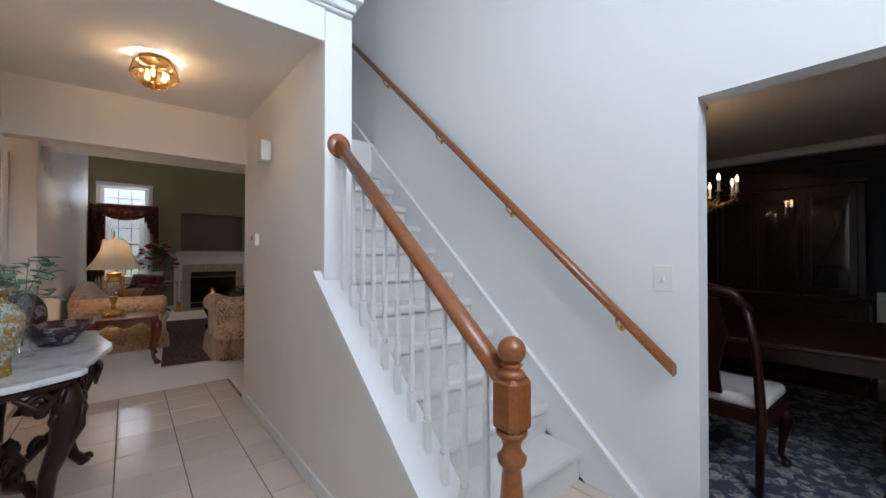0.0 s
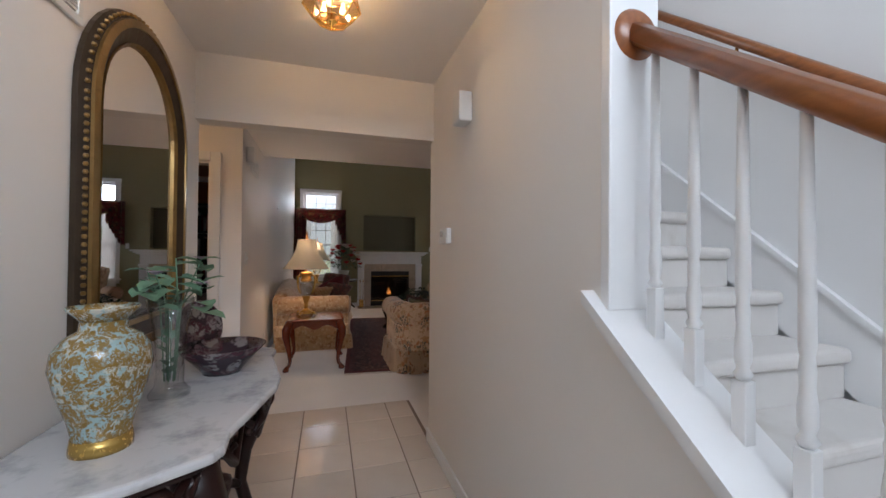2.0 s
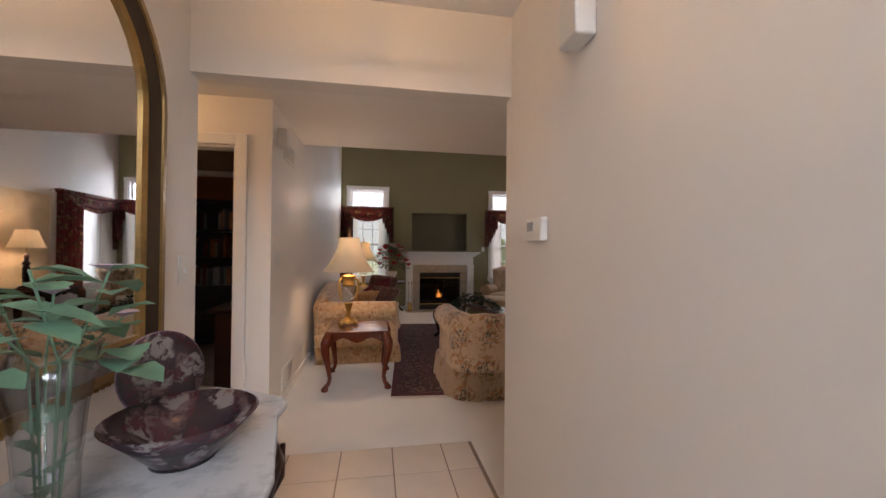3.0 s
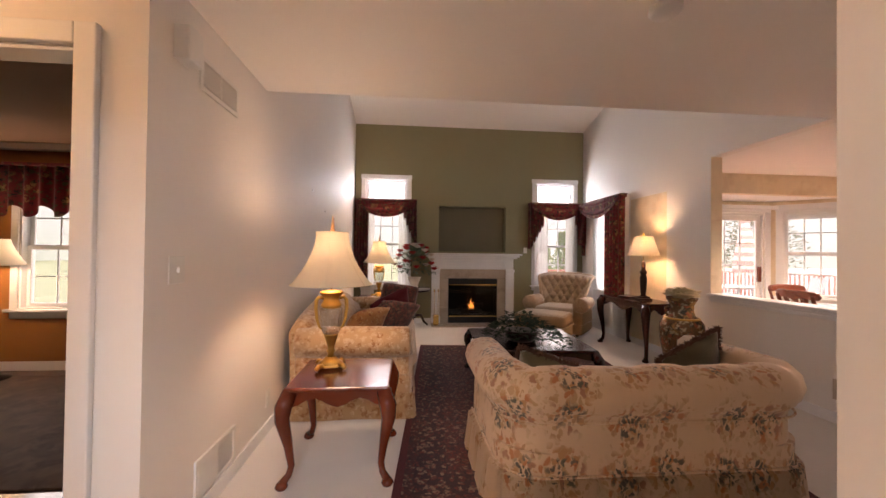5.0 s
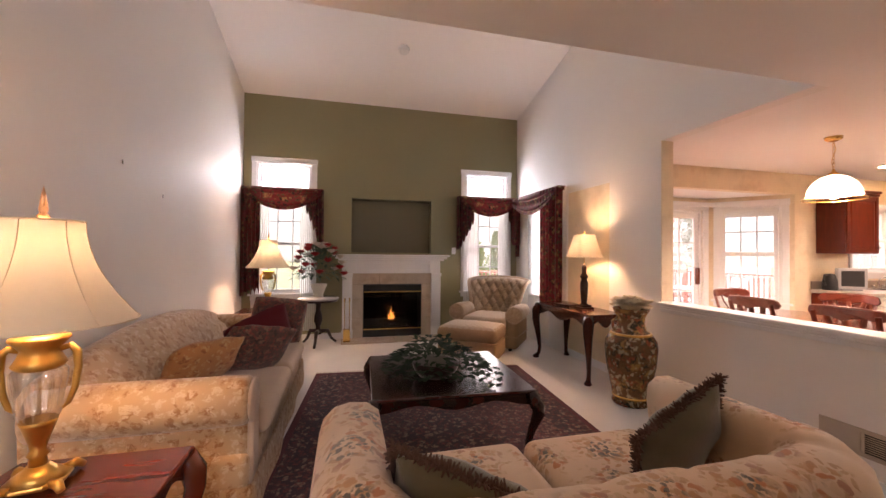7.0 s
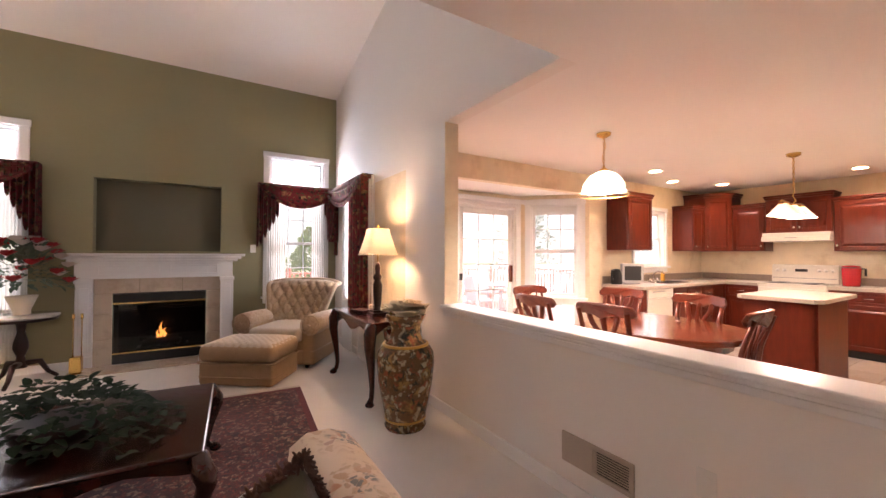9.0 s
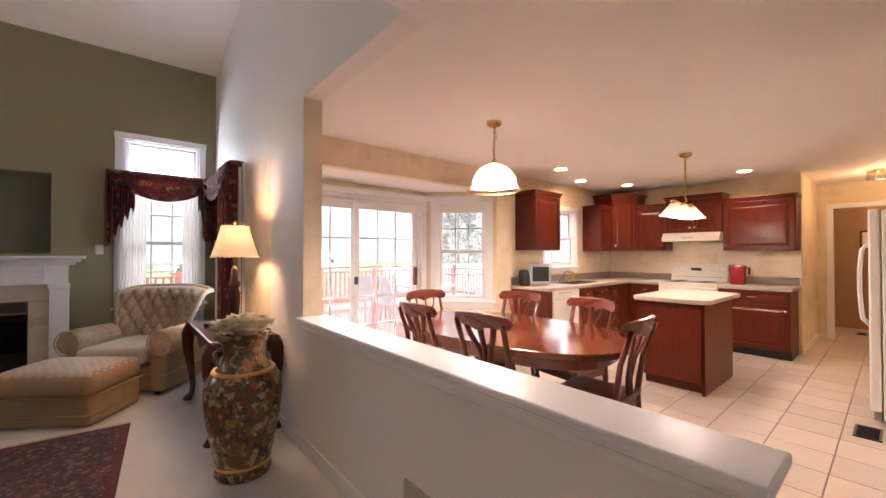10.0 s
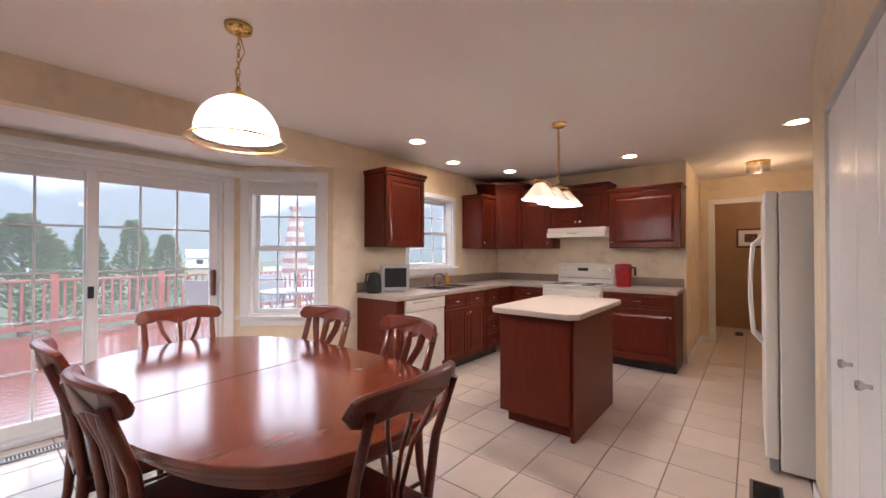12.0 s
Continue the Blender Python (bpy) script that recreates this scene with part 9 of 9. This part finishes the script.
fc.matrix_basis = pose(2.92, 0.62, 0.011, 0, 0, -92)
copy_thing(fc, pose(3.3, -0.32, 0.011, 0, 0, -12))
copy_thing(fc, pose(3.75, 1.6, 0.011, 0, 0, 180))
copy_thing(fc, pose(4.2, -0.4, 0.011, 0, 0, 8))
chn = thing("chandelier", pose(3.6, 0.95, 1.62), "brass and crystal candle chandelier, dimly lit", "chandelier")
part("stem", add_lathe(bmesh.new(), [(0.0, 0.0), (0.03, 0.02), (0.05, 0.06), (0.02, 0.1), (0.03, 0.2), (0.012, 0.3), (0.008, 0.4), (0.008, 0.78), (0.06, 0.8), (0.06, 0.815)], 14), GILT, chn)
DIM = glow("dim_candle_bulb", (1.0, 0.6, 0.3), 6.0)
for i in range(8):
    a_ = 2 * math.pi * i / 8
    c_, s_ = math.cos(a_), math.sin(a_)
    arm_ = part("arm", add_tube(bmesh.new(), [(0.03 * c_, 0.03 * s_, 0.08), (0.12 * c_, 0.12 * s_, 0.03), (0.22 * c_, 0.22 * s_, 0.07), (0.24 * c_, 0.24 * s_, 0.12)], 0.006, 6), GILT, chn)
    part("candle", add_lathe(bmesh.new(), [(0.025, 0.12), (0.01, 0.13), (0.01, 0.2)], 8, pose(0.24 * c_, 0.24 * s_, 0)), PLASTIC, arm_)
    part("bulb", add_lathe(bmesh.new(), [(0.006, 0.2), (0.013, 0.22), (0.0, 0.255)], 8, pose(0.24 * c_, 0.24 * s_, 0)), DIM, arm_)
    for k in range(4):
        r_ = 0.24 - 0.055 * k
        part("crystal_drop", add_lathe(bmesh.new(), [(0.0, -0.05), (0.011, -0.03), (0.006, -0.01), (0.0, 0.0)], 6, pose(r_ * math.cos(a_ + 0.1 * k), r_ * math.sin(a_ + 0.1 * k), 0.09 - 0.02 * k)), bpy.data.materials["cut_crystal_urn"], arm_)

# ---- study ----
SRUG = patterned("taupe_weave_wool", (0.11, 0.07, 0.05), [(0.15, 0.1, 0.075), (0.07, 0.045, 0.03)], 5, 0.95, 0.5, bump=0.5)
piece("study_rug", boxed((-5.0, 5.55, 0.0, -1.2, 7.55, 0.01)), SRUG, pose(0, 0, 0), "taupe woven area rug on the study floor", "rug")
val = thing("study_valance", pose(-3.86, 7.765, 1.68), "dark red gathered valance over the study window", "valance")
cloth([[(1.14 * i / 60, -0.1 - 0.03 * math.sin(i * 0.8), 0.52 - v_ * (0.5 + 0.06 * math.sin(i * 0.42))) for i in range(61)] for v_ in np.linspace(0, 1, 6)], BURGUNDY, "cloth", val)
part("board", boxed((0.0, -0.13, 0.5, 1.14, 0.0, 0.53)), BURGUNDY, val)
fll = thing("floor_lamp", pose(-3.63, 7.45, 0.011), "dark bronze floor lamp with a cream shade, lit", "floor lamp")
part("base", add_lathe(bmesh.new(), [(0.15, 0), (0.15, 0.015), (0.05, 0.04), (0.02, 0.06)], 24), BLACK, fll)
part("pole", add_lathe(bmesh.new(), [(0.016, 0.05), (0.016, 0.9), (0.025, 0.92), (0.014, 0.95), (0.014, 1.12)], 12), BLACK, fll)
sh = part("shade", shade_bm(0.24, 0.12, 0.26, 1.4), SHADE, fll, "cream empire shade")
sh.location = (0, 0, 1.13)
ent = thing("bookcase", pose(-2.6, 7.4, 0), "black bookcase filled with dark books", "bookcase")
part("side", boxed((0, 0, 0, 0.03, 0.37, 2.0)), BLACK, ent)
part("side", boxed((1.17, 0, 0, 1.2, 0.37, 2.0)), BLACK, ent)
part("back", boxed((0.03, 0.35, 0, 1.17, 0.37, 2.0)), BLACK, ent)
for z in (0.05, 0.42, 0.8, 1.18, 1.56, 1.96):
    part("shelf", boxed((0.03, 0, z, 1.17, 0.35, z + 0.03)), BLACK, ent)
rnd = random.Random(4)
for z in (0.832, 1.212, 1.592):
    x = 0.05
    while x < 1.1:
        w, h = rnd.uniform(0.02, 0.045), rnd.uniform(0.2, 0.3)
        bk = piece("book", boxed((0, 0, 0, w, 0.18, h), bevel=0.002), rnd.choice([MAHOG, BLACK, GREY, STUDY_WALL, VELVET]), pose(-2.6 + x, 7.45, z), "dark-bound book standing on the study shelf", "book", "books on the study shelf")
        x += w + rnd.choice([0.002, 0.002, 0.06])
desk = thing("desk", pose(-1.2, 6.4, 0), "dark desk with rounded edge in the study", "desk")
part("top", boxed((-0.1, -0.75, 0.72, 0.52, 0.75, 0.76), bevel=0.015), MAHOG, desk)
part("pedestal", boxed((-0.05, -0.7, 0.012, 0.5, -0.3, 0.72), bevel=0.02), MAHOG, desk)
part("pedestal", boxed((-0.05, 0.3, 0.012, 0.5, 0.7, 0.72), bevel=0.02), MAHOG, desk)
mon = thing("monitor", pose(-1.0, 6.6, 0.76, 0, 0, 60), "black flat monitor on the study desk", "monitor")
bm = boxed((-0.27, -0.015, 0.1, 0.27, 0.015, 0.45), bevel=0.006)
bmesh.ops.transform(bm, matrix=pose(0, 0, 0, -18, 0, 0), verts=bm.verts)
part("panel", bm, BLACK, mon)
part("stand", boxed((-0.03, -0.03, 0.01, 0.03, 0.03, 0.2), (-0.12, -0.08, 0, 0.12, 0.08, 0.012)), BLACK, mon)
dr = thing("drawer_cart", pose(-3.98, 7.15, 0.011), "grey translucent plastic drawer cart", "drawer cart")
part("frame", boxed((-0.17, -0.2, 0, 0.17, 0.2, 0.03), (-0.17, -0.2, 0.66, 0.17, 0.2, 0.69), (-0.17, -0.2, 0.03, -0.15, 0.2, 0.66), (0.15, -0.2, 0.03, 0.17, 0.2, 0.66), bevel=0.004), PLASTIC, dr)
for i in range(3):
    part("drawer", boxed((-0.148, -0.21, 0.04 + 0.207 * i, 0.148, 0.19, 0.235 + 0.207 * i), bevel=0.008), GREY, dr)
fd = thing("front_door", pose(0.35, -1.99, 0), "white panelled front door", "door", kind="structure")
part("leaf", boxed((0, 0.001, 0, 0.92, 0.04, 2.05), bevel=0.004), TRIM, fd)
for x0, x1 in ((0.1, 0.42), (0.5, 0.82)):
    for z0, z1 in ((0.2, 0.85), (1.0, 1.9)):
        part("panel", boxed((x0, 0.04, z0, x1, 0.048, z1), bevel=0.004), TRIM, fd)
part("knob", add_lathe(bmesh.new(), [(0.01, 0), (0.01, 0.03), (0.028, 0.045), (0.02, 0.065), (0, 0.07)], 16, Matrix.Translation((0.85, 0.04, 0.95)) @ Matrix.Rotation(radians(-90), 4, "X")), BRASS, fd)

# ---- floor tiles ----
T, GAP = 0.325, 0.007
n, link = TILE.node_tree.nodes, TILE.node_tree.links.new
b = n["Principled BSDF"]
info, mapr, hsv = n.new("ShaderNodeObjectInfo"), n.new("ShaderNodeMapRange"), n.new("ShaderNodeHueSaturation")
mapr.inputs[3].default_value, mapr.inputs[4].default_value = 0.92, 1.06
link(info.outputs["Random"], mapr.inputs[0])
link(b.inputs["Base Color"].links[0].from_socket, hsv.inputs["Color"])
link(mapr.outputs[0], hsv.inputs["Value"])
link(hsv.outputs[0], b.inputs["Base Color"])


def lay(parent, x_from, y_from, nx, ny, x0, y0, x1, y1, limit=300, T=T):
    """Whole tiles in a grid, those at the edges cut to fit."""
    made = 0
    tile = mesh_of("tile", boxed((GAP / 2, GAP / 2, -0.006, T - GAP / 2, T - GAP / 2, 0.0), bevel=0.002), TILE)
    rest = bmesh.new()
    for i in range(nx):
        for j in range(ny):
            x, y = x_from + T * i, y_from + T * j
            a, b_, c, d = max(x, x0), max(y, y0), min(x + T, x1), min(y + T, y1)
            if c - a < 0.03 or d - b_ < 0.03:
                continue
            if made < limit:
                whole = c - a > T - 1e-4 and d - b_ > T - 1e-4
                me = tile if whole else mesh_of("tile", boxed((GAP / 2, GAP / 2, -0.006, c - a - GAP / 2, d - b_ - GAP / 2, 0.0), bevel=0.002), TILE)
                ob = new("tile", me)
                ob.parent, ob.location = parent, (a, b_, 0)
                made += 1
            else:
                add_box(rest, a + GAP / 2, b_ + GAP / 2, -0.006, c - GAP / 2, d - GAP / 2, 0.0)
    if rest.verts:
        tagged(part("tile_rest", rest, TILE, parent), kind="stuff")
    else:
        rest.free()


lay(floor_hall, 0.04 - 2 * T, 4.36 - 20 * T, 6, 20, W, -1.95, HE - 0.001, 4.36)
lay(floor_hall, 0.04 + 2 * T, 4.36 - 20 * T, 6, 10, HE, -1.95, 2.08, 1.15)
lay(floor_hall, 0.04 - 12 * T, 4.36 - 3 * T, 11, 5, -3.1, 3.52, W - 0.001, 4.82)
K = 0.342
lay(floor_kitchen, 5.86 - 6 * K, 4.912 - K, 19, 13, 3.94, 4.58, 10.0, 8.74, 300, K)
lay(floor_kitchen, 5.86 + 12 * K, 4.912 - 4 * K, 10, 6, 10.0, 3.61, 12.99, 5.45, 0, K)
